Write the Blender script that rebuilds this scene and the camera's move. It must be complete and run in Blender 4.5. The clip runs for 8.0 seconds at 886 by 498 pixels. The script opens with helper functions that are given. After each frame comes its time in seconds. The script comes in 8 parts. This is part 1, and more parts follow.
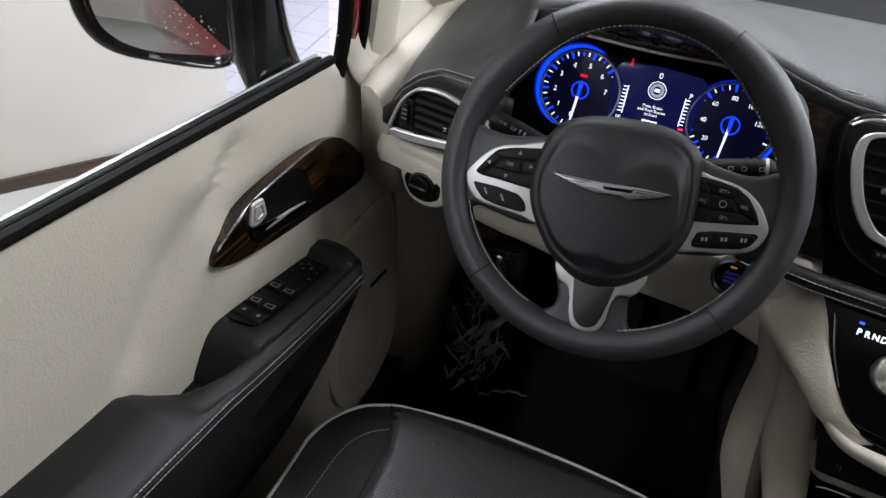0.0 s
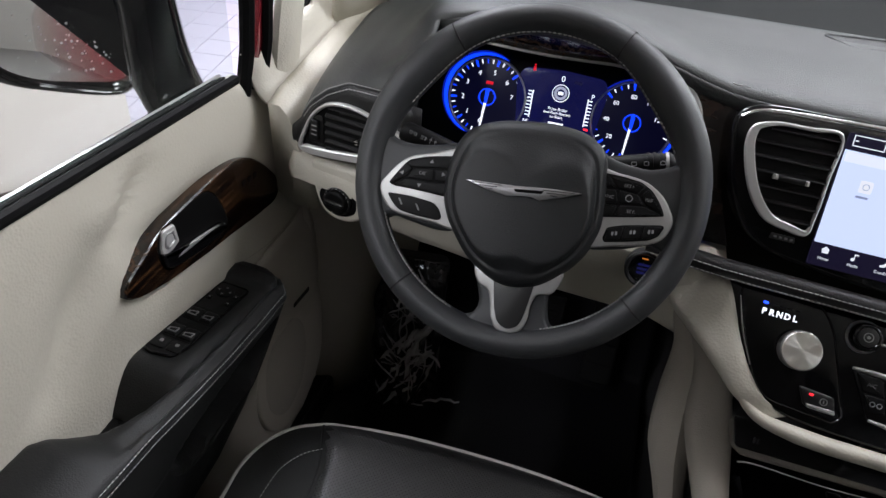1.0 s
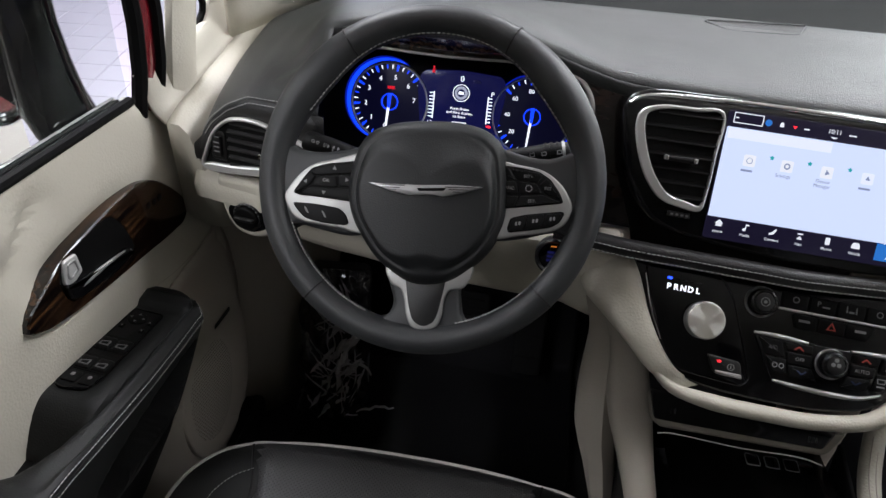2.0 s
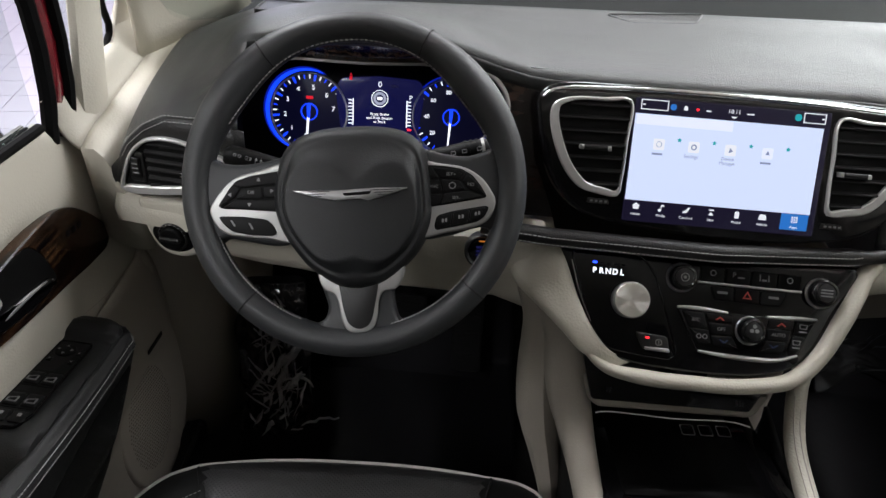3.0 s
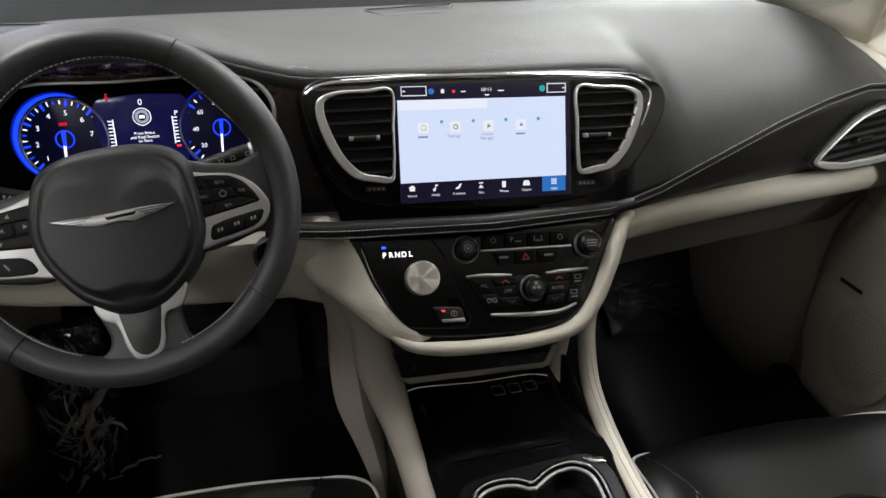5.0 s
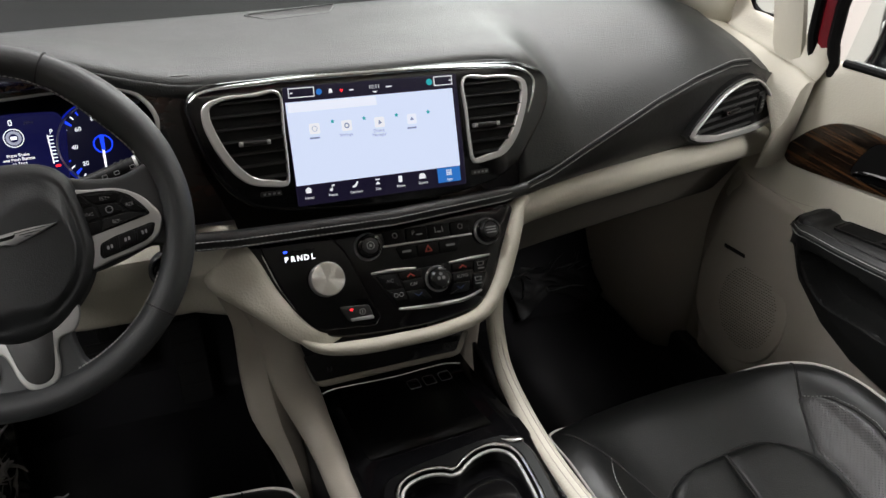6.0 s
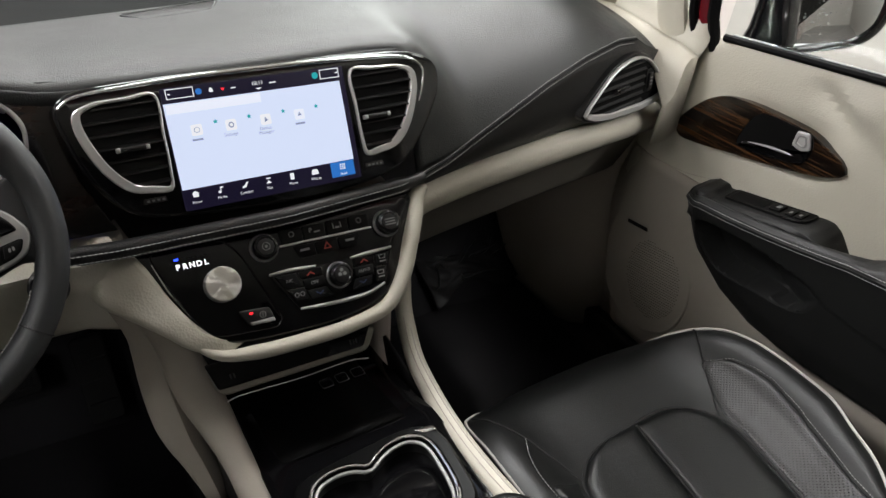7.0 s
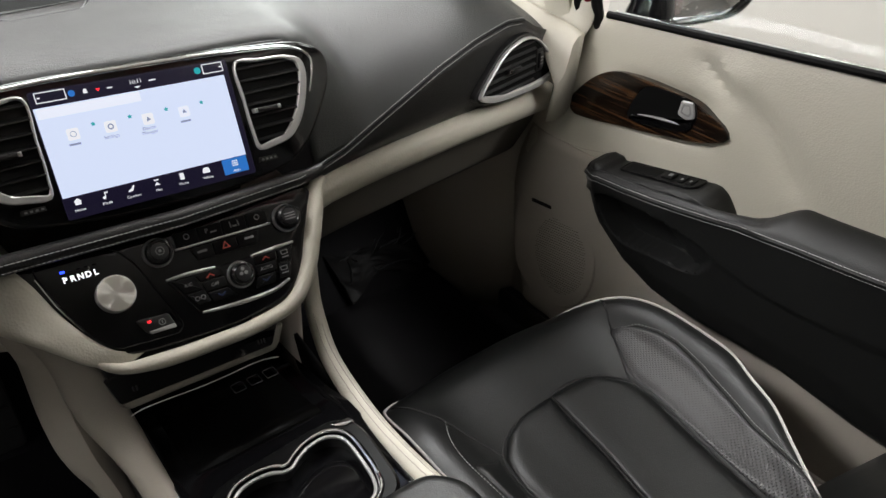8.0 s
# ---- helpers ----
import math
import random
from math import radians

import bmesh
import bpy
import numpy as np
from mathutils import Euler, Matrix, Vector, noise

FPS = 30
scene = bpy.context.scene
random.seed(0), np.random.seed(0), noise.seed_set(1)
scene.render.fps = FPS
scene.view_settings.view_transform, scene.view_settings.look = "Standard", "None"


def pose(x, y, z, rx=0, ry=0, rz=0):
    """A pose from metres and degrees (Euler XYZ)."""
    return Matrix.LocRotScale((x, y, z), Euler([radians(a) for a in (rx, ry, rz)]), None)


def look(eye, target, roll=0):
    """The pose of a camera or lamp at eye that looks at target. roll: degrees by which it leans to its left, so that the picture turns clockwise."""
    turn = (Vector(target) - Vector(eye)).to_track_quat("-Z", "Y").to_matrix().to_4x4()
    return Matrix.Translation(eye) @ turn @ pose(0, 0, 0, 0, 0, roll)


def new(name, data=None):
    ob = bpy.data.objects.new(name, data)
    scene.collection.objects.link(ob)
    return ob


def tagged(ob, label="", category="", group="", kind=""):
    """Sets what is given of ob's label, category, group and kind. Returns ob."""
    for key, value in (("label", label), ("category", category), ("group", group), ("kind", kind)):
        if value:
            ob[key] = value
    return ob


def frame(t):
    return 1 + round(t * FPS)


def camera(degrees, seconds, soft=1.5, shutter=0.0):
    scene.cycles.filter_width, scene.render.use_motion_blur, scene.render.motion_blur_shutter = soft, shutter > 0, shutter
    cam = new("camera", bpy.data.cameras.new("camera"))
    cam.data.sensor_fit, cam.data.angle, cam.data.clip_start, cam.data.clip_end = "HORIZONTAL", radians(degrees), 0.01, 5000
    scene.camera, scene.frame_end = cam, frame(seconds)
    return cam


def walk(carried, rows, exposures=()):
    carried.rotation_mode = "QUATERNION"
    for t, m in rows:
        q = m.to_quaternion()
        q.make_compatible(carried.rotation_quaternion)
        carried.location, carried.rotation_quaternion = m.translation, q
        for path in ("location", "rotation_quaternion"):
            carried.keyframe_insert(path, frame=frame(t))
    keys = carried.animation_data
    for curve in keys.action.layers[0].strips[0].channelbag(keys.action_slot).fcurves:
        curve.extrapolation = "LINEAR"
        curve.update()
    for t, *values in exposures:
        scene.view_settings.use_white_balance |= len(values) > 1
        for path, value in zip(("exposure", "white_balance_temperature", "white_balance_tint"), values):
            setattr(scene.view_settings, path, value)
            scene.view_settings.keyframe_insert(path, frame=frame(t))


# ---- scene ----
cam = camera(62.1, 8.0)
ROWS = [
    (0.0, (-0.340, -0.067, 1.145), (-0.907, 1.390, -0.101), 4.3),
    (0.5, (-0.337, -0.068, 1.146), (-0.812, 1.437, -0.083), 4.5),
    (1.0, (-0.334, -0.068, 1.146), (-0.717, 1.478, -0.063), 4.5),
    (1.5, (-0.320, -0.068, 1.147), (-0.619, 1.507, -0.049), 3.9),
    (2.0, (-0.310, -0.074, 1.146), (-0.518, 1.527, -0.035), 3.3),
    (3.5, (-0.297, -0.096, 1.149), (-0.224, 1.539, 0.000), 2.1),
    (4.0, (-0.282, -0.104, 1.150), (-0.084, 1.528, 0.010), 2.3),
    (5.5, (-0.265, -0.118, 1.149), (0.298, 1.433, 0.019), 2.4),
    (6.0, (-0.264, -0.125, 1.146), (0.416, 1.385, 0.025), 2.2),
    (6.5, (-0.253, -0.127, 1.145), (0.509, 1.339, 0.019), 2.1),
    (7.0, (-0.229, -0.135, 1.144), (0.620, 1.276, 0.008), 1.9),
    (7.5, (-0.217, -0.140, 1.139), (0.731, 1.200, -0.004), 1.8),
    (8.0, (-0.215, -0.147, 1.134), (0.813, 1.132, -0.008), 1.7),
]
walk(cam, [(t, look(e, g, r)) for t, e, g, r in ROWS], exposures=[(0.0, -0.27, 6050, 15), (2.0, -0.24, 6150, 14), (5.0, -0.27, 6450, 12), (8.0, -0.27, 6500, 12)])

# ---- room light: a closed showroom with ceiling panels and a daylit front ----
GROUND = -0.55
CEIL = 2.75
world = bpy.data.worlds.new("room_air")
scene.world = world
world.use_nodes = True
world.node_tree.nodes["Background"].inputs[0].default_value = (0.9, 0.95, 1.0, 1)
world.node_tree.nodes["Background"].inputs[1].default_value = 0.10


def area(name, place, target, sx, sy, watts, colour):
    lamp = bpy.data.lights.new(name, "AREA")
    lamp.shape, lamp.size, lamp.size_y, lamp.energy, lamp.color = "RECTANGLE", sx, sy, watts, colour
    ob = new(name, lamp)
    ob.matrix_world = look(place, target)
    return ob


PANELS = [(-1.6, 1.95), (1.35, 1.9), (-1.7, -1.8), (1.35, -1.6), (0.3, 3.3), (-2.7, 0.1), (2.1, 0.0)]
WATTS = [122, 104, 56, 64, 70, 44, 20]
for (px, py), w in zip(PANELS, WATTS):
    area("ceiling_panel_light", (px, py, CEIL - 0.06), (px, py, 0), 0.6, 1.5, w, (1.0, 0.985, 0.98))
area("shop_window_light", (-3.2, 6.3, 1.6), (-2.6, 3.0, -0.5), 3.0, 2.0, 80, (0.82, 0.80, 1.0))
# Unseen fill lamp, added for the glare on the passenger's dash.
area("added_front_light", (2.50, 4.3, 1.35), (0.4, 0.9, 0.8), 2.2, 1.7, 80, (1.0, 1.0, 0.96))

# ---- materials ----
def material(name, colour, rough=0.5, metal=0.0, grain=0.0, scale=400.0, vary=0.0, vscale=6.0, coat=0.0, emit=None, power=0.0, spec=0.5, rvary=0.0):
    """A principled surface: colour varied at a large scale, fine relief, roughness broken up."""
    m = bpy.data.materials.new(name)
    m.use_nodes = True
    nt = m.node_tree
    b = nt.nodes["Principled BSDF"]
    b.inputs["Base Color"].default_value = (*colour, 1)
    b.inputs["Roughness"].default_value = rough
    b.inputs["Metallic"].default_value = metal
    b.inputs["Coat Weight"].default_value = coat
    b.inputs["Coat Roughness"].default_value = 0.05
    b.inputs["Specular IOR Level"].default_value = spec
    if emit:
        b.inputs["Emission Color"].default_value = (*emit, 1)
        b.inputs["Emission Strength"].default_value = power
    tc = nt.nodes.new("ShaderNodeTexCoord")
    if vary:
        n = nt.nodes.new("ShaderNodeTexNoise")
        n.inputs["Scale"].default_value, n.inputs["Detail"].default_value = vscale, 6
        r = nt.nodes.new("ShaderNodeMapRange")
        r.inputs[3].default_value, r.inputs[4].default_value = 1 - vary, 1 + vary
        x = nt.nodes.new("ShaderNodeMix")
        x.data_type, x.blend_type = "RGBA", "MULTIPLY"
        x.inputs[0].default_value = 1
        x.inputs[6].default_value = (*colour, 1)
        nt.links.new(tc.outputs["Object"], n.inputs["Vector"])
        nt.links.new(n.outputs[0], r.inputs[0])
        nt.links.new(r.outputs[0], x.inputs[7])
        nt.links.new(x.outputs[2], b.inputs["Base Color"])
    if rvary:
        n2 = nt.nodes.new("ShaderNodeTexNoise")
        n2.inputs["Scale"].default_value, n2.inputs["Detail"].default_value = 14, 8
        r2 = nt.nodes.new("ShaderNodeMapRange")
        r2.inputs[3].default_value, r2.inputs[4].default_value = rough - rvary, rough + rvary
        nt.links.new(tc.outputs["Object"], n2.inputs["Vector"])
        nt.links.new(n2.outputs[0], r2.inputs[0])
        nt.links.new(r2.outputs[0], b.inputs["Roughness"])
    if grain:
        v = nt.nodes.new("ShaderNodeTexVoronoi")
        v.inputs["Scale"].default_value = scale
        n3 = nt.nodes.new("ShaderNodeTexNoise")
        n3.inputs["Scale"].default_value, n3.inputs["Detail"].default_value = scale * 0.35, 4
        ad = nt.nodes.new("ShaderNodeMath")
        ad.operation = "ADD"
        bp = nt.nodes.new("ShaderNodeBump")
        bp.inputs["Strength"].default_value, bp.inputs["Distance"].default_value = grain, 0.0006
        nt.links.new(tc.outputs["Object"], v.inputs["Vector"])
        nt.links.new(tc.outputs["Object"], n3.inputs["Vector"])
        nt.links.new(v.outputs[0], ad.inputs[0])
        nt.links.new(n3.outputs[0], ad.inputs[1])
        nt.links.new(ad.outputs[0], bp.inputs["Height"])
        nt.links.new(bp.outputs[0], b.inputs["Normal"])
    return m


def wood(name, axis, c1, c2):
    m = material(name, c1, 0.20, coat=0.35)
    nt = m.node_tree
    b = nt.nodes["Principled BSDF"]
    tc = nt.nodes.new("ShaderNodeTexCoord")
    mp = nt.nodes.new("ShaderNodeMapping")
    mp.inputs["Scale"].default_value = axis
    n = nt.nodes.new("ShaderNodeTexNoise")
    n.inputs["Scale"].default_value, n.inputs["Detail"].default_value, n.inputs["Roughness"].default_value = 1, 7, 0.62
    r = nt.nodes.new("ShaderNodeValToRGB")
    r.color_ramp.elements[0].position, r.color_ramp.elements[0].color = 0.47, (*c1, 1)
    r.color_ramp.elements[1].position, r.color_ramp.elements[1].color = 0.63, (*c2, 1)
    for a, c in ((tc.outputs["Object"], mp.inputs[0]), (mp.outputs[0], n.inputs["Vector"]), (n.outputs[0], r.inputs[0]), (r.outputs[0], b.inputs["Base Color"])):
        nt.links.new(a, c)
    return m


def perforated(name, colour, rough):
    """Leather with rows of small pricked holes about 4 mm apart."""
    m = material(name, colour, rough, vary=0.12, vscale=9)
    nt = m.node_tree
    b = nt.nodes["Principled BSDF"]
    tc = nt.nodes.new("ShaderNodeTexCoord")
    mp = nt.nodes.new("ShaderNodeMapping")
    mp.inputs["Scale"].default_value = (240, 240, 1)
    mp.inputs["Rotation"].default_value = (0, 0, radians(45))
    v = nt.nodes.new("ShaderNodeTexVoronoi")
    v.voronoi_dimensions = "2D"
    v.inputs["Scale"].default_value, v.inputs["Randomness"].default_value = 1, 0
    r = nt.nodes.new("ShaderNodeMapRange")
    r.inputs[1].default_value, r.inputs[2].default_value = 0.16, 0.30
    bp = nt.nodes.new("ShaderNodeBump")
    bp.inputs["Strength"].default_value, bp.inputs["Distance"].default_value = 0.9, 0.0012
    x = nt.nodes.new("ShaderNodeMix")
    x.data_type = "RGBA"
    x.inputs[6].default_value = (0.004, 0.004, 0.004, 1)
    x.inputs[7].default_value = (*colour, 1)
    for a, c in ((tc.outputs["Object"], mp.inputs[0]), (mp.outputs[0], v.inputs["Vector"]), (v.outputs[0], r.inputs[0]), (r.outputs[0], bp.inputs["Height"]),
                 (bp.outputs[0], b.inputs["Normal"]), (r.outputs[0], x.inputs[0]), (x.outputs[2], b.inputs["Base Color"])):
        nt.links.new(a, c)
    return m


def glass_pane(name, tint):
    m = bpy.data.materials.new(name)
    m.use_nodes = True
    nt = m.node_tree
    nt.nodes.remove(nt.nodes["Principled BSDF"])
    out = nt.nodes["Material Output"]
    tr = nt.nodes.new("ShaderNodeBsdfTransparent")
    tr.inputs[0].default_value = (*tint, 1)
    gl = nt.nodes.new("ShaderNodeBsdfGlossy")
    gl.inputs["Roughness"].default_value = 0.02
    mx = nt.nodes.new("ShaderNodeMixShader")
    mx.inputs[0].default_value = 0.010
    for a, c in ((tr.outputs[0], mx.inputs[1]), (gl.outputs[0], mx.inputs[2]), (mx.outputs[0], out.inputs[0])):
        nt.links.new(a, c)
    return m


BEIGE = material("beige_soft_trim", (0.53, 0.505, 0.425), 0.5, grain=0.5, scale=330, vary=0.06, rvary=0.06)
BEIGE_HARD = material("beige_moulded_plastic", (0.45, 0.415, 0.355), 0.55, grain=0.25, scale=700, vary=0.05)
BEIGE_SHADE = material("shaded_beige_slit", (0.12, 0.105, 0.09), 0.8)
BEIGE_DARK = material("taupe_moulded_plastic", (0.36, 0.32, 0.28), 0.6, grain=0.25, scale=700, vary=0.06)
DASH = material("dark_grey_soft_dash", (0.040, 0.043, 0.042), 0.48, grain=0.65, scale=560, vary=0.08, rvary=0.07)
PAD = material("black_stitched_vinyl", (0.013, 0.013, 0.013), 0.42, grain=0.5, scale=420, vary=0.1, rvary=0.05)
LEATHER = material("black_seat_leather", (0.0065, 0.0071, 0.0068), 0.38, spec=0.33, grain=0.26, scale=560, vary=0.15, rvary=0.07)
# Darker beige for the left rail and cheek: footwell shade put into colour.
CONSOLE_SHADED = material("beige_console_darkened_for_shade", (0.29, 0.263, 0.224), 0.58, grain=0.3, scale=520, vary=0.07, rvary=0.06)
# Beige darkened in the colour itself: shade under the lip and under the panel.
BEIGE_SHADOWED = material("beige_plastic_darkened_for_shade", (0.13, 0.12, 0.10), 0.62, grain=0.3, scale=600, vary=0.08)
CUP_BLACK = material("deep_black_console_lacquer", (0.003, 0.003, 0.003), 0.30, spec=0.06, vary=0.1)
DARK_CHROME = material("dark_chrome", (0.30, 0.30, 0.30), 0.30, metal=0.75)
RIM = material("black_wheel_leather", (0.0245, 0.0262, 0.0276), 0.49, grain=0.16, scale=1000, vary=0.12, rvary=0.05)
HUB = material("black_hub_leather", (0.0100, 0.0109, 0.0117), 0.47, spec=0.40, grain=0.22, scale=800, vary=0.15, rvary=0.06)
PERF = perforated("black_perforated_leather", (0.042, 0.042, 0.042), 0.40)
PLASTIC = material("black_satin_plastic", (0.007, 0.007, 0.007), 0.40, grain=0.2, scale=900, vary=0.1)
DARK = material("matt_black_plastic", (0.005, 0.005, 0.005), 0.7, vary=0.1, spec=0.15)
PIANO = material("piano_black_lacquer", (0.004, 0.004, 0.0045), 0.07, spec=0.50, rvary=0.03)
CHROME = material("polished_chrome", (0.80, 0.80, 0.80), 0.10, metal=1.0, rvary=0.04)
SATIN = material("satin_silver_trim", (0.42, 0.42, 0.41), 0.44, metal=0.8, grain=0.1, scale=1500, rvary=0.05)
RUBBER = material("black_window_rubber", (0.006, 0.006, 0.006), 0.5, vary=0.1, spec=0.05)
STITCH = material("pale_grey_thread", (0.30, 0.30, 0.29), 0.7)
PIPING = material("pale_grey_piping", (0.50, 0.49, 0.46), 0.5, vary=0.08)
SEAM = material("dark_seam", (0.005, 0.005, 0.005), 0.8)
CARPET = material("black_loop_carpet", (0.009, 0.009, 0.0095), 0.9, grain=1.0, scale=500, vary=0.3, vscale=40)
MAT = material("black_film_covered_mat", (0.006, 0.006, 0.0068), 0.6, grain=0.5, scale=30, vary=0.2, rvary=0.12, spec=0.06)
FILM = material("clear_film_over_black", (0.016, 0.0155, 0.016), 0.16, coat=0.6, grain=0.6, scale=45, spec=0.5, rvary=0.06)
# Film folds toned for their glints: pale at the foot rest, dim where shaded.
FOLD_GLINT = material("clear_film_fold_with_glint", (0.44, 0.425, 0.42), 0.20, coat=0.8, vary=0.35, vscale=60)
DULL_FOLD = material("folded_film_in_shade", (0.040, 0.042, 0.041), 0.35, coat=0.1, vary=0.35, vscale=50)
DULL_CHROME = material("badge_chrome", (0.38, 0.38, 0.38), 0.36, metal=1.0, rvary=0.05)
RED = material("deep_red_car_paint", (0.12, 0.006, 0.011), 0.22, coat=1.0, vary=0.05)
GLOSS_BLACK = material("gloss_black_paint", (0.005, 0.005, 0.006), 0.09, coat=0.1, spec=0.35)
WALL = material("warm_white_wall_paint", (0.56, 0.53, 0.485), 0.8, grain=0.2, scale=120, vary=0.05, vscale=1.2)
BASE_WOOD = wood("brown_skirting_wood", (3, 3, 60), (0.035, 0.020, 0.015), (0.08, 0.045, 0.03))
TILE = material("pale_floor_tile", (0.56, 0.53, 0.60), 0.35, grain=0.15, scale=90, vary=0.06, vscale=3)
FLOOR = material("pale_polished_floor", (0.42, 0.405, 0.385), 0.35, grain=0.1, scale=60, vary=0.07, vscale=1.5, rvary=0.06)
WALL_EAST = material("warm_grey_wall_paint", (0.46, 0.44, 0.405), 0.8, grain=0.2, scale=120, vary=0.05, vscale=1.2)
CEILING = material("white_ceiling", (0.75, 0.74, 0.72), 0.9, vary=0.03)
HEADLINER = material("pale_headliner_cloth", (0.66, 0.63, 0.57), 0.9, grain=0.5, scale=600, vary=0.05)
WOOD_Y = wood("striped_dark_wood_veneer", (90, 6, 230), (0.003, 0.0021, 0.0020), (0.070, 0.033, 0.014))
WOOD_X = wood("dark_wood_veneer", (16, 40, 46), (0.004, 0.0030, 0.0030), (0.034, 0.020, 0.015))
GLASS = glass_pane("clear_car_glass", (0.90, 0.93, 0.92))
MIRROR = material("mirror_glass", (0.86, 0.87, 0.88), 0.015, metal=1.0)
GREY_GLOW = material("grey_lit_symbol", (0.3, 0.3, 0.3), 0.4, emit=(0.40, 0.42, 0.52), power=1.0)
WHITE_GLOW = material("white_lit_marking", (0.7, 0.7, 0.7), 0.4, emit=(0.95, 0.97, 1.0), power=1.6)
GREY_MARK = material("grey_printed_marking", (0.24, 0.24, 0.24), 0.6)
BLUE_GLOW = material("blue_gauge_glow", (0.0, 0.02, 0.2), 0.4, emit=(0.008, 0.050, 1.0), power=1.9)
BLUE_SOFT = material("dim_blue_display", (0.0, 0.0, 0.02), 0.15, emit=(0.028, 0.03, 0.21), power=0.25)
NAVY = material("navy_dial_face", (0.003, 0.003, 0.012), 0.3, emit=(0.004, 0.004, 0.024), power=0.5)
RED_DIM = material("dim_red_warning_light", (0.2, 0, 0), 0.4, emit=(0.80, 0.012, 0.03), power=0.9)
RED_GLOW = material("red_warning_light", (0.3, 0, 0), 0.4, emit=(1.0, 0.02, 0.03), power=2.6)
ORANGE_MARK = material("red_printed_marking", (0.45, 0.06, 0.04), 0.5)
SCREEN = material("lit_touch_screen", (0.02, 0.02, 0.02), 0.12, emit=(0.68, 0.77, 0.97), power=1.16)
SCREEN_TAB = material("lit_screen_search_bar", (0.02, 0.02, 0.02), 0.12, emit=(0.82, 0.87, 0.98), power=1.16)
SCREEN_BAR = material("dark_screen_bar", (0.004, 0.004, 0.006), 0.12, emit=(0.010, 0.008, 0.022), power=1.0)
SCREEN_BLUE = material("blue_screen_tile", (0.01, 0.02, 0.05), 0.12, emit=(0.025, 0.17, 0.55), power=1.1)
SCREEN_INK = material("grey_screen_ink", (0.02, 0.02, 0.02), 0.3, emit=(0.27, 0.32, 0.48), power=1.0)
SCREEN_ICON = material("white_screen_icon", (0.02, 0.02, 0.02), 0.3, emit=(0.9, 0.92, 0.95), power=1.1)
TEAL = material("teal_screen_star", (0, 0.02, 0.02), 0.3, emit=(0.02, 0.42, 0.45), power=1.0)
LAMP_FACE = material("lit_ceiling_diffuser", (0.8, 0.8, 0.8), 0.6, emit=(1.0, 0.95, 0.87), power=4.0)
BLUE_DOT = material("blue_gear_light", (0, 0, 0.2), 0.4, emit=(0.02, 0.06, 1.0), power=4.0)


def brushed():
    """Spun aluminium: streaks run round the middle of the knob."""
    m = material("spun_aluminium", (0.86, 0.84, 0.78), 0.34, metal=1.0)
    nt = m.node_tree
    b = nt.nodes["Principled BSDF"]
    b.inputs["Anisotropic"].default_value = 0.96
    tg = nt.nodes.new("ShaderNodeTangent")
    tg.direction_type, tg.axis = "RADIAL", "Z"
    nt.links.new(tg.outputs[0], b.inputs["Tangent"])
    return m


SPUN = brushed()
WATER = material("water_drops", (0.8, 0.8, 0.8), 0.05, coat=1.0)
ORANGE_LIGHT = material("orange_status_light", (0.2, 0.08, 0), 0.4, emit=(1.0, 0.30, 0.04), power=0.5)
FLOOR_FILM = material("clear_film_over_carpet", (0.005, 0.005, 0.0056), 0.40, grain=0.3, scale=60, vary=0.3, rvary=0.1, spec=0.09)
BLUE_MARK = material("blue_printed_marking", (0.012, 0.03, 0.10), 0.5)
ARM = material("black_armrest_vinyl", (0.0135, 0.0140, 0.0138), 0.47, grain=0.3, scale=600, vary=0.12, rvary=0.05, spec=0.26)
SOCKET_EDGE = material("dull_socket_edge", (0.12, 0.12, 0.12), 0.4)
DIM_MARK = material("dim_printed_marking", (0.20, 0.20, 0.20), 0.6)
DULL_FILM = material("dark_film_sheet", (0.005, 0.005, 0.005), 0.42, grain=0.4, scale=35, spec=0.08, rvary=0.08)
ADDED_PANE_GLOW = material("glow_of_added_pane", (0.8, 0.8, 0.8), 0.5, emit=(1.0, 1.0, 0.97), power=5.0)
BLUE_FADE = material("dim_blue_glow", (0.0, 0.01, 0.08), 0.4, emit=(0.004, 0.014, 0.36), power=1.0)
SWITCH = material("dull_black_switch_plastic", (0.004, 0.004, 0.004), 0.50, vary=0.1, spec=0.15)
THREAD = material("pale_armrest_thread", (0.40, 0.40, 0.39), 0.7)
SILVER = material("satin_silver_vent_frame", (0.60, 0.60, 0.585), 0.36, metal=0.45, grain=0.08, scale=1500, rvary=0.05)
PRIVACY = glass_pane("dark_privacy_glass", (0.22, 0.24, 0.24))
LINING = material("taupe_rear_lining", (0.22, 0.205, 0.18), 0.7, vary=0.1)
WOOD_BROW = wood("striped_brow_wood", (120, 8, 160), (0.03, 0.016, 0.010), (0.22, 0.13, 0.075))

# ---- shape helpers ----
def frame_at(o, tilt=0.0, roll=0.0):
    """A leaning panel's frame: u to the right, v up along the panel, w out towards the seats."""
    a, r = radians(tilt), radians(roll)
    u, v = Vector((1, 0, 0)), Vector((0, math.sin(a), math.cos(a)))
    u, v = math.cos(r) * u + math.sin(r) * v, math.cos(r) * v - math.sin(r) * u
    w = u.cross(v)
    m = Matrix((u, v, w)).transposed().to_4x4()
    m.translation = Vector(o)
    return m


def axes(o, u, v):
    u, v = Vector(u).normalized(), Vector(v).normalized()
    w = u.cross(v).normalized()
    v = w.cross(u)
    m = Matrix((u, v, w)).transposed().to_4x4()
    m.translation = Vector(o)
    return m


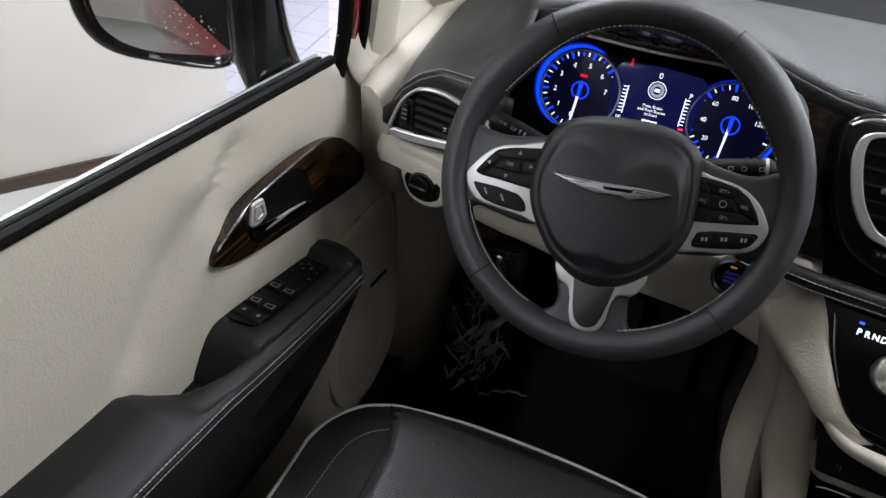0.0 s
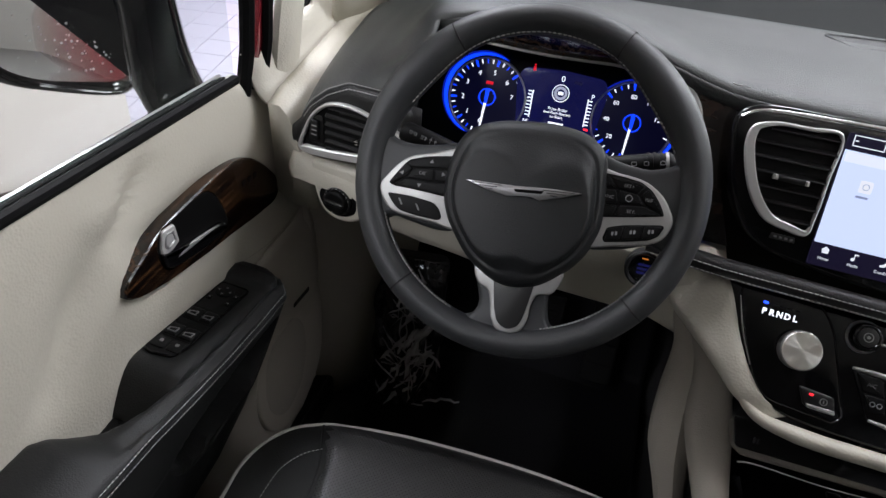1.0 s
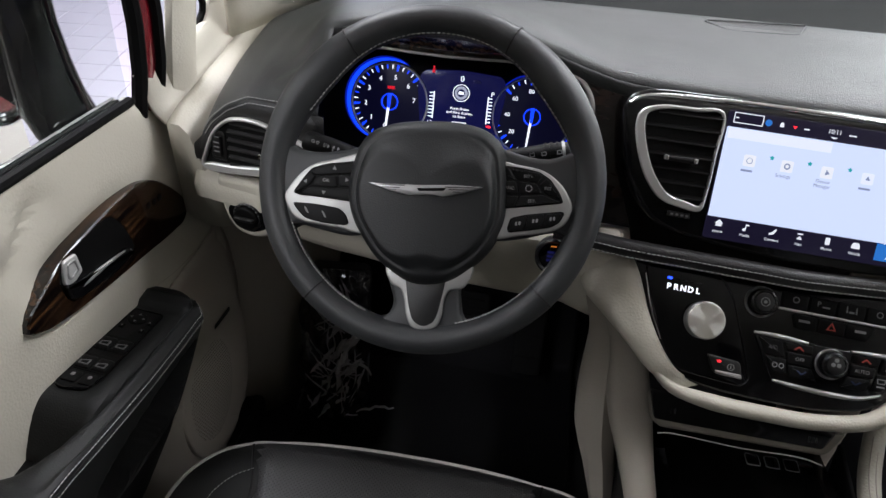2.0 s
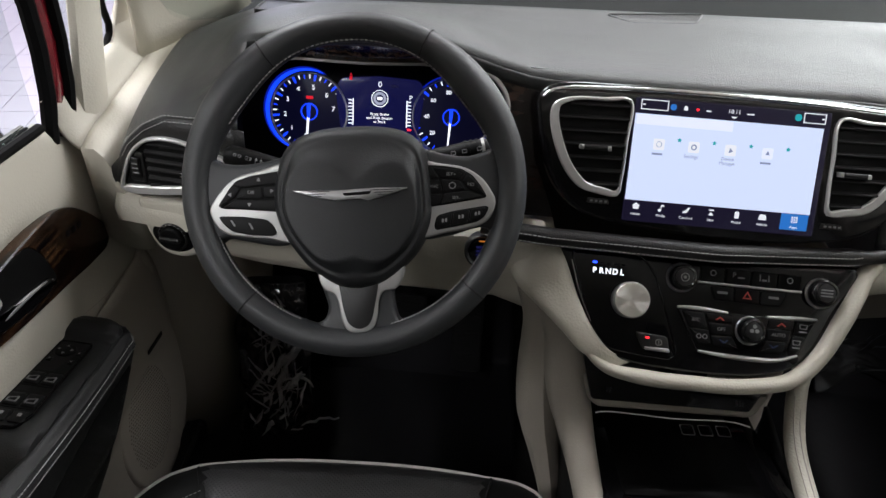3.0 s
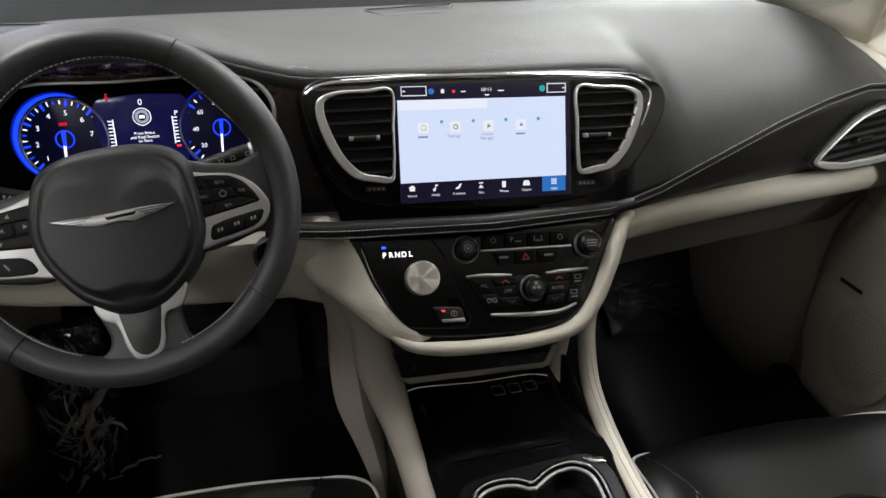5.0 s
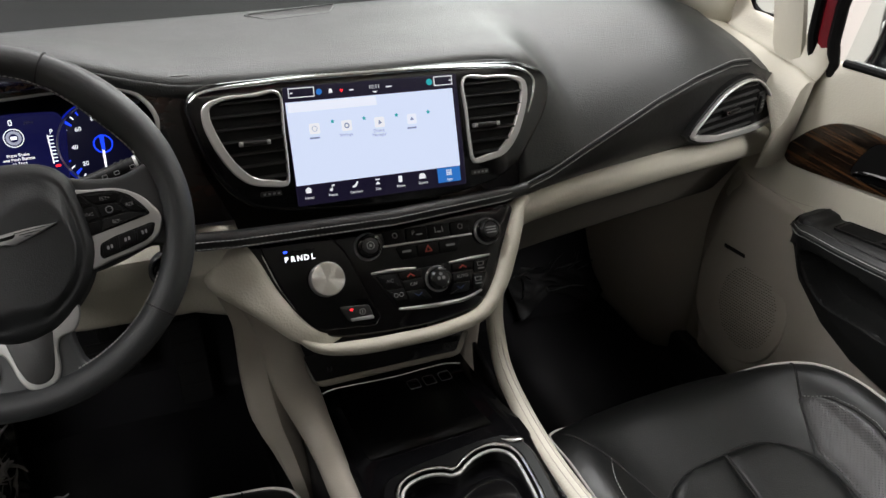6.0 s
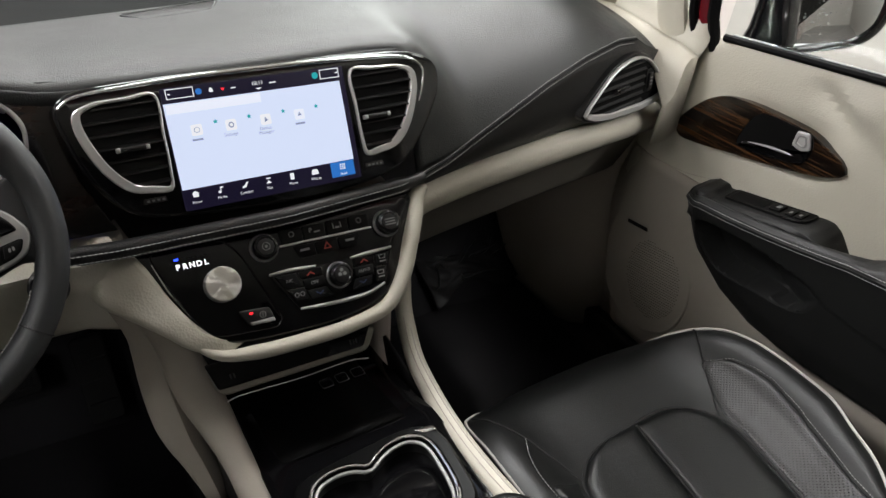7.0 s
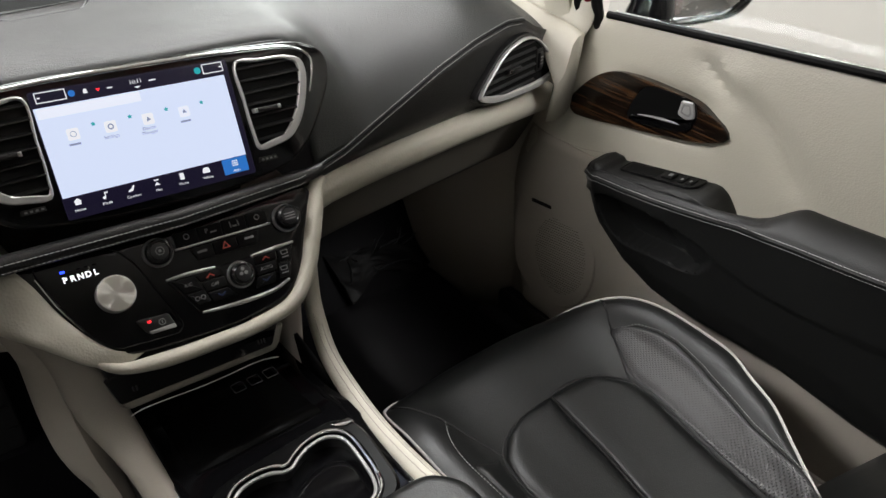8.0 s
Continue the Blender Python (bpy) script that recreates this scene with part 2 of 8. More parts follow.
def curve(pts, n, closed=False):
    """A smooth curve through the points, n points at even steps along it."""
    p = [np.array(q, float) for q in pts]
    k = len(p)
    dense = []
    for i in range(k if closed else k - 1):
        if closed:
            a, b, c, d = p[i - 1], p[i], p[(i + 1) % k], p[(i + 2) % k]
        else:
            b, c = p[i], p[i + 1]
            a = p[i - 1] if i else 2 * b - c
            d = p[i + 2] if i + 2 < k else 2 * c - b
        la, lb, lc = (max(np.linalg.norm(y - x), 1e-6) ** 0.5 for x, y in ((a, b), (b, c), (c, d)))
        m1 = lb * ((b - a) / la - (c - a) / (la + lb) + (c - b) / lb)
        m2 = lb * ((c - b) / lb - (d - b) / (lb + lc) + (d - c) / lc)
        for s in np.linspace(0, 1, 16, endpoint=False):
            s2, s3 = s * s, s * s * s
            dense.append((2 * s3 - 3 * s2 + 1) * b + (s3 - 2 * s2 + s) * m1 + (3 * s2 - 2 * s3) * c + (s3 - s2) * m2)
    dense.append(p[0] if closed else p[-1])
    dense = np.array(dense)
    run = np.concatenate([[0], np.cumsum(np.linalg.norm(np.diff(dense, axis=0), axis=1))])
    at = np.linspace(0, run[-1], n, endpoint=not closed)
    return [tuple(np.interp(s, run, dense[:, j]) for j in range(dense.shape[1])) for s in at]


def rounded(pts, r, seg=5):
    """A polygon with rounded corners."""
    out = []
    k = len(pts)
    for i in range(k):
        a, b, c = (Vector(pts[j % k]) for j in (i - 1, i, i + 1))
        e, f = a - b, c - b
        d = min(r, e.length * 0.45, f.length * 0.45)
        e, f = b + e.normalized() * d, b + f.normalized() * d
        for s in range(seg + 1):
            t = s / seg
            q = (1 - t) ** 2 * e + 2 * t * (1 - t) * b + t * t * f
            out.append((q.x, q.y))
    return out


def box2(u0, v0, u1, v1, r=0.002):
    return rounded([(u0, v0), (u1, v0), (u1, v1), (u0, v1)], r)


def circle(u, v, r, n=48, a0=0.0, a1=360.0):
    full = abs(a1 - a0) > 359
    return [(u + r * math.cos(radians(a0 + (a1 - a0) * i / (n if full else n - 1))), v + r * math.sin(radians(a0 + (a1 - a0) * i / (n if full else n - 1)))) for i in range(n)]


def ccw(o):
    a = sum(o[i - 1][0] * o[i][1] - o[i][0] * o[i - 1][1] for i in range(len(o)))
    return list(o) if a > 0 else list(reversed(o))


def inset(o, d):
    k = len(o)
    out = []
    for i in range(k):
        a, b, c = (Vector(o[j % k]) for j in (i - 1, i, i + 1))
        e, f = (b - a), (c - b)
        if e.length < 1e-9 or f.length < 1e-9:
            e = f = c - a
        e, f = e.normalized(), f.normalized()
        n = Vector((-(e.y + f.y), e.x + f.x))
        if n.length < 1e-6:
            n = Vector((-e.y, e.x))
        n.normalize()
        out.append((b.x + n.x * d, b.y + n.y * d))
    return out


def plate(m, outline, low, high, bevel=0.001, dome=0.0, steps=3):
    """A slab with rounded front edges on a leaning frame, from w = low to w = high."""
    o = ccw(outline)
    rings = [(o, low), (o, high - bevel)]
    for s in range(1, steps + 1):
        a = radians(90 * s / steps)
        rings.append((inset(o, bevel * (1 - math.cos(a))), high - bevel + bevel * math.sin(a)))
    if dome:
        cx, cy = sum(q[0] for q in o) / len(o), sum(q[1] for q in o) / len(o)
        top = rings[-1][0]
        for s in (0.25, 0.5, 0.75):
            rings.append(([(q[0] + (cx - q[0]) * s, q[1] + (cy - q[1]) * s) for q in top], high + dome * (1 - (1 - s) ** 2)))
    k = len(o)
    verts = [m @ Vector((u, v, w)) for ring, w in rings for u, v in ring]
    faces = [tuple(reversed(range(k)))]
    for r in range(len(rings) - 1):
        for i in range(k):
            j = (i + 1) % k
            faces.append((r * k + i, r * k + j, (r + 1) * k + j, (r + 1) * k + i))
    faces.append(tuple(range((len(rings) - 1) * k, len(rings) * k)))
    return verts, faces


def band(m, outer, inner, low, high, bevel=0.001):
    """A flat ring between two outlines with the same number of points."""
    o, i_ = ccw(outer), ccw(inner)
    k = len(o)
    rings = [(o, low), (o, high - bevel), (inset(o, bevel), high), (inset(i_, -bevel), high), (i_, high - bevel), (i_, low)]
    verts = [m @ Vector((u, v, w)) for ring, w in rings for u, v in ring]
    faces = []
    for r in range(len(rings)):
        q = (r + 1) % len(rings)
        for i in range(k):
            j = (i + 1) % k
            faces.append((r * k + i, r * k + j, q * k + j, q * k + i))
    return verts, faces


def loft(sections, closed=False, caps=False):
    """A skin over sections with the same number of points."""
    n, k = len(sections), len(sections[0])
    verts = [Vector(p) for s in sections for p in s]
    faces = []
    for a in range(n - 1):
        for i in range(k if closed else k - 1):
            j = (i + 1) % k
            faces.append((a * k + i, a * k + j, (a + 1) * k + j, (a + 1) * k + i))
    if caps:
        faces.append(tuple(reversed(range(k))))
        faces.append(tuple(range((n - 1) * k, n * k)))
    return verts, faces


def tube(path, r, closed=False, n=8, flat=1.0, up=None):
    """A round (or flattened) rod along a path; r a number or a list."""
    p = [Vector(q) for q in path]
    k = len(p)
    rad = r if isinstance(r, (list, tuple)) else [r] * k
    ref = Vector(up) if up else None
    secs = []
    prev = None
    for i in range(k):
        a = p[i - 1] if (i or closed) else p[0]
        b = p[(i + 1) % k] if (i < k - 1 or closed) else p[-1]
        t = (b - a).normalized()
        if prev is None or ref:
            s = ref or (Vector((0, 0, 1)) if abs(t.z) < 0.9 else Vector((1, 0, 0)))
        else:
            s = prev
        x = (s - t * s.dot(t)).normalized()
        prev = x
        y = t.cross(x)
        secs.append([p[i] + rad[i] * (math.cos(2 * math.pi * j / n) * x * flat + math.sin(2 * math.pi * j / n) * y) for j in range(n)])
    if closed:
        secs.append(secs[0])
        v, f = loft(secs[:-1], closed=True)
        for i in range(n):
            j = (i + 1) % n
            f.append(((k - 1) * n + i, (k - 1) * n + j, j, i))
        return v, f
    return loft(secs, closed=True, caps=True)


def join(*parts):
    verts, faces = [], []
    for v, f in parts:
        s = len(verts)
        verts += list(v)
        faces += [tuple(i + s for i in q) for q in f]
    return verts, faces


def dashes(path, length, gap, r):
    """Thread stitches along a path."""
    p = np.array([tuple(q) for q in path])
    run = np.concatenate([[0], np.cumsum(np.linalg.norm(np.diff(p, axis=0), axis=1))])
    at = lambda s: Vector([float(np.interp(s, run, p[:, j])) for j in range(3)])
    out = []
    s = 0.0
    while s + length < run[-1]:
        out.append(tube([at(s), at(s + length / 2), at(s + length)], [r * 0.5, r, r * 0.5], n=5))
        s += length + gap
    return join(*out)


def solid(corners, low, high):
    """A prism over a plan polygon from z low to z high."""
    m = Matrix.Identity(4)
    return plate(m, corners, low, high, bevel=0.0005, steps=1)


def block(x0, x1, y0, y1, z0, z1, b=0.004):
    return plate(Matrix.Identity(4), box2(x0, y0, x1, y1, b), z0, z1, bevel=b, steps=2)


def thing(name, place, label, category, group="", kind=""):
    ob = new(name)
    ob.empty_display_size = 0.05
    ob.location = place
    return tagged(ob, label, category, group, kind)


def part(name, shape, mat, parent, label="", sharp=38, thick=0.0, kind="", weld=False):
    """Links one mesh under a thing or under a part."""
    root = parent
    while root.parent:
        root = root.parent
    shift = Vector(root.location)
    me = bpy.data.meshes.new(name)
    me.from_pydata([tuple(Vector(v) - shift) for v in shape[0]], [], shape[1])
    bm = bmesh.new()
    bm.from_mesh(me)
    if weld:
        bmesh.ops.remove_doubles(bm, verts=bm.verts, dist=0.00002)
    bmesh.ops.recalc_face_normals(bm, faces=bm.faces)
    bm.to_mesh(me)
    bm.free()
    me.shade_smooth()
    me.set_sharp_from_angle(angle=radians(sharp))
    me.materials.append(mat)
    ob = new(name, me)
    ob.parent = parent
    if thick:
        s = ob.modifiers.new("thickness", "SOLIDIFY")
        s.thickness, s.offset = thick, 0
    return tagged(ob, label, kind=kind)


def lone(name, shape, mat, label, category, kind="", group="", sharp=38):
    me = bpy.data.meshes.new(name)
    me.from_pydata([tuple(v) for v in shape[0]], [], shape[1])
    bm = bmesh.new()
    bm.from_mesh(me)
    bmesh.ops.recalc_face_normals(bm, faces=bm.faces)
    bm.to_mesh(me)
    bm.free()
    me.shade_smooth()
    me.set_sharp_from_angle(angle=radians(sharp))
    me.materials.append(mat)
    return tagged(new(name, me), label, category, group, kind)


def writing(name, words, size, m, u, v, w, mat, parent, align="CENTER", label="", bold=0.0):
    """Printed or lit words as flat mesh letters on a frame."""
    c = bpy.data.curves.new(name, "FONT")
    c.body, c.size, c.align_x, c.align_y, c.resolution_u = words, size, align, "CENTER", 3
    c.space_line = 0.95
    c.extrude = 0.0001
    c.offset = bold
    tmp = bpy.data.objects.new(name, c)
    me = bpy.data.meshes.new_from_object(tmp)
    bpy.data.objects.remove(tmp)
    bpy.data.curves.remove(c)
    root = parent
    while root.parent:
        root = root.parent
    place = Matrix.Translation(-Vector(root.location)) @ m @ Matrix.Translation((u, v, w))
    me.transform(place)
    me.materials.clear()
    me.materials.append(mat)
    ob = new(name, me)
    ob.parent = parent
    return tagged(ob, label)


def mirrored(shape):
    v, f = shape
    return [Vector((-q[0], q[1], q[2])) for q in v], [tuple(reversed(p)) for p in f]


def lerp(table, x):
    return float(np.interp(x, [a for a, _ in table], [b for _, b in table]))

# ---- the showroom ----
ROOM = (-7.0, 2.75, -6.0, 8.5)
lone("ground", block(ROOM[0], ROOM[1], ROOM[2], ROOM[3], GROUND - 0.1, GROUND), FLOOR, "pale polished showroom floor", "floor", "structure")
lone("ceiling", block(ROOM[0], ROOM[1], ROOM[2], ROOM[3], CEIL, CEIL + 0.1), CEILING, "plain white showroom ceiling", "ceiling", "structure")
lone("wall_north", block(ROOM[0], ROOM[1], ROOM[3], ROOM[3] + 0.15, GROUND, CEIL), WALL, "warm white painted showroom wall", "wall", "structure")
lone("wall_south", block(ROOM[0], ROOM[1], ROOM[2] - 0.15, ROOM[2], GROUND, CEIL), WALL, "warm white painted showroom wall", "wall", "structure")
lone("wall_west", block(ROOM[0] - 0.15, ROOM[0], ROOM[2], ROOM[3], GROUND, CEIL), WALL, "warm white painted showroom wall", "wall", "structure")
lone("wall_east", block(2.6, 2.75, ROOM[2], ROOM[3], GROUND, CEIL), WALL_EAST, "warm grey wall beside the passenger side", "wall", "structure")
# the partition that stands beside the driver's door, and its skirting
PA, PB = Vector((-4.31, -0.80, 0)), Vector((-2.24, 2.183, 0))
along = (PB - PA).normalized()
side = Vector((-along.y, along.x, 0))


def strip(a, b, off0, off1, z0, z1):
    c = [a + side * off0, b + side * off0, b + side * off1, a + side * off1]
    return solid([(q.x, q.y) for q in c], z0, z1)


lone("partition_wall", strip(PA, PB, 0, 0.12, GROUND, CEIL), WALL, "warm white painted partition beside the car", "wall", "structure")
lone("baseboard", strip(PA, PB, -0.018, -0.001, GROUND, GROUND + 0.055), BASE_WOOD, "dark brown wooden skirting along the partition", "baseboard", "structure")
# tiles of the daylit floor in front of the partition
tile_floor = thing("tile_floor", (-2.8, 3.6, GROUND), "pale square floor tiles with grey joints", "floor", kind="structure")
TURN_T = radians(-7)
tile_me = bpy.data.meshes.new("tile")
tv, tf = plate(Matrix.Identity(4), box2(-0.0975, -0.0975, 0.0975, 0.0975, 0.002), 0.0, 0.008, bevel=0.002, steps=1)
tile_me.from_pydata([tuple(q) for q in tv], [], tf)
tile_me.materials.append(TILE)
TX, TY = Vector((math.cos(TURN_T), -math.sin(TURN_T), 0)), Vector((math.sin(TURN_T), math.cos(TURN_T), 0))
for i in range(-8, 8):
    for j in range(-9, 9):
        t_ = new("tile", tile_me)
        t_.parent = tile_floor
        t_.location = Vector((-0.0245, 0.0, 0.0)) + TX * (0.2 * i) + TY * (0.2 * j)
        t_.rotation_euler = (0, 0, -TURN_T)

# Window out of view, invented to carry the front fill lamp.
win = thing("added_window", (2.59, 4.3, 0.5), "added unseen window with a glowing pane in a white frame", "window", kind="structure")
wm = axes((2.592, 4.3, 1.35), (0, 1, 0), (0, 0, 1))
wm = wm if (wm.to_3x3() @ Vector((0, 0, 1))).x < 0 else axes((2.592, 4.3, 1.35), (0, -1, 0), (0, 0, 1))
part("window_frame", band(wm, box2(-1.2, -0.95, 1.2, 0.95, 0.01), box2(-1.12, -0.87, 1.12, 0.87, 0.01), -0.01, 0.05), CEILING, win, "white frame of the added window")
part("pane", plate(wm, box2(-1.12, -0.87, 1.12, 0.87, 0.005), -0.005, 0.01, 0.001), ADDED_PANE_GLOW, win, "glowing pane of the added window")
for px, py in PANELS:
    lamp = thing("ceiling_light", (px, py, CEIL), "recessed fluorescent ceiling panel, lit", "ceiling light", "showroom ceiling lights")
    fo, fi = box2(px - 0.34, py - 0.79, px + 0.34, py + 0.79, 0.01), box2(px - 0.31, py - 0.76, px + 0.31, py + 0.76, 0.01)
    part("frame", band(Matrix.Identity(4), fo, fi, CEIL - 0.05, CEIL - 0.002), SATIN, lamp)
    part("diffuser", block(px - 0.31, px + 0.31, py - 0.76, py + 0.76, CEIL - 0.03, CEIL - 0.02), LAMP_FACE, lamp)

# ---- the car's shell ----
BELT = lambda y: 0.748 + 0.085 * (0.66 - y)
FRONT = [(0.10, 0.83), (0.15, 0.83), (0.21, 0.86), (0.34, 0.873), (0.433, 0.855), (0.51, 0.826), (0.575, 0.816), (0.611, 0.812), (0.635, 0.803), (0.66, 0.793), (0.697, 0.766), (0.726, 0.728), (0.745, 0.690), (0.76, 0.66)]
van = thing("minivan_shell", (0, 0, 0), "deep red minivan body with beige headliner and pillars", "car", kind="structure")
part("floor_pan", block(-0.86, 0.86, -2.4, 1.45, -0.06, -0.004), CARPET, van, "black carpeted cabin floor")
part("firewall", loft([[(x, 1.02, -0.01), (x, 1.16, 0.03), (x, 1.30, 0.20), (x, 1.34, 0.45), (x, 1.30, 0.70)] for x in (-0.84, 0.84)]), CARPET, van, "black carpeted firewall", thick=0.02)
part("headliner", loft([[(x, y, 1.265 - 0.05 * (abs(x) / 0.66) ** 3) for x in np.linspace(-0.66, 0.66, 13)] for y in (0.22, -0.4, -1.2, -2.3)]), HEADLINER, van, "beige cloth headliner", thick=0.02)
part("roof", loft([[(x, y, 1.33 - 0.06 * (abs(x) / 0.72) ** 3) for x in np.linspace(-0.72, 0.72, 13)] for y in (0.22, -0.4, -1.2, -2.35)]), RED, van, "deep red painted roof", thick=0.012)
part("tailgate", block(-0.86, 0.86, -2.45, -2.38, -0.06, 0.85), LINING, van, "taupe tailgate lining")
wind = part("windshield", loft([[(x, 1.09 - 0.10 * (x / 0.75) ** 4, 0.775), (x * 0.97, 0.80 - 0.05 * x * x, 0.96), (x * 0.90, 0.50, 1.13), (x * 0.84, 0.22, 1.27)] for x in np.linspace(-0.74, 0.74, 15)]), GLASS, van, "clear laminated windshield", thick=0.005)
wind.visible_shadow = False
rear = part("rear_window", loft([[(x, -2.42, 0.85), (x * 0.86, -2.33, 1.27)] for x in (-0.8, 0, 0.8)]), PRIVACY, van, "dark rear window", thick=0.005)
rear.visible_shadow = False
part("cowl", loft([[(x, 1.063 - 0.03 * (x / 0.72) ** 4, 0.790 - 0.047 * max(0, (abs(x) - 0.52) / 0.20) ** 2), (x, 1.09 - 0.05 * (x / 0.72) ** 4, 0.772 - 0.047 * max(0, (abs(x) - 0.52) / 0.20) ** 2), (x, 1.22, 0.745), (x, 1.36, 0.775)] for x in np.linspace(-0.72, 0.72, 25)]), DARK, van, "matt black cowl below the windshield", thick=0.004)
part("hood", loft([[(x, 1.38, 0.80 - 0.05 * abs(x) ** 2), (x, 1.7, 0.70 - 0.05 * abs(x) ** 2), (x, 2.05, 0.52 - 0.08 * abs(x) ** 2), (x * 0.95, 2.2, 0.2), (x * 0.95, 2.2, -0.3)] for x in np.linspace(-0.92, 0.92, 9)]), RED, van, "deep red painted hood", thick=0.01)

for sx in (-1, 1):
    flip = (lambda s: s) if sx > 0 else mirrored
    sd = lambda n, s, m_, lab, **k: part(n, flip(s), m_, van, lab, **k)
    # outer skin below the belt, with the door's painted inner sash
    sd("body_side", loft([[(0.84, y, BELT(y) - 0.03), (0.89, y, BELT(y) - 0.11), (0.955, y, 0.45), (0.975, y, 0.2), (0.96, y, -0.2), (0.93, y, -0.32)] for y in np.linspace(-2.4, 1.38, 12)]), RED, "deep red painted body side", thick=0.012)
    sd("fender", loft([[(0.93, y, 0.66 - 0.1 * (y - 1.2)), (0.985, y, 0.4), (0.96, y, -0.2)] for y in (1.38, 1.8, 2.2)]), RED, "deep red front fender", thick=0.012)
    sash = [(0.801, 0.714, 0.720), (0.797, 0.734, 0.80), (0.775, 0.690, 0.95), (0.73, 0.47, 1.10), (0.67, 0.22, 1.21), (0.65, -0.3, 1.235)]
    sd("door_sash", tube(curve(sash, 24), 0.0150, n=8, flat=0.55, up=(1, 0, 0)), RED, "deep red painted window frame")
    sd("window_seal", tube(curve([(a - 0.002, b - 0.021, c) for a, b, c in sash], 24), 0.0100, n=8), RUBBER, "black rubber window seal")
    sd("inner_seal", tube(curve([(a - 0.008, b + 0.018, c) for a, b, c in sash], 24), 0.0085, n=8), RUBBER, "black rubber door seal")
    # divider pillar, quarter glass and the long front pillar
    piv = [(0.785, 0.766, 0.66), (0.784, 0.789, 0.76), (0.780, 0.815, 0.86), (0.755, 0.775, 0.97), (0.69, 0.48, 1.13), (0.64, 0.22, 1.22)]
    sd("divider_pillar", tube(curve(piv, 24), 0.033, n=10, flat=0.45, up=(1, 0, 0)), BEIGE, "beige divider pillar beside the quarter glass")
    fp = [[(0.774, 0.925, 0.742), (0.738, 1.0, 0.742), (0.70, 1.055, 0.752), (0.655, 1.10, 0.775)], [(0.765, 0.90, 0.84), (0.728, 0.955, 0.86), (0.69, 0.99, 0.87), (0.65, 1.02, 0.88)], [(0.745, 0.80, 0.965), (0.70, 0.83, 0.985), (0.665, 0.85, 0.995), (0.635, 0.86, 1.0)], [(0.69, 0.50, 1.13), (0.655, 0.51, 1.145), (0.625, 0.515, 1.15), (0.60, 0.52, 1.155)], [(0.65, 0.22, 1.235), (0.62, 0.22, 1.245), (0.59, 0.22, 1.25), (0.57, 0.22, 1.255)]]
    sd("front_pillar", loft([curve(c, 24) for c in zip(*[curve(r, 9) for r in fp])]), BEIGE, "beige front pillar trim", thick=0.008)
    yy = np.linspace(0.70, 1.06, 12)
    edge_z = lambda y: lerp([(0.70, 0.650), (0.72, 0.69), (0.76, 0.712), (0.80, 0.726), (0.86, 0.740), (0.95, 0.752), (1.10, 0.757)], y)
    ridge_z = lambda y: lerp([(0.70, 0.712), (0.715, 0.718), (0.83, 0.730), (0.96, 0.745), (1.06, 0.748)], y)
    sd("dash_end_trim", loft([curve([(0.712, 0.716, 0.555), (0.727, 0.712, 0.555), (0.750, 0.712, 0.56), (0.774, 0.718, 0.57)], 8)] + [curve([(0.712, y + 0.004, edge_z(y) - 0.02), (0.725, y, edge_z(y) - 0.006), (0.748, y, ridge_z(y) - 0.004), (0.768, y, ridge_z(y))], 8) for y in yy]), BEIGE, "beige end trim beside the dash", thick=0.005)
    sd("quarter_sill", loft([curve([(0.770, y, ridge_z(y) - 0.001), (0.782, y, ridge_z(y) + 0.012), (0.792, y, ridge_z(y) + 0.035), (0.800, y, 0.772 + 0.06 * min(1, max(0, y - 0.905) / 0.04))], 8) for y in yy]), BEIGE, "beige sill below the quarter glass", thick=0.005)
    sd("quarter_frame", loft([curve([(0.800, 0.895, 0.770), (0.795, 0.93, 0.81), (0.78, 0.90, 0.87), (0.755, 0.78, 0.96)], 10), curve([(0.785, 1.06, 0.775), (0.76, 1.02, 0.86), (0.735, 0.92, 0.93), (0.70, 0.80, 1.0)], 10)]), BEIGE, "beige surround of the quarter glass", thick=0.006)
    sd("quarter_seal", tube(curve([(0.803, 0.845, 0.773), (0.803, 0.885, 0.772), (0.802, 0.908, 0.787), (0.799, 0.897, 0.82), (0.785, 0.865, 0.88), (0.76, 0.78, 0.96)], 24), 0.005, n=8), RUBBER, "black rubber quarter glass seal")
    q = sd("quarter_window", loft([[(0.806, 0.76, 0.76), (0.785, 0.76, 0.95)], [(0.806, 0.93, 0.76), (0.785, 0.80, 0.95)]]), GLASS, "small fixed quarter glass", thick=0.004)
    q.visible_shadow = False
    g = sd("side_window", loft([[(0.809, y, BELT(y) - 0.03), (0.80, y, 0.95), (0.72, y, 1.22)] for y in (-0.33, 0.0, 0.3, 0.5)] + [[(0.809, 0.69, 0.72), (0.80, 0.675, 0.80), (0.775, 0.64, 0.95)]]), GLASS, "clear front side window", thick=0.004)
    g.visible_shadow = False
    sd("middle_pillar", tube(curve([(0.80, -0.40, 0.0), (0.80, -0.40, 0.7), (0.76, -0.40, 1.0), (0.68, -0.40, 1.24)], 14), 0.07, n=10, flat=0.5, up=(1, 0, 0)), BEIGE_HARD, "beige middle pillar")
    sd("rear_side_lining", loft([[(0.80, y, BELT(0)), (0.78, y, 0.6), (0.80, y, 0.0)] for y in (-0.46, -1.2, -2.4)]), LINING, "taupe rear side lining", thick=0.02)
    sd("rear_pillar", tube([(0.80, -2.3, 0.75), (0.70, -2.28, 1.25)], 0.09, n=10, flat=0.5, up=(1, 0, 0)), LINING, "taupe rear pillar")
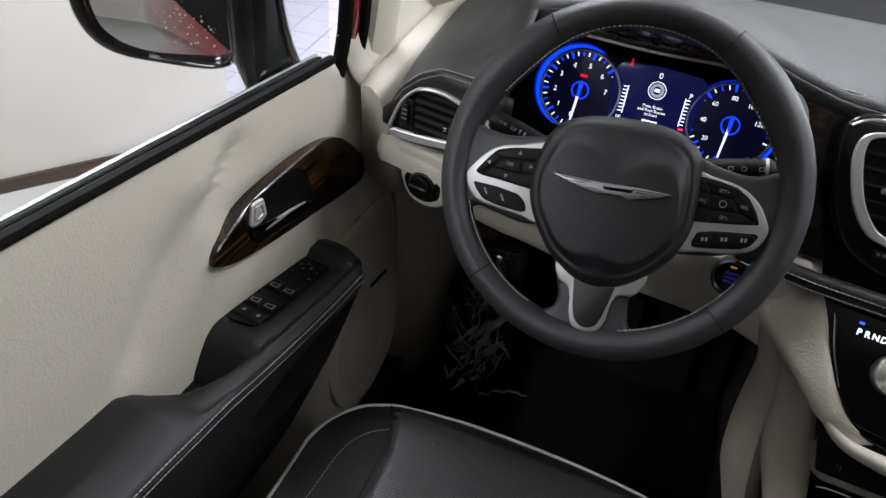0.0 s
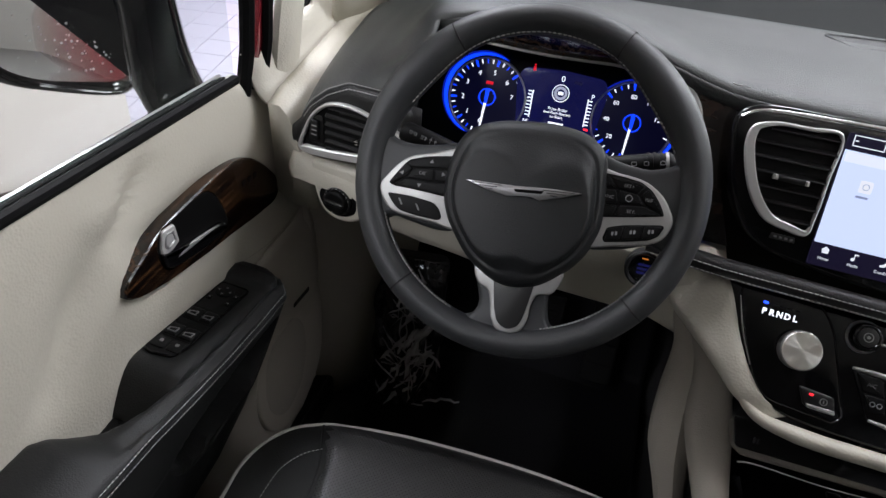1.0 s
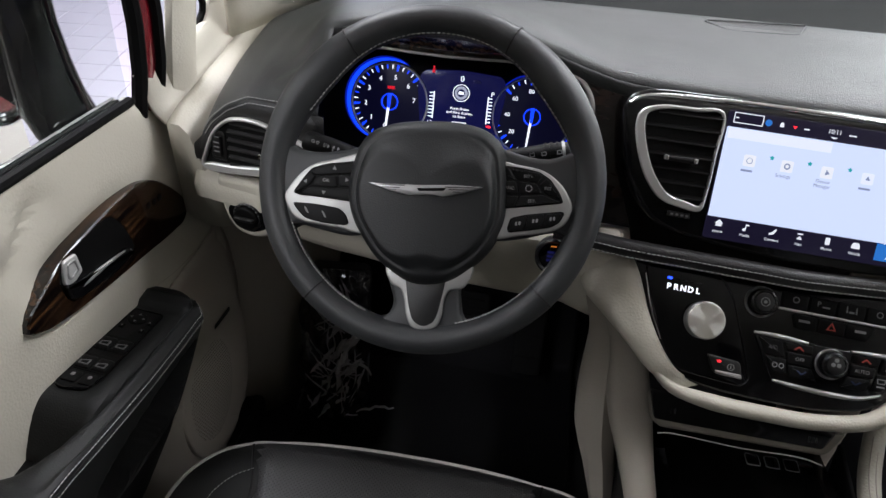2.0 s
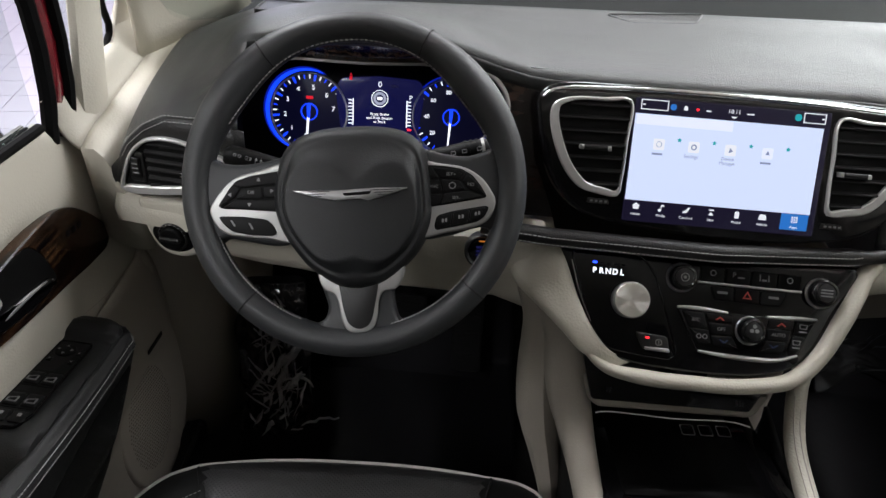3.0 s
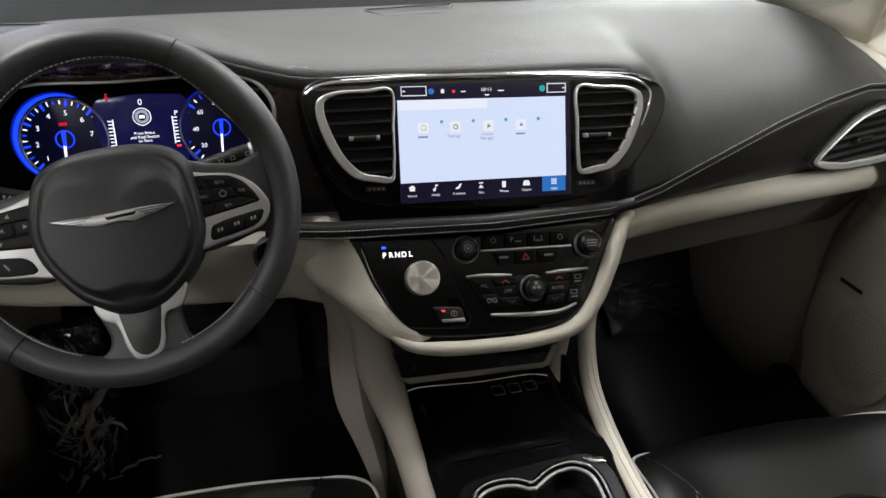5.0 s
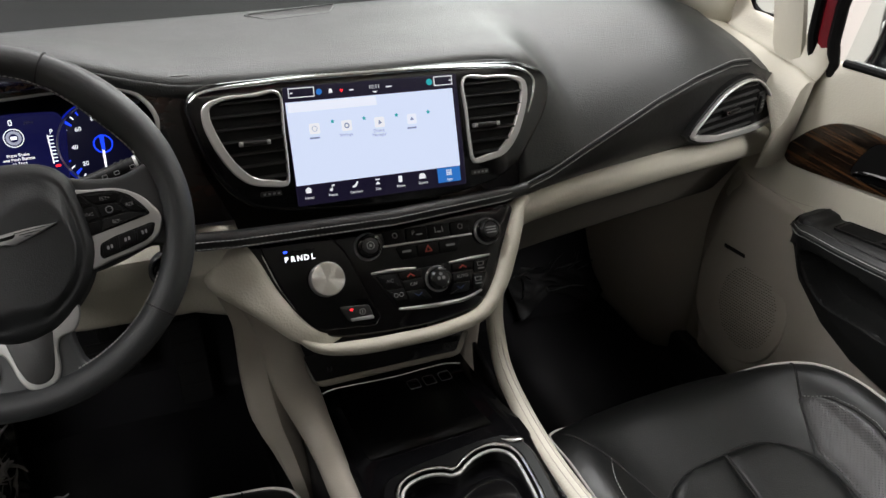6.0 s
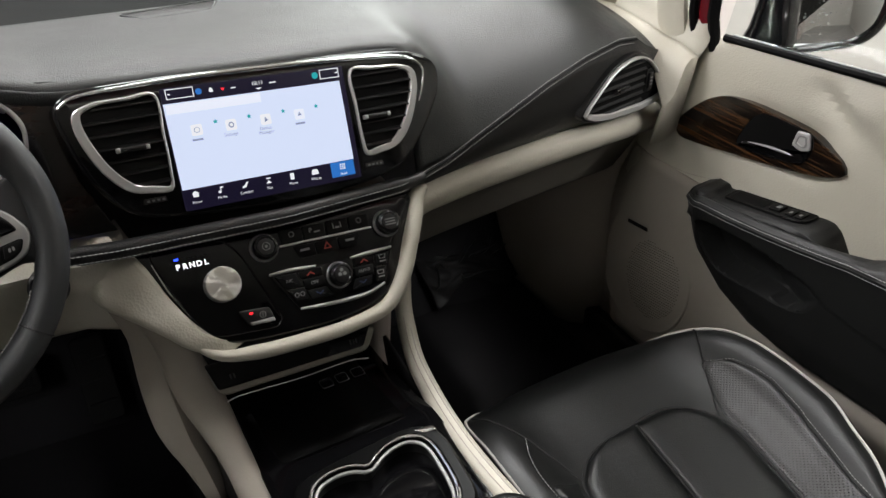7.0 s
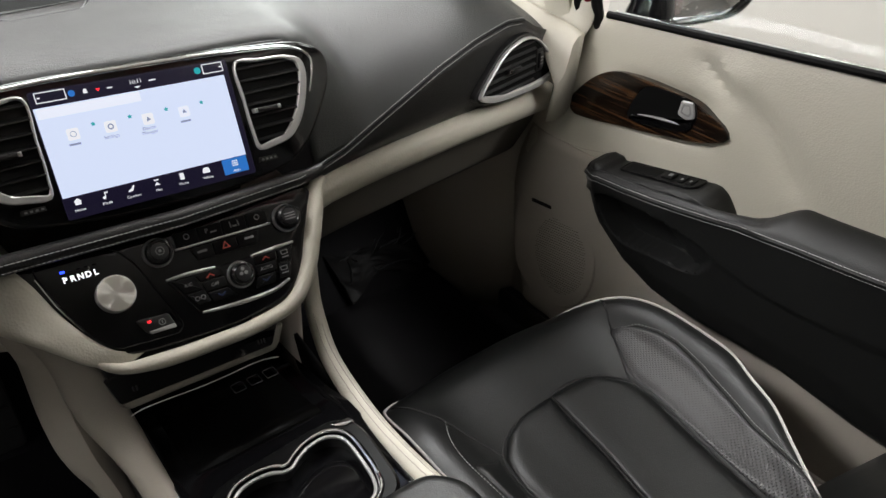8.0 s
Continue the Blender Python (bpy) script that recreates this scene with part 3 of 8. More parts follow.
    rw = sd("sliding_door_window", loft([[(0.812, y, 0.80), (0.80, y, 0.95), (0.70, y, 1.24)] for y in (-0.47, -1.3, -2.25)]), PRIVACY, "dark rear side window", thick=0.004)
    rw.visible_shadow = False
    sd("kick_panel", loft([curve([(0.90, 0.835, z), (0.80, 0.848, z), (0.765, 0.865, z), (0.735, 0.90, z), (0.705, 1.0, z), (0.69, 1.2, z)], 10) for z in (-0.01, 0.2, 0.45, 0.62)]), BEIGE_HARD, "beige kick panel beside the footwell", thick=0.006)
    sd("dash_side_filler", loft([[(0.802, y, z) for z in (0.02, 0.3, 0.5, 0.70)] for y in (0.80, 0.9, 1.0, 1.2)]), BEIGE_HARD, "beige filler between dash and door", thick=0.006)
    sd("sill_plate", block(0.765, 0.83, -0.4, 0.86, -0.02, 0.05, 0.01), PLASTIC, "black door sill")
part("floor_mat", loft([[(x, 0.62, 0.004), (x, 0.85, 0.012), (x, 1.02, 0.03), (x, 1.14, 0.13), (x, 1.20, 0.25)] for x in np.linspace(-0.68, -0.22, 7)]), MAT, van, "black film-covered driver's floor", thick=0.006)
part("floor_mat", loft([[(x, 0.52, 0.004), (x, 0.85, 0.012), (x, 1.02, 0.03), (x, 1.14, 0.13), (x, 1.20, 0.25)] for x in np.linspace(0.22, 0.68, 7)]), MAT, van, "black film-covered passenger floor", thick=0.006)

# road wheels that carry the body
for wx in (-1, 1):
    for wy in (1.62, -1.45):
        ax = axes((wx * 0.86, wy, GROUND + 0.335), (0, 1, 0), (0, 0, 1)) if wx > 0 else axes((wx * 0.86, wy, GROUND + 0.335), (0, -1, 0), (0, 0, 1))
        secs = []
        for r, w_ in ((0.22, 0.0), (0.225, 0.085), (0.28, 0.105), (0.325, 0.095), (0.335, 0.06), (0.335, -0.06), (0.325, -0.095), (0.28, -0.105), (0.22, -0.09)):
            secs.append([ax @ Vector((u, v, w_)) for u, v in circle(0, 0, r, 40)])
        tyre = part("tyre", loft(secs, closed=True), RUBBER, van, "black tyre")
        part("rim", plate(ax, circle(0, 0, 0.222, 40), -0.02, 0.06, 0.01), SATIN, tyre, "silver wheel rim")

# ---- dashboard ----
dash = thing("dashboard", (0, 0.75, 0.6), "dark grey soft dashboard with stitched edges above beige lower trim", "dashboard", kind="structure")
STITCH_S = [(-0.9, 0.655), (-0.73, 0.690), (-0.705, 0.728), (-0.68, 0.750), (-0.65, 0.766), (-0.60, 0.768), (-0.55, 0.758), (-0.5, 0.74), (-0.35, 0.672), (-0.2, 0.662), (0.0, 0.655), (0.19, 0.649), (0.25, 0.659), (0.31, 0.679), (0.376, 0.700), (0.445, 0.722), (0.53, 0.742), (0.61, 0.752), (0.66, 0.746), (0.70, 0.722), (0.9, 0.66)]
STITCH_Z = lambda x: lerp(STITCH_S, x)
FACE_Y = lambda x: lerp([(-0.78, 0.708), (-0.60, 0.676), (-0.19, 0.637), (0.0, 0.630), (0.19, 0.645), (0.40, 0.688), (0.60, 0.730), (0.78, 0.768)], x)
BASE_Y = lambda x: 1.07 - 0.03 * (abs(x) / 0.72) ** 4
BROW = [(-0.72, 0.735), (-0.70, 0.758), (-0.66, 0.793), (-0.62, 0.820), (-0.58, 0.842), (-0.50, 0.862), (-0.41, 0.868), (-0.33, 0.858), (-0.27, 0.842), (-0.22, 0.830), (-0.1, 0.8275), (0.0, 0.8265), (0.22, 0.818), (0.32, 0.815), (0.5, 0.806), (0.58, 0.795), (0.64, 0.778), (0.70, 0.748), (0.72, 0.722)]
BROW_Z = lambda x: lerp(BROW, x)
EDGE = lambda x: 0.80 - 0.047 * max(0, (abs(x) - 0.52) / 0.20) ** 2


def soft_end(x):
    """The shoulder over the passenger's side is rounder than the brow over gauges and screen."""
    q = min(1.0, max(0.0, (x - 0.215) / 0.10, (-0.575 - x) / 0.06))
    return q * q * (3 - 2 * q)


def slope_z(x, part_):
    """Height on the even slope between the stitched line and the dash top."""
    high = EDGE(x) + 0.008 if x > 0 else max(EDGE(x) + 0.008, BROW_Z(x) - 0.006)
    return STITCH_Z(x) + part_ * (high - STITCH_Z(x))


def top_rows(x):
    """The dash top from the windshield to just over the brow."""
    b, f = BROW_Z(x), FACE_Y(x)
    hood = math.exp(-((x + 0.41) / 0.19) ** 4)
    mid = math.exp(-((x + 0.02) / 0.22) ** 8)
    k = 0.035 * hood + 0.022 * mid
    e = soft_end(x)
    return [(x, BASE_Y(x), EDGE(x) - 0.006), (x, 0.96, EDGE(x) + 0.008 + 0.012 * hood), (x, f + 0.17 + k, (1 - e) * (b * 0.75 + 0.25 * (EDGE(x) + 0.01)) + e * slope_z(x, 0.86)), (x, f + 0.115 + k, (1 - e) * (b - 0.002) + e * slope_z(x, 0.70)), (x, f + 0.075 + k, (1 - e) * (b - 0.004) + e * slope_z(x, 0.53))], k


def brow_pts(x):
    pts, k = top_rows(x)
    return pts + [(x, FACE_Y(x) + 0.060 + k * 0.9, (1 - soft_end(x)) * (BROW_Z(x) - 0.010) + soft_end(x) * slope_z(x, 0.455))], k


PX = list(np.linspace(0.20, 0.722, 40))


def front_rows(xs, closed_brow):
    rows = []
    for x in xs:
        pts, k = brow_pts(x)
        b, s, f = BROW_Z(x), STITCH_Z(x), FACE_Y(x)
        d = 0.012 * max(0, min(1, (0.29 - x) / 0.06)) if x > 0 else 0.0
        e = soft_end(x)
        if closed_brow:
            more = [(x, f + 0.056 + k, b - 0.018), (x, f + 0.062 + k, b - 0.028), (x, f + 0.085 + k, b - 0.036)]
        else:
            more = [(x, f + 0.040 + d + 0.3 * k, (1 - e) * (b - 0.030) + e * slope_z(x, 0.335)), (x, f + 0.022 + d, (1 - e) * (b + s) / 2 + e * slope_z(x, 0.20)), (x, f + d * 0.5, s)]
        dense = curve(pts[-2:] + more, 40)
        cut_ = min(range(40), key=lambda i: (Vector(dense[i]) - Vector(pts[-1])).length)
        rows.append([pts[-1]] + curve(dense[cut_:], 22)[1:])
    return rows


LX = list(np.linspace(-0.72, -0.562, 16))
part("hood_lip", loft(front_rows(np.linspace(-0.562, 0.20, 42), True)), DASH, dash, "rounded lip over gauges and screen", thick=0.003)
part("top_pad", join(loft([curve(brow_pts(x)[0], 26) for x in LX + list(np.linspace(-0.562, 0.20, 46))[1:-1] + PX]), loft(front_rows(PX, False)), loft(front_rows(LX, False))), DASH, dash, "dark grey grained soft pad over the whole dash", thick=0.003, weld=True)

# passenger's flank below the stitched line, with a beige lip and the glove box
FLX = np.linspace(0.16, 0.735, 26)
LIP_Z = lambda x: lerp([(-0.78, 0.652), (-0.6, 0.648), (-0.35, 0.650), (-0.2, 0.656), (0.15, 0.625), (0.22, 0.634), (0.31, 0.632), (0.5, 0.62), (0.775, 0.597)], x)
part("flank_pad", loft([curve([(x, FACE_Y(x), STITCH_Z(x)), (x, FACE_Y(x) - 0.004, STITCH_Z(x) * 0.7 + LIP_Z(x) * 0.3), (x, FACE_Y(x) - 0.002, STITCH_Z(x) * 0.25 + LIP_Z(x) * 0.75), (x, FACE_Y(x) + 0.012, LIP_Z(x) - 0.004)], 8) for x in FLX]), PAD, dash, "black stitched vinyl flank", thick=0.003)
GX = np.linspace(0.165, 0.775, 24)
gl, gb = [], []
for x in GX:
    f, z = FACE_Y(x), LIP_Z(x)
    gl.append(curve([(x, f + 0.020, z - 0.002), (x, f + 0.004, z - 0.001), (x, f - 0.012, z - 0.012), (x, f - 0.013, z - 0.026), (x, f - 0.006, z - 0.040), (x, f + 0.010, z - 0.052), (x, f + 0.030, z - 0.062)], 18))
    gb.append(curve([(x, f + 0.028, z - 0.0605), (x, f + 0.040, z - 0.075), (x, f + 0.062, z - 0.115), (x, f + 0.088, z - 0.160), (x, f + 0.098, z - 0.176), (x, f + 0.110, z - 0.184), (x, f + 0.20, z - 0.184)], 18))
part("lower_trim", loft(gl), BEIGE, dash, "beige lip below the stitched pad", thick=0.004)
part("glove_box", loft(gb), BEIGE_SHADOWED, dash, "glove box front turned under, its shade put into the colour", thick=0.004)

part("side_flank", loft([curve([(x, FACE_Y(x), STITCH_Z(x)), (x, FACE_Y(x) - 0.003, STITCH_Z(x) * 0.6 + LIP_Z(x) * 0.4), (x, FACE_Y(x) + 0.012, LIP_Z(x) - 0.004)], 8) for x in np.linspace(-0.735, -0.555, 14)]), PAD, dash, "black vinyl flank round the side vent", thick=0.003)

# driver's knee bolster below the cluster
kb = []
for x in list(np.linspace(-0.738, -0.62, 14)) + list(np.linspace(-0.60, -0.185, 20)):
    f, z = FACE_Y(x), LIP_Z(x)
    d = lerp([(-0.765, 0.0), (-0.66, 0.0), (-0.5, 0.012), (-0.19, 0.0)], x)
    low = lerp([(-0.738, 0.632), (-0.728, 0.616), (-0.712, 0.600), (-0.69, 0.584), (-0.66, 0.571), (-0.62, 0.558), (-0.56, 0.546), (-0.48, 0.538), (-0.38, 0.534), (-0.25, 0.538), (-0.19, 0.52)], x)
    kb.append(curve([(x, f + 0.05, z - 0.002), (x, f + 0.006, z), (x, f - 0.010 + d, z - 0.010), (x, f - 0.012 + d, z - 0.035), (x, f + 0.004 + d, (z + low) / 2), (x, f + 0.02 + d, low + 0.008), (x, f + 0.045, low - 0.006), (x, f + 0.16, low - 0.02), (x, f + 0.3, low + 0.02)], 26))
part("knee_bolster", loft(kb), BEIGE, dash, "beige knee bolster below the cluster", thick=0.004)

# stitched roll between the screen and the controls
roll_path = [(x, FACE_Y(x) - 0.012, STITCH_Z(x) + 0.004) for x in np.linspace(-0.275, 0.20, 24)]
part("stitched_roll", tube(roll_path, [0.0105 if 1 < i < 22 else 0.008 for i in range(24)], n=12, flat=1.05, up=(0, 0, 1)), PAD, dash, "black stitched roll below the screen")
for dz in (0.0052, -0.0045):
    path = []
    for x in np.linspace(-0.27, 0.655, 96):
        k = min(max((x - 0.16) / 0.05, 0), 1)
        off = (1 - k) * -0.0236 + k * (-0.0050 if dz < 0 else -0.0030)
        path.append((x, FACE_Y(x) + off, STITCH_Z(x) + dz + 0.005 * (1 - k)))
    part("stitching", dashes(path, 0.0046, 0.0009, 0.00075), THREAD, dash, "pale grey double stitching", kind="stuff")
part("stitched_groove", tube([(x, FACE_Y(x) - 0.0015, STITCH_Z(x)) for x in np.linspace(0.20, 0.66, 50)], 0.0021, n=6), SEAM, dash, "dark groove between the stitches")
for dz in (0.0045, -0.0035):
    path = [(x, FACE_Y(x) - 0.0035, STITCH_Z(x) + dz) for x in np.linspace(-0.716, -0.570, 40)]
    part("stitching", dashes(path, 0.0046, 0.0009, 0.0007), THREAD, dash, "pale grey stitching above the vent", kind="stuff")

# ---- front doors ----
FY = lambda z: lerp(FRONT, z)
ARM_XO = [(-0.30, 0.784), (0.235, 0.784), (0.25, 0.778), (0.262, 0.768), (0.276, 0.760), (0.290, 0.748), (0.307, 0.738), (0.33, 0.730), (0.37, 0.724), (0.45, 0.720), (0.64, 0.718)]
ARM_OUT = [(-0.30, 0.630), (0.14, 0.588), (0.195, 0.583), (0.24, 0.580), (0.252, 0.574), (0.262, 0.567), (0.276, 0.556), (0.290, 0.551), (0.307, 0.550), (0.33, 0.547), (0.37, 0.541), (0.40, 0.537), (0.45, 0.529), (0.51, 0.521), (0.57, 0.516), (0.61, 0.503), (0.630, 0.486), (0.640, 0.466)]
ARM_IN = [(-0.30, 0.620), (0.086, 0.571), (0.134, 0.565), (0.214, 0.557), (0.251, 0.552), (0.30, 0.5465), (0.34, 0.538), (0.40, 0.527), (0.449, 0.519), (0.512, 0.511), (0.57, 0.506), (0.61, 0.495), (0.630, 0.480), (0.640, 0.462)]
ARM_LOW = [(-0.30, 0.300), (0.05, 0.295), (0.198, 0.313), (0.26, 0.310), (0.376, 0.311), (0.439, 0.317), (0.512, 0.344), (0.577, 0.391), (0.615, 0.440), (0.640, 0.470)]
POD_TOP = [(0.336, 0.508), (0.350, 0.526), (0.366, 0.545), (0.380, 0.552), (0.393, 0.552), (0.483, 0.534), (0.573, 0.516), (0.579, 0.5225), (0.600, 0.5225), (0.618, 0.512), (0.632, 0.498), (0.641, 0.478), (0.645, 0.460)]
POCKET = [(0.576, 0.470), (0.564, 0.431), (0.539, 0.407), (0.510, 0.397), (0.436, 0.407), (0.389, 0.411), (0.353, 0.423), (0.336, 0.441), (0.322, 0.466), (0.350, 0.478), (0.395, 0.486), (0.477, 0.489), (0.538, 0.484)]
PANEL_EDGE = [(-0.28, 0.53), (0.056, 0.470), (0.105, 0.460), (0.187, 0.452), (0.225, 0.452), (0.273, 0.455), (0.322, 0.466)]
WOOD_O = [(0.390, 0.632), (0.398, 0.645), (0.425, 0.656), (0.463, 0.668), (0.525, 0.672), (0.585, 0.672), (0.626, 0.667), (0.661, 0.650), (0.700, 0.613), (0.721, 0.579), (0.709, 0.561), (0.674, 0.562), (0.595, 0.576), (0.520, 0.589), (0.450, 0.604), (0.408, 0.618)]
HANDLE_CUP = [(0.583, 0.601), (0.581, 0.618), (0.569, 0.647), (0.552, 0.664), (0.492, 0.668), (0.461, 0.666), (0.452, 0.645), (0.457, 0.626), (0.464, 0.617), (0.555, 0.597)]


CREASES = [((0.480, 0.735), (0.415, 0.690), 0.017, 0.016), ((0.375, 0.70), (0.28, 0.605), 0.022, 0.014), ((0.435, 0.735), (0.36, 0.70), 0.020, -0.007)]


def low_x(y, z):
    """How far the lower moulding stands from the car's middle."""
    x = 0.772 + 0.020 * max(0, (0.60 - z) / 0.5)
    dy = FY(z) - y
    return x + (0.028 * (1 - max(dy, 0) / 0.05) ** 2 if dy < 0.05 else 0.0)


def skin_x(y, z):
    """How far the inner skin stands from the car's middle."""
    b = BELT(y)
    up = min(1.0, max(0.0, (z - 0.46) / 0.06))
    up = up * up * (3 - 2 * up)
    top = max(0.0, (z - (b - 0.05)) / 0.05)
    x = 0.771 + 0.014 * up + 0.014 * max(0.0, (z - 0.62) / 0.15) ** 1.5 + 0.004 * top * top
    x -= 0.002 * math.exp(-((z - 0.66) / 0.10) ** 2)
    x += 0.020 * max(0, (0.60 - z) / 0.5) * (1 - up)
    dy = FY(z) - y
    if dy < 0.05:
        x += (0.028 - 0.014 * up) * (1 - max(dy, 0) / 0.05) ** 2
    # room for the cup of the inside handle behind the wood
    x += 0.020 * math.exp(-(((y - 0.515) / 0.085) ** 4 + ((z - 0.633) / 0.040) ** 4))
    for (ya, za), (yb, zb), wd_, dp in CREASES:
        q = max(0.0, min(1.0, ((y - ya) * (yb - ya) + (z - za) * (zb - za)) / ((yb - ya) ** 2 + (zb - za) ** 2)))
        r = math.hypot(y - ya - q * (yb - ya), z - za - q * (zb - za)) / wd_
        x += dp * min(1.0, max(0.0, (b - z) / 0.04)) * math.exp(-r * r) * (0.4 + 0.6 * math.sin(math.pi * (0.15 + 0.7 * q)))
    return x


def depth_in(poly, y, z):
    """Distance to the outline of a polygon, positive inside it."""
    best, inside = 9.0, False
    for (ya, za), (yb, zb) in zip(poly, poly[1:] + poly[:1]):
        q = max(0.0, min(1.0, ((y - ya) * (yb - ya) + (z - za) * (zb - za)) / ((yb - ya) ** 2 + (zb - za) ** 2)))
        best = min(best, math.hypot(y - ya - q * (yb - ya), z - za - q * (zb - za)))
        if (za > z) != (zb > z) and y < ya + (z - za) * (yb - ya) / (zb - za):
            inside = not inside
    return best if inside else -best


def arm_k(y):
    return min(max((0.6405 - y) / 0.06, 0.0), 1.0) ** 0.5


def arm_xi(y):
    return 0.772 - 0.072 * arm_k(y)


def arm_side(y, z):
    """The inner side of the armrest: leaning wall, pull pocket and a stepped lower panel."""
    zi, zl = lerp(ARM_IN, y), lerp(ARM_LOW, y)
    q = min(1.0, max(0.0, (zi - z) / (zi - zl)))
    x = arm_xi(y) + arm_k(y) * lerp([(0, 0), (0.08, 0.003), (0.4, 0.015), (0.75, 0.028), (0.95, 0.040), (1, 0.052)], q)
    if 0.31 < y < 0.59 and 0.39 < z < 0.50:
        d = depth_in(POCKET_C, y, z)
        if d > 0:
            s = min(1.0, d / 0.008)
            fold = 0.411 + (z - 0.425) * 1.29
            ramp = min(1.0, max(0.0, (y - 0.318) / max(0.02, fold - 0.318)))
            x += 0.046 * s * s * (3 - 2 * s) * ramp
    if y < 0.325:
        e = min(1.0, max(0.0, (lerp(PANEL_EDGE, y) - z) / 0.005))
        x += 0.004 * e * min(1.0, (0.335 - y) / 0.05)
    return x


POCKET_C = curve(POCKET, 40, True)


def car_door(sx, name, label):
    flip = (lambda s: s) if sx > 0 else mirrored
    d = thing(name, (sx * 0.80, 0.3, 0.0), label, "car door", "front doors", "structure")
    pt = lambda n, s, m_, lab="", **k: part(n, flip(s), m_, d if "under" not in k else k.pop("under"), lab, **k)
    # inner skin
    secs = []
    for i in range(90):
        s = i / 89
        row = []
        for j in range(70):
            q = j / 69
            zz = 0.04 + q * (0.80 - 0.04)
            y = -0.36 + s * (FY(min(zz, 0.76)) + 0.36)
            zz = 0.04 + q * (BELT(y) - 0.04)
            y = -0.36 + s * (FY(min(zz, 0.76)) + 0.36)
            row.append((skin_x(y, zz), y, zz))
        secs.append(row)
    pt("door_skin", loft(secs), BEIGE, "beige grained door skin", thick=0.004)
    # seam and lower moulding with the speaker
    seam = curve([(0.755, 0.83, 0.50), (0.762, 0.76, 0.492), (0.765, 0.68, 0.496), (0.765, 0.61, 0.512)], 20)
    pt("panel_seam", tube([(skin_x(y, z) - 0.0005, y, z) for _, y, z in seam], 0.0018, n=5), BEIGE_DARK, "seam between door skin and moulding")
    low = []
    for i in range(24):
        s = i / 23
        row = []
        for q in np.linspace(0, 1, 20):
            zz = 0.05 + q * 0.445
            y = -0.3 + s * (FY(zz) - 0.012 + 0.3)
            bulge = 0.008 * math.sin(math.pi * min(1, q * 1.05)) ** 0.5 if q * 1.05 < 1 else 0
            row.append((low_x(y, zz) - 0.003 - bulge, y, zz))
        low.append(row)
    pt("lower_moulding", loft(low), BEIGE_HARD, "beige moulded lower panel", thick=0.003)
    spk = axes((0.773, 0.688, 0.245), (0, -1, 0), (0.03, 0, 1))
    ring_o = curve([(-0.125, 0.10), (-0.06, 0.128), (0.03, 0.115), (0.085, 0.06), (0.095, -0.02), (0.06, -0.10), (-0.03, -0.135), (-0.11, -0.10), (-0.14, 0.0)], 44, True)
    grille = pt("speaker_grille", plate(spk, ring_o, -0.01, 0.004, 0.004), BEIGE_HARD, "beige perforated speaker grille")
    holes = []
    for a in range(-13, 13):
        for b in range(-17, 17):
            u, v = a * 0.0062 + (b % 2) * 0.0031, b * 0.0058 + 0.18 * a * 0.0062
            if ((u - 0.002) / 0.072) ** 2 + ((v + 0.002) / 0.090) ** 2 < 1:
                holes.append(plate(spk, [(u - 0.0018, v - 0.0012), (u + 0.0018, v - 0.0005), (u + 0.0018, v + 0.0010), (u - 0.0018, v + 0.0004)], 0.0035, 0.0044, 0.0001, steps=1))
    pt("grille_holes", join(*holes), BEIGE_SHADE, "rows of small slits", under=grille, kind="stuff")
    pt("slot_mark", plate(spk, rounded([(-0.094, 0.086), (-0.096, 0.094), (-0.040, 0.101), (-0.038, 0.093)], 0.003), 0.0, 0.0065, 0.001), SEAM, "dark slot above the grille", under=grille)
    # wood trim with the inside handle in its cup
    wf = axes((0.7663, 0, 0), (0, -1, 0), (0.02, 0, 1))
    wo = curve([(-y, z) for y, z in WOOD_O], 72, True)
    cup = curve([(-y, z) for y, z in HANDLE_CUP], 72, True)
    k0 = min(range(72), key=lambda i: (ccw(cup)[i][0] - ccw(wo)[0][0]) ** 2 + (ccw(cup)[i][1] - ccw(wo)[0][1]) ** 2)
    cup = ccw(cup)[k0:] + ccw(cup)[:k0]
    wd = pt("wood_trim", band(wf, wo, cup, -0.016, 0.004, 0.0018), WOOD_Y, "striped dark wood veneer applique")
    pt("handle_cup", loft([[wf @ Vector((u, v, w)) for u, v in inset(cup, i_)] for i_, w in ((-0.0006, 0.0036), (0.0008, 0.0038), (0.0030, 0.001), (0.0060, -0.006), (0.011, -0.011), (0.018, -0.0125))], closed=True, caps=True), SWITCH, "black handle cup", under=wd)
    bar = pt("door_handle", plate(wf, rounded([(-0.581, 0.600), (-0.567, 0.613), (-0.504, 0.627), (-0.477, 0.633), (-0.453, 0.645), (-0.4545, 0.624), (-0.470, 0.614), (-0.555, 0.597)], 0.005), -0.008, 0.0095, 0.0045, steps=4), PIANO, "gloss black pull handle", under=wd)
    # Highlight along the gloss handle, laid on as a satin strip.
    pt("handle_highlight", tube([wf @ Vector((u, v, 0.0075)) for u, v in curve([(-0.572, 0.607), (-0.560, 0.6125), (-0.504, 0.6235), (-0.470, 0.6270)], 20)], [0.0008 + 0.0034 * (i / 19) * math.sin(math.pi * min(0.97, 0.05 + i / 20)) ** 0.5 for i in range(20)], n=8), SATIN, "satin strip standing for the highlight along the handle", under=bar)
    lever = lambda pts: [(-0.468 + (u + 0.470) * 0.92, 0.653 + (v - 0.655) * 0.92) for u, v in pts]
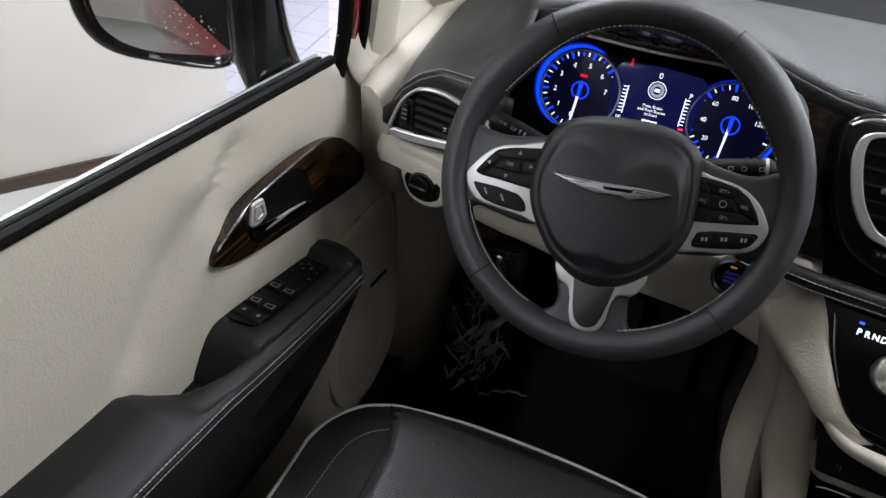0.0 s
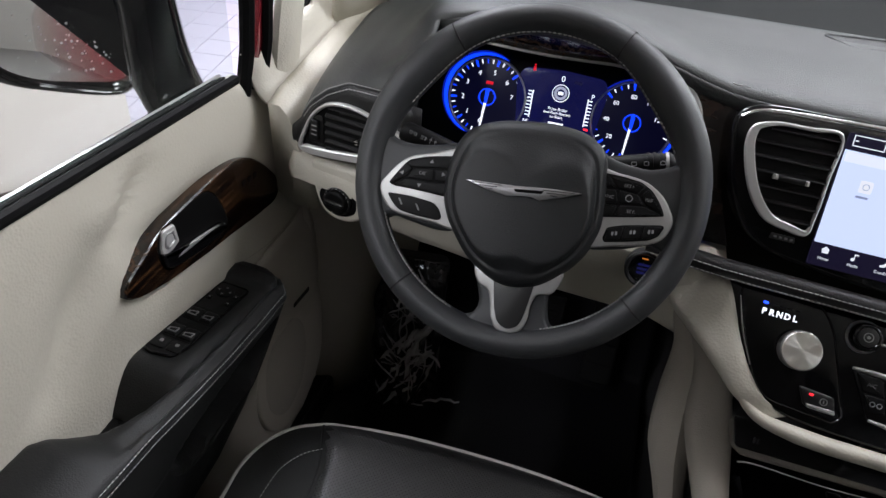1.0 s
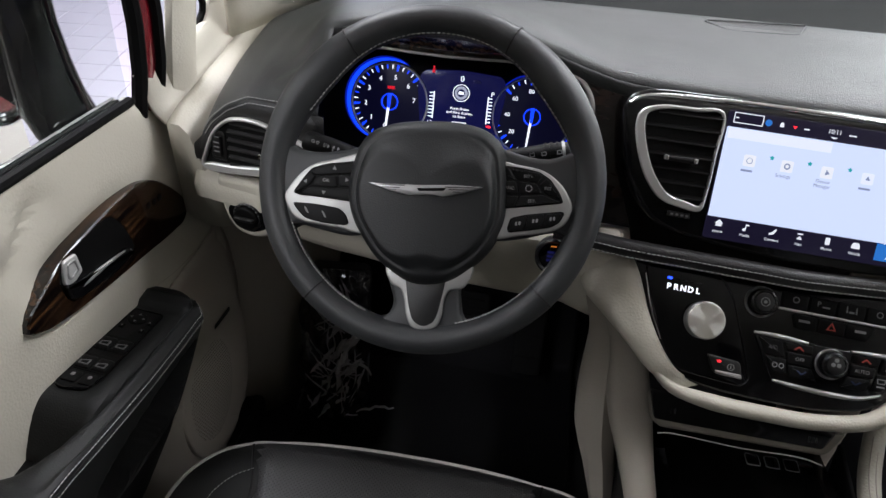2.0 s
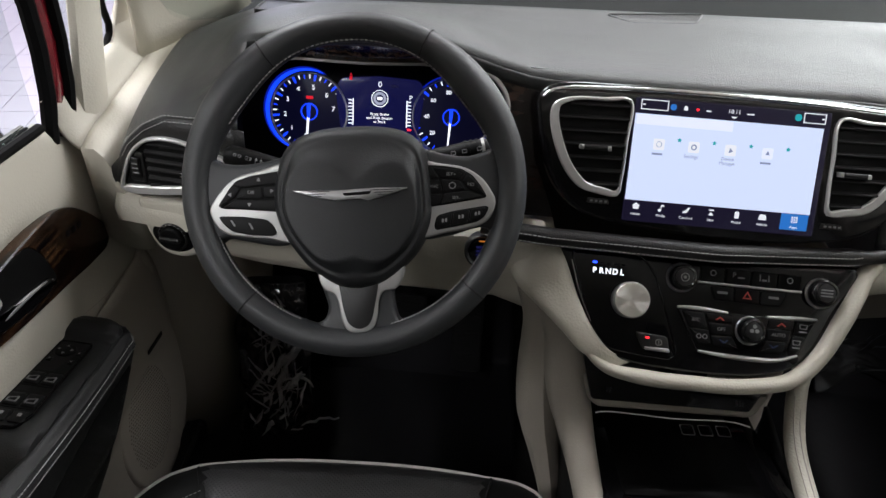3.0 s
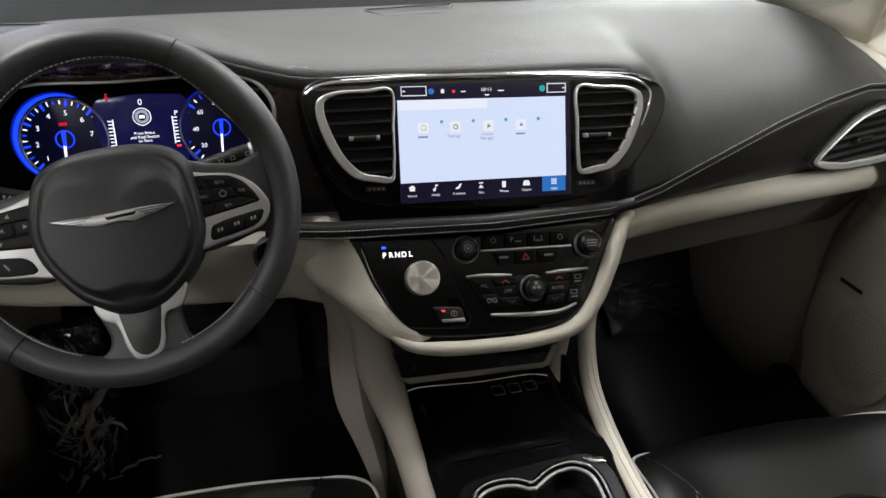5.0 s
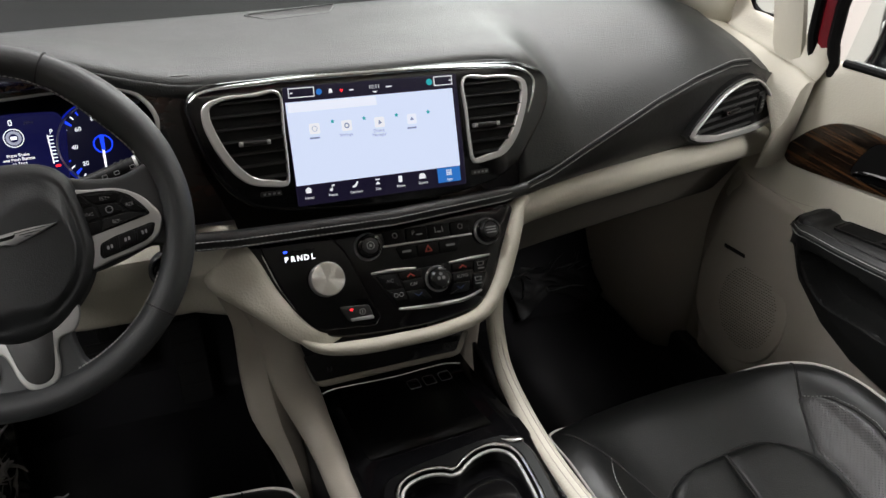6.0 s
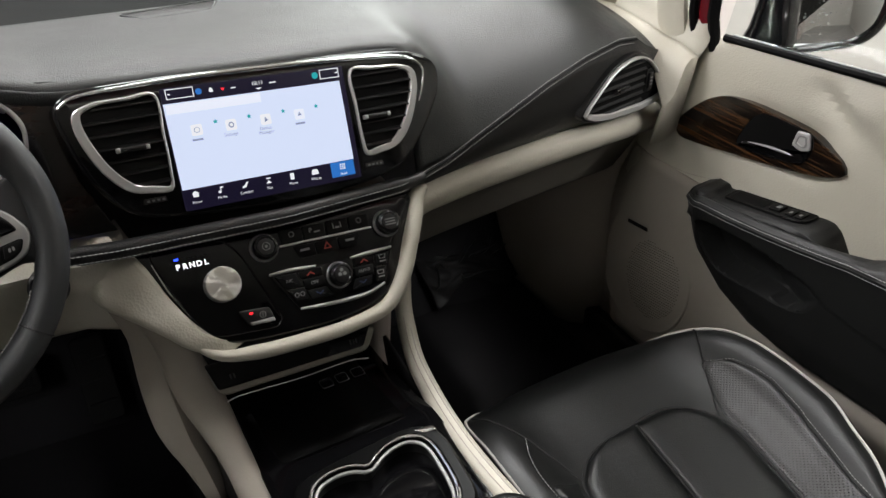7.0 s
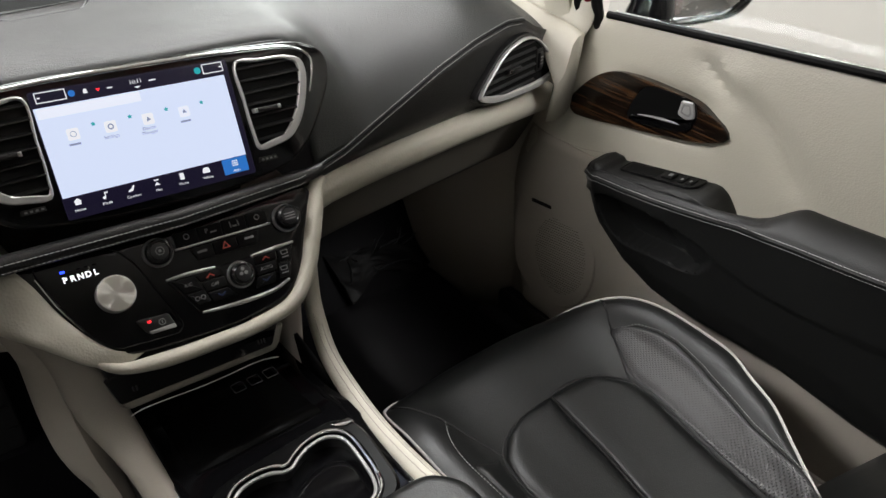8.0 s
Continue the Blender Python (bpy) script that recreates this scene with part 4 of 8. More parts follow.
    lk = pt("lock_button", plate(wf, rounded(lever([(-0.490, 0.641), (-0.487, 0.668), (-0.463, 0.672), (-0.4545, 0.648), (-0.458, 0.640), (-0.474, 0.637)]), 0.0040), -0.006, 0.0070, 0.0026, steps=4), SILVER, "satin silver lock lever", under=wd)
    pt("lever_mark", band(wf, rounded(lever([(-0.484, 0.646), (-0.482, 0.663), (-0.467, 0.666), (-0.461, 0.651), (-0.466, 0.644)]), 0.003), rounded(lever([(-0.481, 0.649), (-0.479, 0.660), (-0.469, 0.663), (-0.465, 0.652), (-0.468, 0.647)]), 0.002), 0.0062, 0.0076, 0.0005), SATIN, "dull edge of the lever's hollow", under=lk)
    if sx < 0:
        for a in range(3):
            pt("memory_mark", plate(wf, box2(-0.664 + 0.014 * a, 0.622 + 0.002 * a, -0.656 + 0.014 * a, 0.630 + 0.002 * a, 0.001), 0.003, 0.0046, 0.0003), SWITCH, "small memory button", under=wd)
    # armrest: a broad pad behind, a slim rail beside the grab hollow and the pod
    arm = []
    for y in list(np.linspace(-0.30, 0.16, 10)) + list(np.linspace(0.175, 0.640, 112)):
        k, xi = arm_k(y), arm_xi(y)
        xo = max(lerp(ARM_XO, y), xi + 0.010)
        zo, zi, zl = lerp(ARM_OUT, y), lerp(ARM_IN, y), lerp(ARM_LOW, y)
        zo = max(zo, zi + 0.003)
        zl = min(zl, zi - 0.004)
        wd_ = xo - xi
        head = curve([(xo + 0.0015, y, max(zo - 0.045, zl)), (xo + 0.001, y, zo - min(0.012, 0.5 * (zo - zl))), (xo - 0.001, y, zo - 0.002), (xo - 0.007, y, zo + 0.0005), (xi + 0.55 * wd_, y, zo + 0.10 * (zi - zo) + 0.001), (xi + 0.25 * wd_, y, zi + 0.62 * (zo - zi)), (xi + 0.0045 * k, y, zi + 0.007), (xi, y, zi)], 20)
        arm.append(head + [(arm_side(y, z), y, z) for z in np.linspace(zi - 0.004, zl, 44)] + [(0.788, y, zl - 0.003)])
    am = pt("armrest", loft(arm), ARM, "black leather armrest with a pull pocket", thick=0.002)
    # a double sewn line along the inner edge with a groove between
    for off in (0.0042, -0.0050):
        sp = [((arm_xi(y) + (0.0018 if off > 0 else 0.0004)) - 0.0012, y, lerp(ARM_IN, y) + off) for y in np.linspace(-0.28, 0.615, 120)]
        pt("stitching", dashes(sp, 0.0044, 0.0010, 0.0006), THREAD, "pale grey armrest stitching", under=am, kind="stuff")
    pt("sewn_groove", tube([(arm_xi(y) - 0.0003, y, lerp(ARM_IN, y) - 0.0004) for y in np.linspace(-0.28, 0.62, 90)], 0.0012, n=6), SEAM, "dark groove between the stitches", under=am)
    pt("pocket_lip", tube([(arm_side(y, z) - 0.0006, y, z) for y, z in curve([(0.578, 0.466), (0.566, 0.4285), (0.540, 0.404), (0.510, 0.394), (0.436, 0.404), (0.389, 0.408), (0.351, 0.420), (0.333, 0.439)], 40)], [0.0008 + 0.0022 * math.sin(math.pi * i / 39) for i in range(40)], n=8), ARM, "rounded pocket lip", under=am)
    # hollow floor behind the rail and the raised pod that carries the switches
    pt("grab_hollow", block(0.722, 0.790, 0.225, 0.372, 0.490, 0.506, 0.003), SWITCH, "black floor of the grab hollow", under=am)
    secs = []
    for y in list(np.linspace(0.336, 0.396, 14)) + list(np.linspace(0.41, 0.565, 9)) + list(np.linspace(0.571, 0.642, 22)):
        z = lerp(POD_TOP, y)
        zb = min(z - 0.020, lerp(ARM_LOW, y) + 0.004)
        xa = min(0.770, max(0.7180, arm_xi(min(y, 0.640)) + 0.010))
        secs.append(curve([(xa + 0.006, y, max(min(z, 0.512) - 0.03, zb)), (xa + 0.001, y, z - 0.018), (xa, y, z - 0.0105), (xa + 0.003, y, z - 0.0070), (0.752, y, z - 0.0035), (0.779, y, z - 0.0004), (0.7845, y, z - 0.0018), (0.7875, y, z - 0.010), (0.789, y, max(z - 0.05, zb))], 26))
    pt("switch_pod_body", loft(secs, caps=True), ARM, "raised black switch pod", under=am)
    # switch panel let into the top
    sf = axes((0.760, 0.480, 0.5338), (0, -1, 0.2), (1, 0, 0.11))
    if sx < 0:
        pod_o = rounded([(-0.083, -0.0200), (0.060, -0.0215), (0.080, -0.015), (0.085, 0.010), (0.080, 0.0195), (-0.083, 0.0195)], 0.006)
    else:
        pod_o = rounded([(-0.078, -0.018), (0.062, -0.020), (0.076, -0.010), (0.078, 0.018), (-0.078, 0.018)], 0.006)
    pod = pt("switch_pod", plate(sf, pod_o, -0.03, 0.0012, 0.0012), SWITCH, "black window switch panel")
    pt("panel_rim", band(sf, pod_o, inset(ccw(pod_o), 0.0016), 0.0, 0.0024, 0.0005), PIANO, "thin gloss rim", under=pod)
    if sx < 0:
        for u in (-0.004, 0.036):
            pt("switch_well", plate(sf, box2(u - 0.015, -0.019, u + 0.015, 0.018, 0.003), 0.0, 0.0020, 0.0004), DARK, "dark well of the switches", under=pod)
            for v in (-0.0105, 0.009):
                b = pt("window_switch", plate(sf, box2(u - 0.009, v - 0.0085, u + 0.013, v + 0.0085, 0.003), 0.0, 0.0042, 0.002, dome=0.0006), SWITCH, "black window switch", under=pod)
                pt("switch_mark", band(sf, rounded([(u + 0.000, v - 0.0055), (u + 0.009, v - 0.0055), (u + 0.009, v + 0.0055), (u + 0.003, v + 0.0055)], 0.0008), rounded([(u + 0.0012, v - 0.0043), (u + 0.0078, v - 0.0043), (u + 0.0078, v + 0.0043), (u + 0.0036, v + 0.0043)], 0.0008), 0.0044, 0.0056, 0.0001), DIM_MARK, "", under=b)
        for v in (-0.0105, 0.009):
            b = pt("lock_switch", plate(sf, box2(0.056, v - 0.0085, 0.074, v + 0.0085, 0.003), 0.0, 0.0030, 0.001), SWITCH, "black lock switch", under=pod)
            pt("switch_mark", plate(sf, box2(0.060, v - 0.002, 0.065, v + 0.002, 0.001), 0.0026, 0.0036, 0.0002), DIM_MARK, "", under=b)
        b = pt("mirror_pad", plate(sf, circle(-0.062, 0.004, 0.012, 30), 0.0, 0.0032, 0.001), SWITCH, "round mirror adjustment pad", under=pod)
        for k in range(4):
            a = radians(90 * k)
            pt("arrow_mark", plate(sf, circle(-0.062 + 0.0075 * math.cos(a), 0.004 + 0.0075 * math.sin(a), 0.0022, 3, 90 * k, 90 * k + 360), 0.0028, 0.0038, 0.0001, steps=1), DIM_MARK, "", under=b)
        for u, v in ((-0.040, -0.013), (-0.042, 0.013), (-0.058, -0.014)):
            b = pt("mirror_switch", plate(sf, box2(u - 0.004, v - 0.003, u + 0.004, v + 0.003, 0.001), 0.0, 0.0028, 0.001), SWITCH, "", under=pod)
            pt("switch_mark", plate(sf, box2(u - 0.001, v - 0.001, u + 0.001, v + 0.001, 0.0003), 0.0024, 0.0033, 0.0001), DIM_MARK, "", under=b)
    else:
        pt("pull_recess", plate(sf, box2(-0.070, -0.013, -0.004, 0.013, 0.003), 0.0, 0.0020, 0.0005), DARK, "dark finger recess", under=pod)
        b = pt("window_switch", plate(sf, box2(0.004, -0.010, 0.026, 0.012, 0.003), 0.0, 0.0050, 0.002), SWITCH, "black window switch", under=pod)
        pt("switch_mark", plate(sf, box2(0.014, -0.003, 0.021, 0.005, 0.001), 0.0042, 0.0056, 0.0002), GREY_MARK, "", under=b)
        for u in (0.041, 0.058):
            b = pt("lock_switch", plate(sf, box2(u - 0.007, -0.010, u + 0.007, 0.012, 0.003), 0.0, 0.0035, 0.001), SWITCH, "black lock switch", under=pod)
            pt("switch_mark", plate(sf, box2(u - 0.002, -0.004, u + 0.002, 0.002, 0.0008), 0.0030, 0.0041, 0.0002), GREY_MARK, "", under=b)
    # belt: black rubber sweep and bright outer moulding
    by = np.linspace(-0.36, 0.678, 21)
    pt("belt_seal", tube([(0.799, y, BELT(y) + 0.001) for y in by], 0.0066, n=8), RUBBER, "black rubber belt seal")
    pt("belt_strip", tube([(0.8075, y, BELT(y) + 0.0005) for y in by], 0.0014, n=6), CHROME, "thin bright strip on the seal")
    pt("outer_seal", tube([(0.8145, y, BELT(y) - 0.001) for y in by], 0.0032, n=8), RUBBER, "black outer glass seal")
    pt("belt_moulding", tube([(0.821, y, BELT(y) - 0.000) for y in by], 0.0040, n=8), CHROME, "bright chrome belt moulding")
    return d


car_door(-1, "driver_door", "beige door with black armrest, wood trim and window switches")
car_door(1, "passenger_door", "beige door with black armrest and striped wood trim")

# ---- door mirrors ----
def door_mirror(sx, name, label):
    flip = (lambda s: s) if sx > 0 else mirrored
    mi = thing(name, (sx * 0.9, 0.72, 0.70), label, "door mirror", "door mirrors")
    pt = lambda n, s, m_, lab="", **k: part(n, flip(s), m_, mi, lab, **k)
    c = Vector((1.036, 0.648, 0.797))
    out = Vector((-0.30, -0.95, 0.02)).normalized()
    right = Vector((0.95, -0.30, 0.0)).normalized()
    mf = axes(c, right, Vector((0, 0, 1)))
    o = curve([(0.123, 0.010), (0.1235, -0.024), (0.120, -0.0465), (0.110, -0.0687), (0.091, -0.0865), (0.062, -0.0965), (0.015, -0.1005), (-0.032, -0.1025), (-0.063, -0.1015), (-0.084, -0.096), (-0.101, -0.078), (-0.1105, -0.0457), (-0.116, 0.0), (-0.115, 0.05), (-0.100, 0.083), (-0.05, 0.092), (0.05, 0.092), (0.10, 0.080), (0.120, 0.045)], 96, True)
    gl = curve([(0.089, 0.010), (0.087, -0.0206), (0.078, -0.050), (0.059, -0.067), (0.034, -0.0765), (-0.004, -0.082), (-0.042, -0.085), (-0.070, -0.0845), (-0.084, -0.076), (-0.0930, -0.055), (-0.101, -0.002), (-0.100, 0.045), (-0.088, 0.070), (-0.04, 0.078), (0.04, 0.078), (0.075, 0.065), (0.087, 0.040)], 96, True)
    o, gl = ccw(o), ccw(gl)
    rings = []
    for sc, w in ((1.0, -0.012), (1.02, -0.022), (1.03, -0.04), (0.97, -0.075), (0.80, -0.105), (0.5, -0.122), (0.15, -0.127)):
        rings.append([mf @ Vector((u * sc, v * sc, w)) for u, v in o])
    pt("housing", loft(rings, closed=True, caps=True), GLOSS_BLACK, "gloss black mirror housing")
    mix_ = lambda f: [(a[0] + (b[0] - a[0]) * f, a[1] + (b[1] - a[1]) * f) for a, b in zip(o, gl)]
    pt("rim", loft([[mf @ Vector((u, v, w)) for u, v in mix_(f)] for f, w in ((0.0, -0.014), (0.0, -0.006), (0.08, 0.001), (0.25, 0.006), (0.5, 0.007), (0.75, 0.004), (0.93, -0.002), (1.0, -0.010))], closed=True), PIANO, "gloss black rim round the glass")
    mg = axes(mf @ Vector((0, 0, -0.013)), Vector((0.905, -0.425, 0.0)), Vector((0.05, 0.13, 0.99)))
    pt("mirror_glass", plate(mg, [(u * 1.06, v * 1.06) for u, v in gl], -0.006, 0.001, 0.0005), MIRROR, "rain-spotted mirror glass")
    arm_ = (((0.858, 0.652, 0.690), 0.046, 0.024), ((0.862, 0.652, 0.716), 0.050, 0.028), ((0.868, 0.650, 0.726), 0.047, 0.030), ((0.880, 0.650, 0.752), 0.042, 0.036), ((0.892, 0.660, 0.785), 0.036, 0.036), ((0.904, 0.672, 0.83), 0.030, 0.036), ((0.916, 0.680, 0.88), 0.030, 0.044), ((0.926, 0.680, 0.93), 0.036, 0.052))
    pt("stem", loft([[Vector(q) + Vector((b_ * math.cos(a), a_ * math.sin(a), 0.25 * b_ * -math.cos(a))) for a in np.linspace(0, 2 * math.pi, 24, endpoint=False)] for q, a_, b_ in arm_], closed=True, caps=True), GLOSS_BLACK, "gloss black mirror stem")
    pt("stem_knuckle", tube([(0.866, 0.646, 0.738), (0.878, 0.652, 0.752), (0.905, 0.674, 0.768), (0.94, 0.712, 0.780)], [0.020, 0.029, 0.032, 0.026], n=18), GLOSS_BLACK, "rounded gloss black knuckle")
    pt("stem_joint", tube([(0.862 + 0.031 * math.cos(a), 0.651 + 0.053 * math.sin(a), 0.7165 - 0.008 * math.cos(a)) for a in np.linspace(0, 2 * math.pi, 40, endpoint=False)], 0.0022, closed=True, n=8), CHROME, "thin bright joint line")
    pt("foot", loft([[Vector((x + 0.026 * s_ * math.sin(a), 0.650 + 0.050 * s_ * math.cos(a), z - 0.20 * 0.026 * math.sin(a))) for a in np.linspace(0, 2 * math.pi, 24, endpoint=False)] for x, z, s_ in ((0.846, 0.62, 0.80), (0.852, 0.66, 0.88), (0.858, 0.700, 0.96), (0.861, 0.7155, 1.02))], closed=True, caps=True), GLOSS_BLACK, "black mirror foot on the door")
    rnd = random.Random(5)
    drops = []
    for _ in range(150):
        u, v = min(rnd.gauss(-0.045, 0.035), 0.075), rnd.uniform(-0.075, 0.065)
        r = rnd.choice((0.0007, 0.0009, 0.0012, 0.0017))
        drops.append(plate(mg, circle(u, v, r, 8), 0.001, 0.0032, 0.0008, steps=2))
    pt("droplets", join(*drops), WATER, "small water drops on the glass", kind="stuff")
    return mi


door_mirror(-1, "driver_mirror", "gloss black door mirror with rain-spotted glass")
door_mirror(1, "passenger_mirror", "gloss black door mirror with rain-spotted glass")

# ---- front seats ----
def seat(name, cx, fy, label, detail):
    """A leather seat: cushion with raised bolsters, sewn insert, pale piping; backrest and head restraint."""
    s = thing(name, (cx, fy - 0.25, 0.0), label, "car seat", "front seats")
    pt = lambda n, sh, m_, lab="", **k: part(n, sh, m_, s if "under" not in k else k.pop("under"), lab, **k)
    out_ = 1 if cx > 0 else -1
    if detail:
        outer = [(0, 0.140), (0.004, 0.148), (0.012, 0.160), (0.025, 0.178), (0.045, 0.200), (0.07, 0.220), (0.10, 0.232), (0.16, 0.243), (0.22, 0.243), (0.28, 0.238), (0.38, 0.192), (0.48, 0.115), (0.52, 0.085)]
        inner = [(0, 0.195), (0.004, 0.205), (0.012, 0.218), (0.025, 0.231), (0.045, 0.241), (0.07, 0.246), (0.14, 0.250), (0.52, 0.250)]
        nose_drop, roll = 0.032, 0.075
    else:
        outer = [(0, 0.172), (0.004, 0.182), (0.012, 0.192), (0.025, 0.203), (0.045, 0.222), (0.07, 0.236), (0.10, 0.246), (0.14, 0.252), (0.52, 0.240)]
        inner = [(0, 0.190), (0.004, 0.203), (0.012, 0.220), (0.025, 0.235), (0.045, 0.250), (0.07, 0.256), (0.14, 0.256), (0.52, 0.256)]
        nose_drop, roll = 0.016, 0.06

    def edge(y, sg=1):
        """Half width of the cushion at a distance behind the front edge; the outboard side draws in to the rear."""
        return lerp(outer if sg == out_ else inner, y)

    def back(t, y):
        """The front edge bows: its corners stand a little behind its middle."""
        return fy - y - 0.013 * abs(t) ** 2.5 * max(0, 1 - y / 0.3)

    def top(t, y):
        crest = lerp([(0, 0), (0.4, 0.07), (0.55, 0.18), (0.7, 0.47), (0.80, 0.88), (0.88, 1.10), (0.94, 1.12), (1, 1)], abs(t)) if detail else abs(t) ** 3
        z = 0.345 + 0.032 * crest * min(1, y / 0.12) - 0.010 * (1 - t * t) * min(1, y / 0.2)
        z -= nose_drop * max(0, 1 - y / roll) ** 2.2
        return z

    rows = []
    ys = [0.0, 0.004, 0.012, 0.025, 0.045, 0.07, 0.10, 0.14, 0.18, 0.22, 0.28, 0.33, 0.38, 0.43, 0.48, 0.52]
    for y in ys:
        row = []
        for t in np.linspace(-1, 1, 33):
            row.append((cx + edge(y, 1 if t > 0 else -1) * abs(t) * (1 if t > 0 else -1), back(t, y), top(t, y)))
        rim = []
        for q, dz in ((1.0, -0.012), (1.012, -0.04), (1.0, -0.10), (0.97, -0.16)):
            rim.append((q, dz))
        left = [(cx - edge(y, -1) * q, row[0][1], row[0][2] + dz) for q, dz in reversed(rim)]
        right = [(cx + edge(y, 1) * q, row[-1][1], row[-1][2] + dz) for q, dz in rim]
        rows.append(left + row + right)
    front = [(x, y + 0.006, max(z - 0.13, 0.15)) for x, y, z in rows[0]]
    mid = [(x, y + 0.013, z - 0.05 if z > 0.25 else z - 0.02) for x, y, z in rows[0]]
    near = [(x, y + 0.006, z - 0.012) for x, y, z in rows[0]]
    cu = pt("cushion", loft([front, mid, near] + rows), LEATHER, "black leather seat cushion")
    # pale piping round the top edge
    pipe = []
    right_e = [(cx + edge(y, 1), back(1, y), top(1, y) + 0.001) for y in ys]
    left_e = [(cx - edge(y, -1), back(1, y), top(1, y) + 0.001) for y in ys]
    dip = 0.030 if detail else 0.0
    nose = [(cx + edge(0, 1 if t > 0 else -1) * t, back(t, 0) + (0.010 if detail else 0.001) * (1 - t * t), top(t, 0) + 0.001 - dip * (1 - t ** 4)) for t in np.linspace(-1, 1, 17)]
    pipe = curve(list(reversed(left_e))[:-1] + nose + right_e[1:], 160)
    pt("piping", tube(pipe, 0.0022, n=7), PIPING, "pale grey piping", under=cu)
    # sewn panels laid on the cushion
    def on(u, y, lift=0.0015):
        h = edge(y, 1 if u > 0 else -1)
        t = max(-1, min(1, u / h))
        return (cx + u, back(t, y), top(t, y) + lift)

    def patch(n, f0, f1, y0, y1, mat, lab, puff=0.004, ends=0.0):
        secs = []
        for y in np.linspace(y0, y1, 26):
            a, b = f0(y), f1(y)
            row = []
            for q in np.linspace(0, 1, 18):
                e = min(1, 7 * q, 7 * (1 - q)) ** 0.6 * min(1, (y - y0) / 0.02 + ends) ** 0.6
                row.append(on(a + (b - a) * q, y, -0.002 + (puff + 0.003) * e))
            secs.append(row)
        return pt(n, loft(secs), mat, lab, under=cu, thick=0.002)

    def sew(n, path, lab="pale grey stitching"):
        pt(n, dashes([on(u, y, 0.0015) for u, y in path], 0.0038, 0.0017, 0.0007), STITCH, lab, under=cu, kind="stuff")

    def groove(path):
        pt("seam", tube([on(u, y, 0.0002) for u, y in path], 0.0017, n=6), SEAM, "sewn seam", under=cu)

    if detail:
        arch = curve([(-0.150, 0.50), (-0.166, 0.30), (-0.166, 0.255), (-0.158, 0.211), (-0.133, 0.183), (-0.093, 0.164), (-0.02, 0.155), (0.032, 0.152), (0.073, 0.170), (0.102, 0.205), (0.105, 0.242), (0.074, 0.439), (0.066, 0.5)], 60)
        groove(arch)
        f0 = lambda y: lerp([(0.157, -0.02), (0.164, -0.091), (0.183, -0.131), (0.211, -0.157), (0.255, -0.1655), (0.30, -0.1655), (0.50, -0.1495)], y)
        f1 = lambda y: lerp([(0.155, 0.034), (0.170, 0.072), (0.205, 0.1015), (0.242, 0.1045), (0.439, 0.0735), (0.50, 0.0655)], y)
        fm = lambda y: lerp([(0.154, -0.016), (0.273, -0.030), (0.352, -0.044), (0.50, -0.066)], y)
        patch("insert", f0, lambda y: fm(y) - 0.0008, 0.154, 0.50, LEATHER, "smooth black leather insert", 0.006)
        patch("insert", lambda y: fm(y) + 0.0008, f1, 0.154, 0.50, LEATHER, "smooth black leather insert", 0.006)
        pt("seam", tube([on(u, y, 0.0010) for u, y in curve([(-0.016, 0.160), (-0.030, 0.273), (-0.044, 0.352), (-0.066, 0.50)], 30)], 0.0018, n=6), SEAM, "sewn seam", under=cu)
        g0 = lambda y: lerp([(0.12, 0.150), (0.205, 0.108), (0.242, 0.110), (0.44, 0.080), (0.50, 0.072)], y)
        g1 = lambda y: lerp([(0.115, 0.152), (0.141, 0.183), (0.175, 0.194), (0.209, 0.197), (0.27, 0.186), (0.332, 0.165), (0.464, 0.117), (0.50, 0.100)], y)
        patch("perforated_panel", g0, g1, 0.120, 0.50, PERF, "black perforated leather panel", 0.003, ends=0.5)
        groove(curve([(0.198, 0.046), (0.175, 0.085), (0.153, 0.121), (0.125, 0.168), (0.100, 0.208)], 24))
        sew("stitching", [(g1(y) + 0.003, y) for y in np.linspace(0.118, 0.5, 60)])
        groove([(g1(y) + 0.0005, y) for y in np.linspace(0.118, 0.5, 50)])
        h0, h1 = (lambda y: lerp([(0.12, -0.186), (0.18, -0.208), (0.24, -0.207), (0.5, -0.195)], y)), (lambda y: f0(max(y, 0.20)) - 0.008)
        patch("side_panel", h0, h1, 0.200, 0.50, LEATHER, "black leather side panel", 0.003)
        groove(curve([(-0.222, 0.032), (-0.205, 0.072), (-0.182, 0.121), (-0.165, 0.165), (-0.152, 0.204)], 24))
        sew("stitching", curve([(-0.187, 0.116), (-0.205, 0.150), (-0.212, 0.185), (-0.210, 0.25), (-0.198, 0.5)], 60))
    else:
        f0 = lambda y: lerp([(0.014, -0.196), (0.10, -0.168), (0.5, -0.150)], y)
        f1 = lambda y: lerp([(0.014, 0.190), (0.10, 0.172), (0.5, 0.160)], y)
        patch("perforated_panel", f0, f1, 0.014, 0.50, PERF, "black perforated leather centre", 0.002, ends=1.0)
        for sg in (-1, 1):
            groove([(((f0 if sg < 0 else f1)(0.006 + 0.5 * q) + sg * 0.001), 0.006 + 0.5 * q) for q in np.linspace(0, 1, 30)])
            sew("stitching", curve([(sg * 0.177, 0.068), (sg * 0.195, 0.085), (sg * 0.21, 0.12), (sg * 0.215, 0.2), (sg * 0.214, 0.45)], 50))
    # backrest and head restraint
    by = fy - 0.50
    secs = []
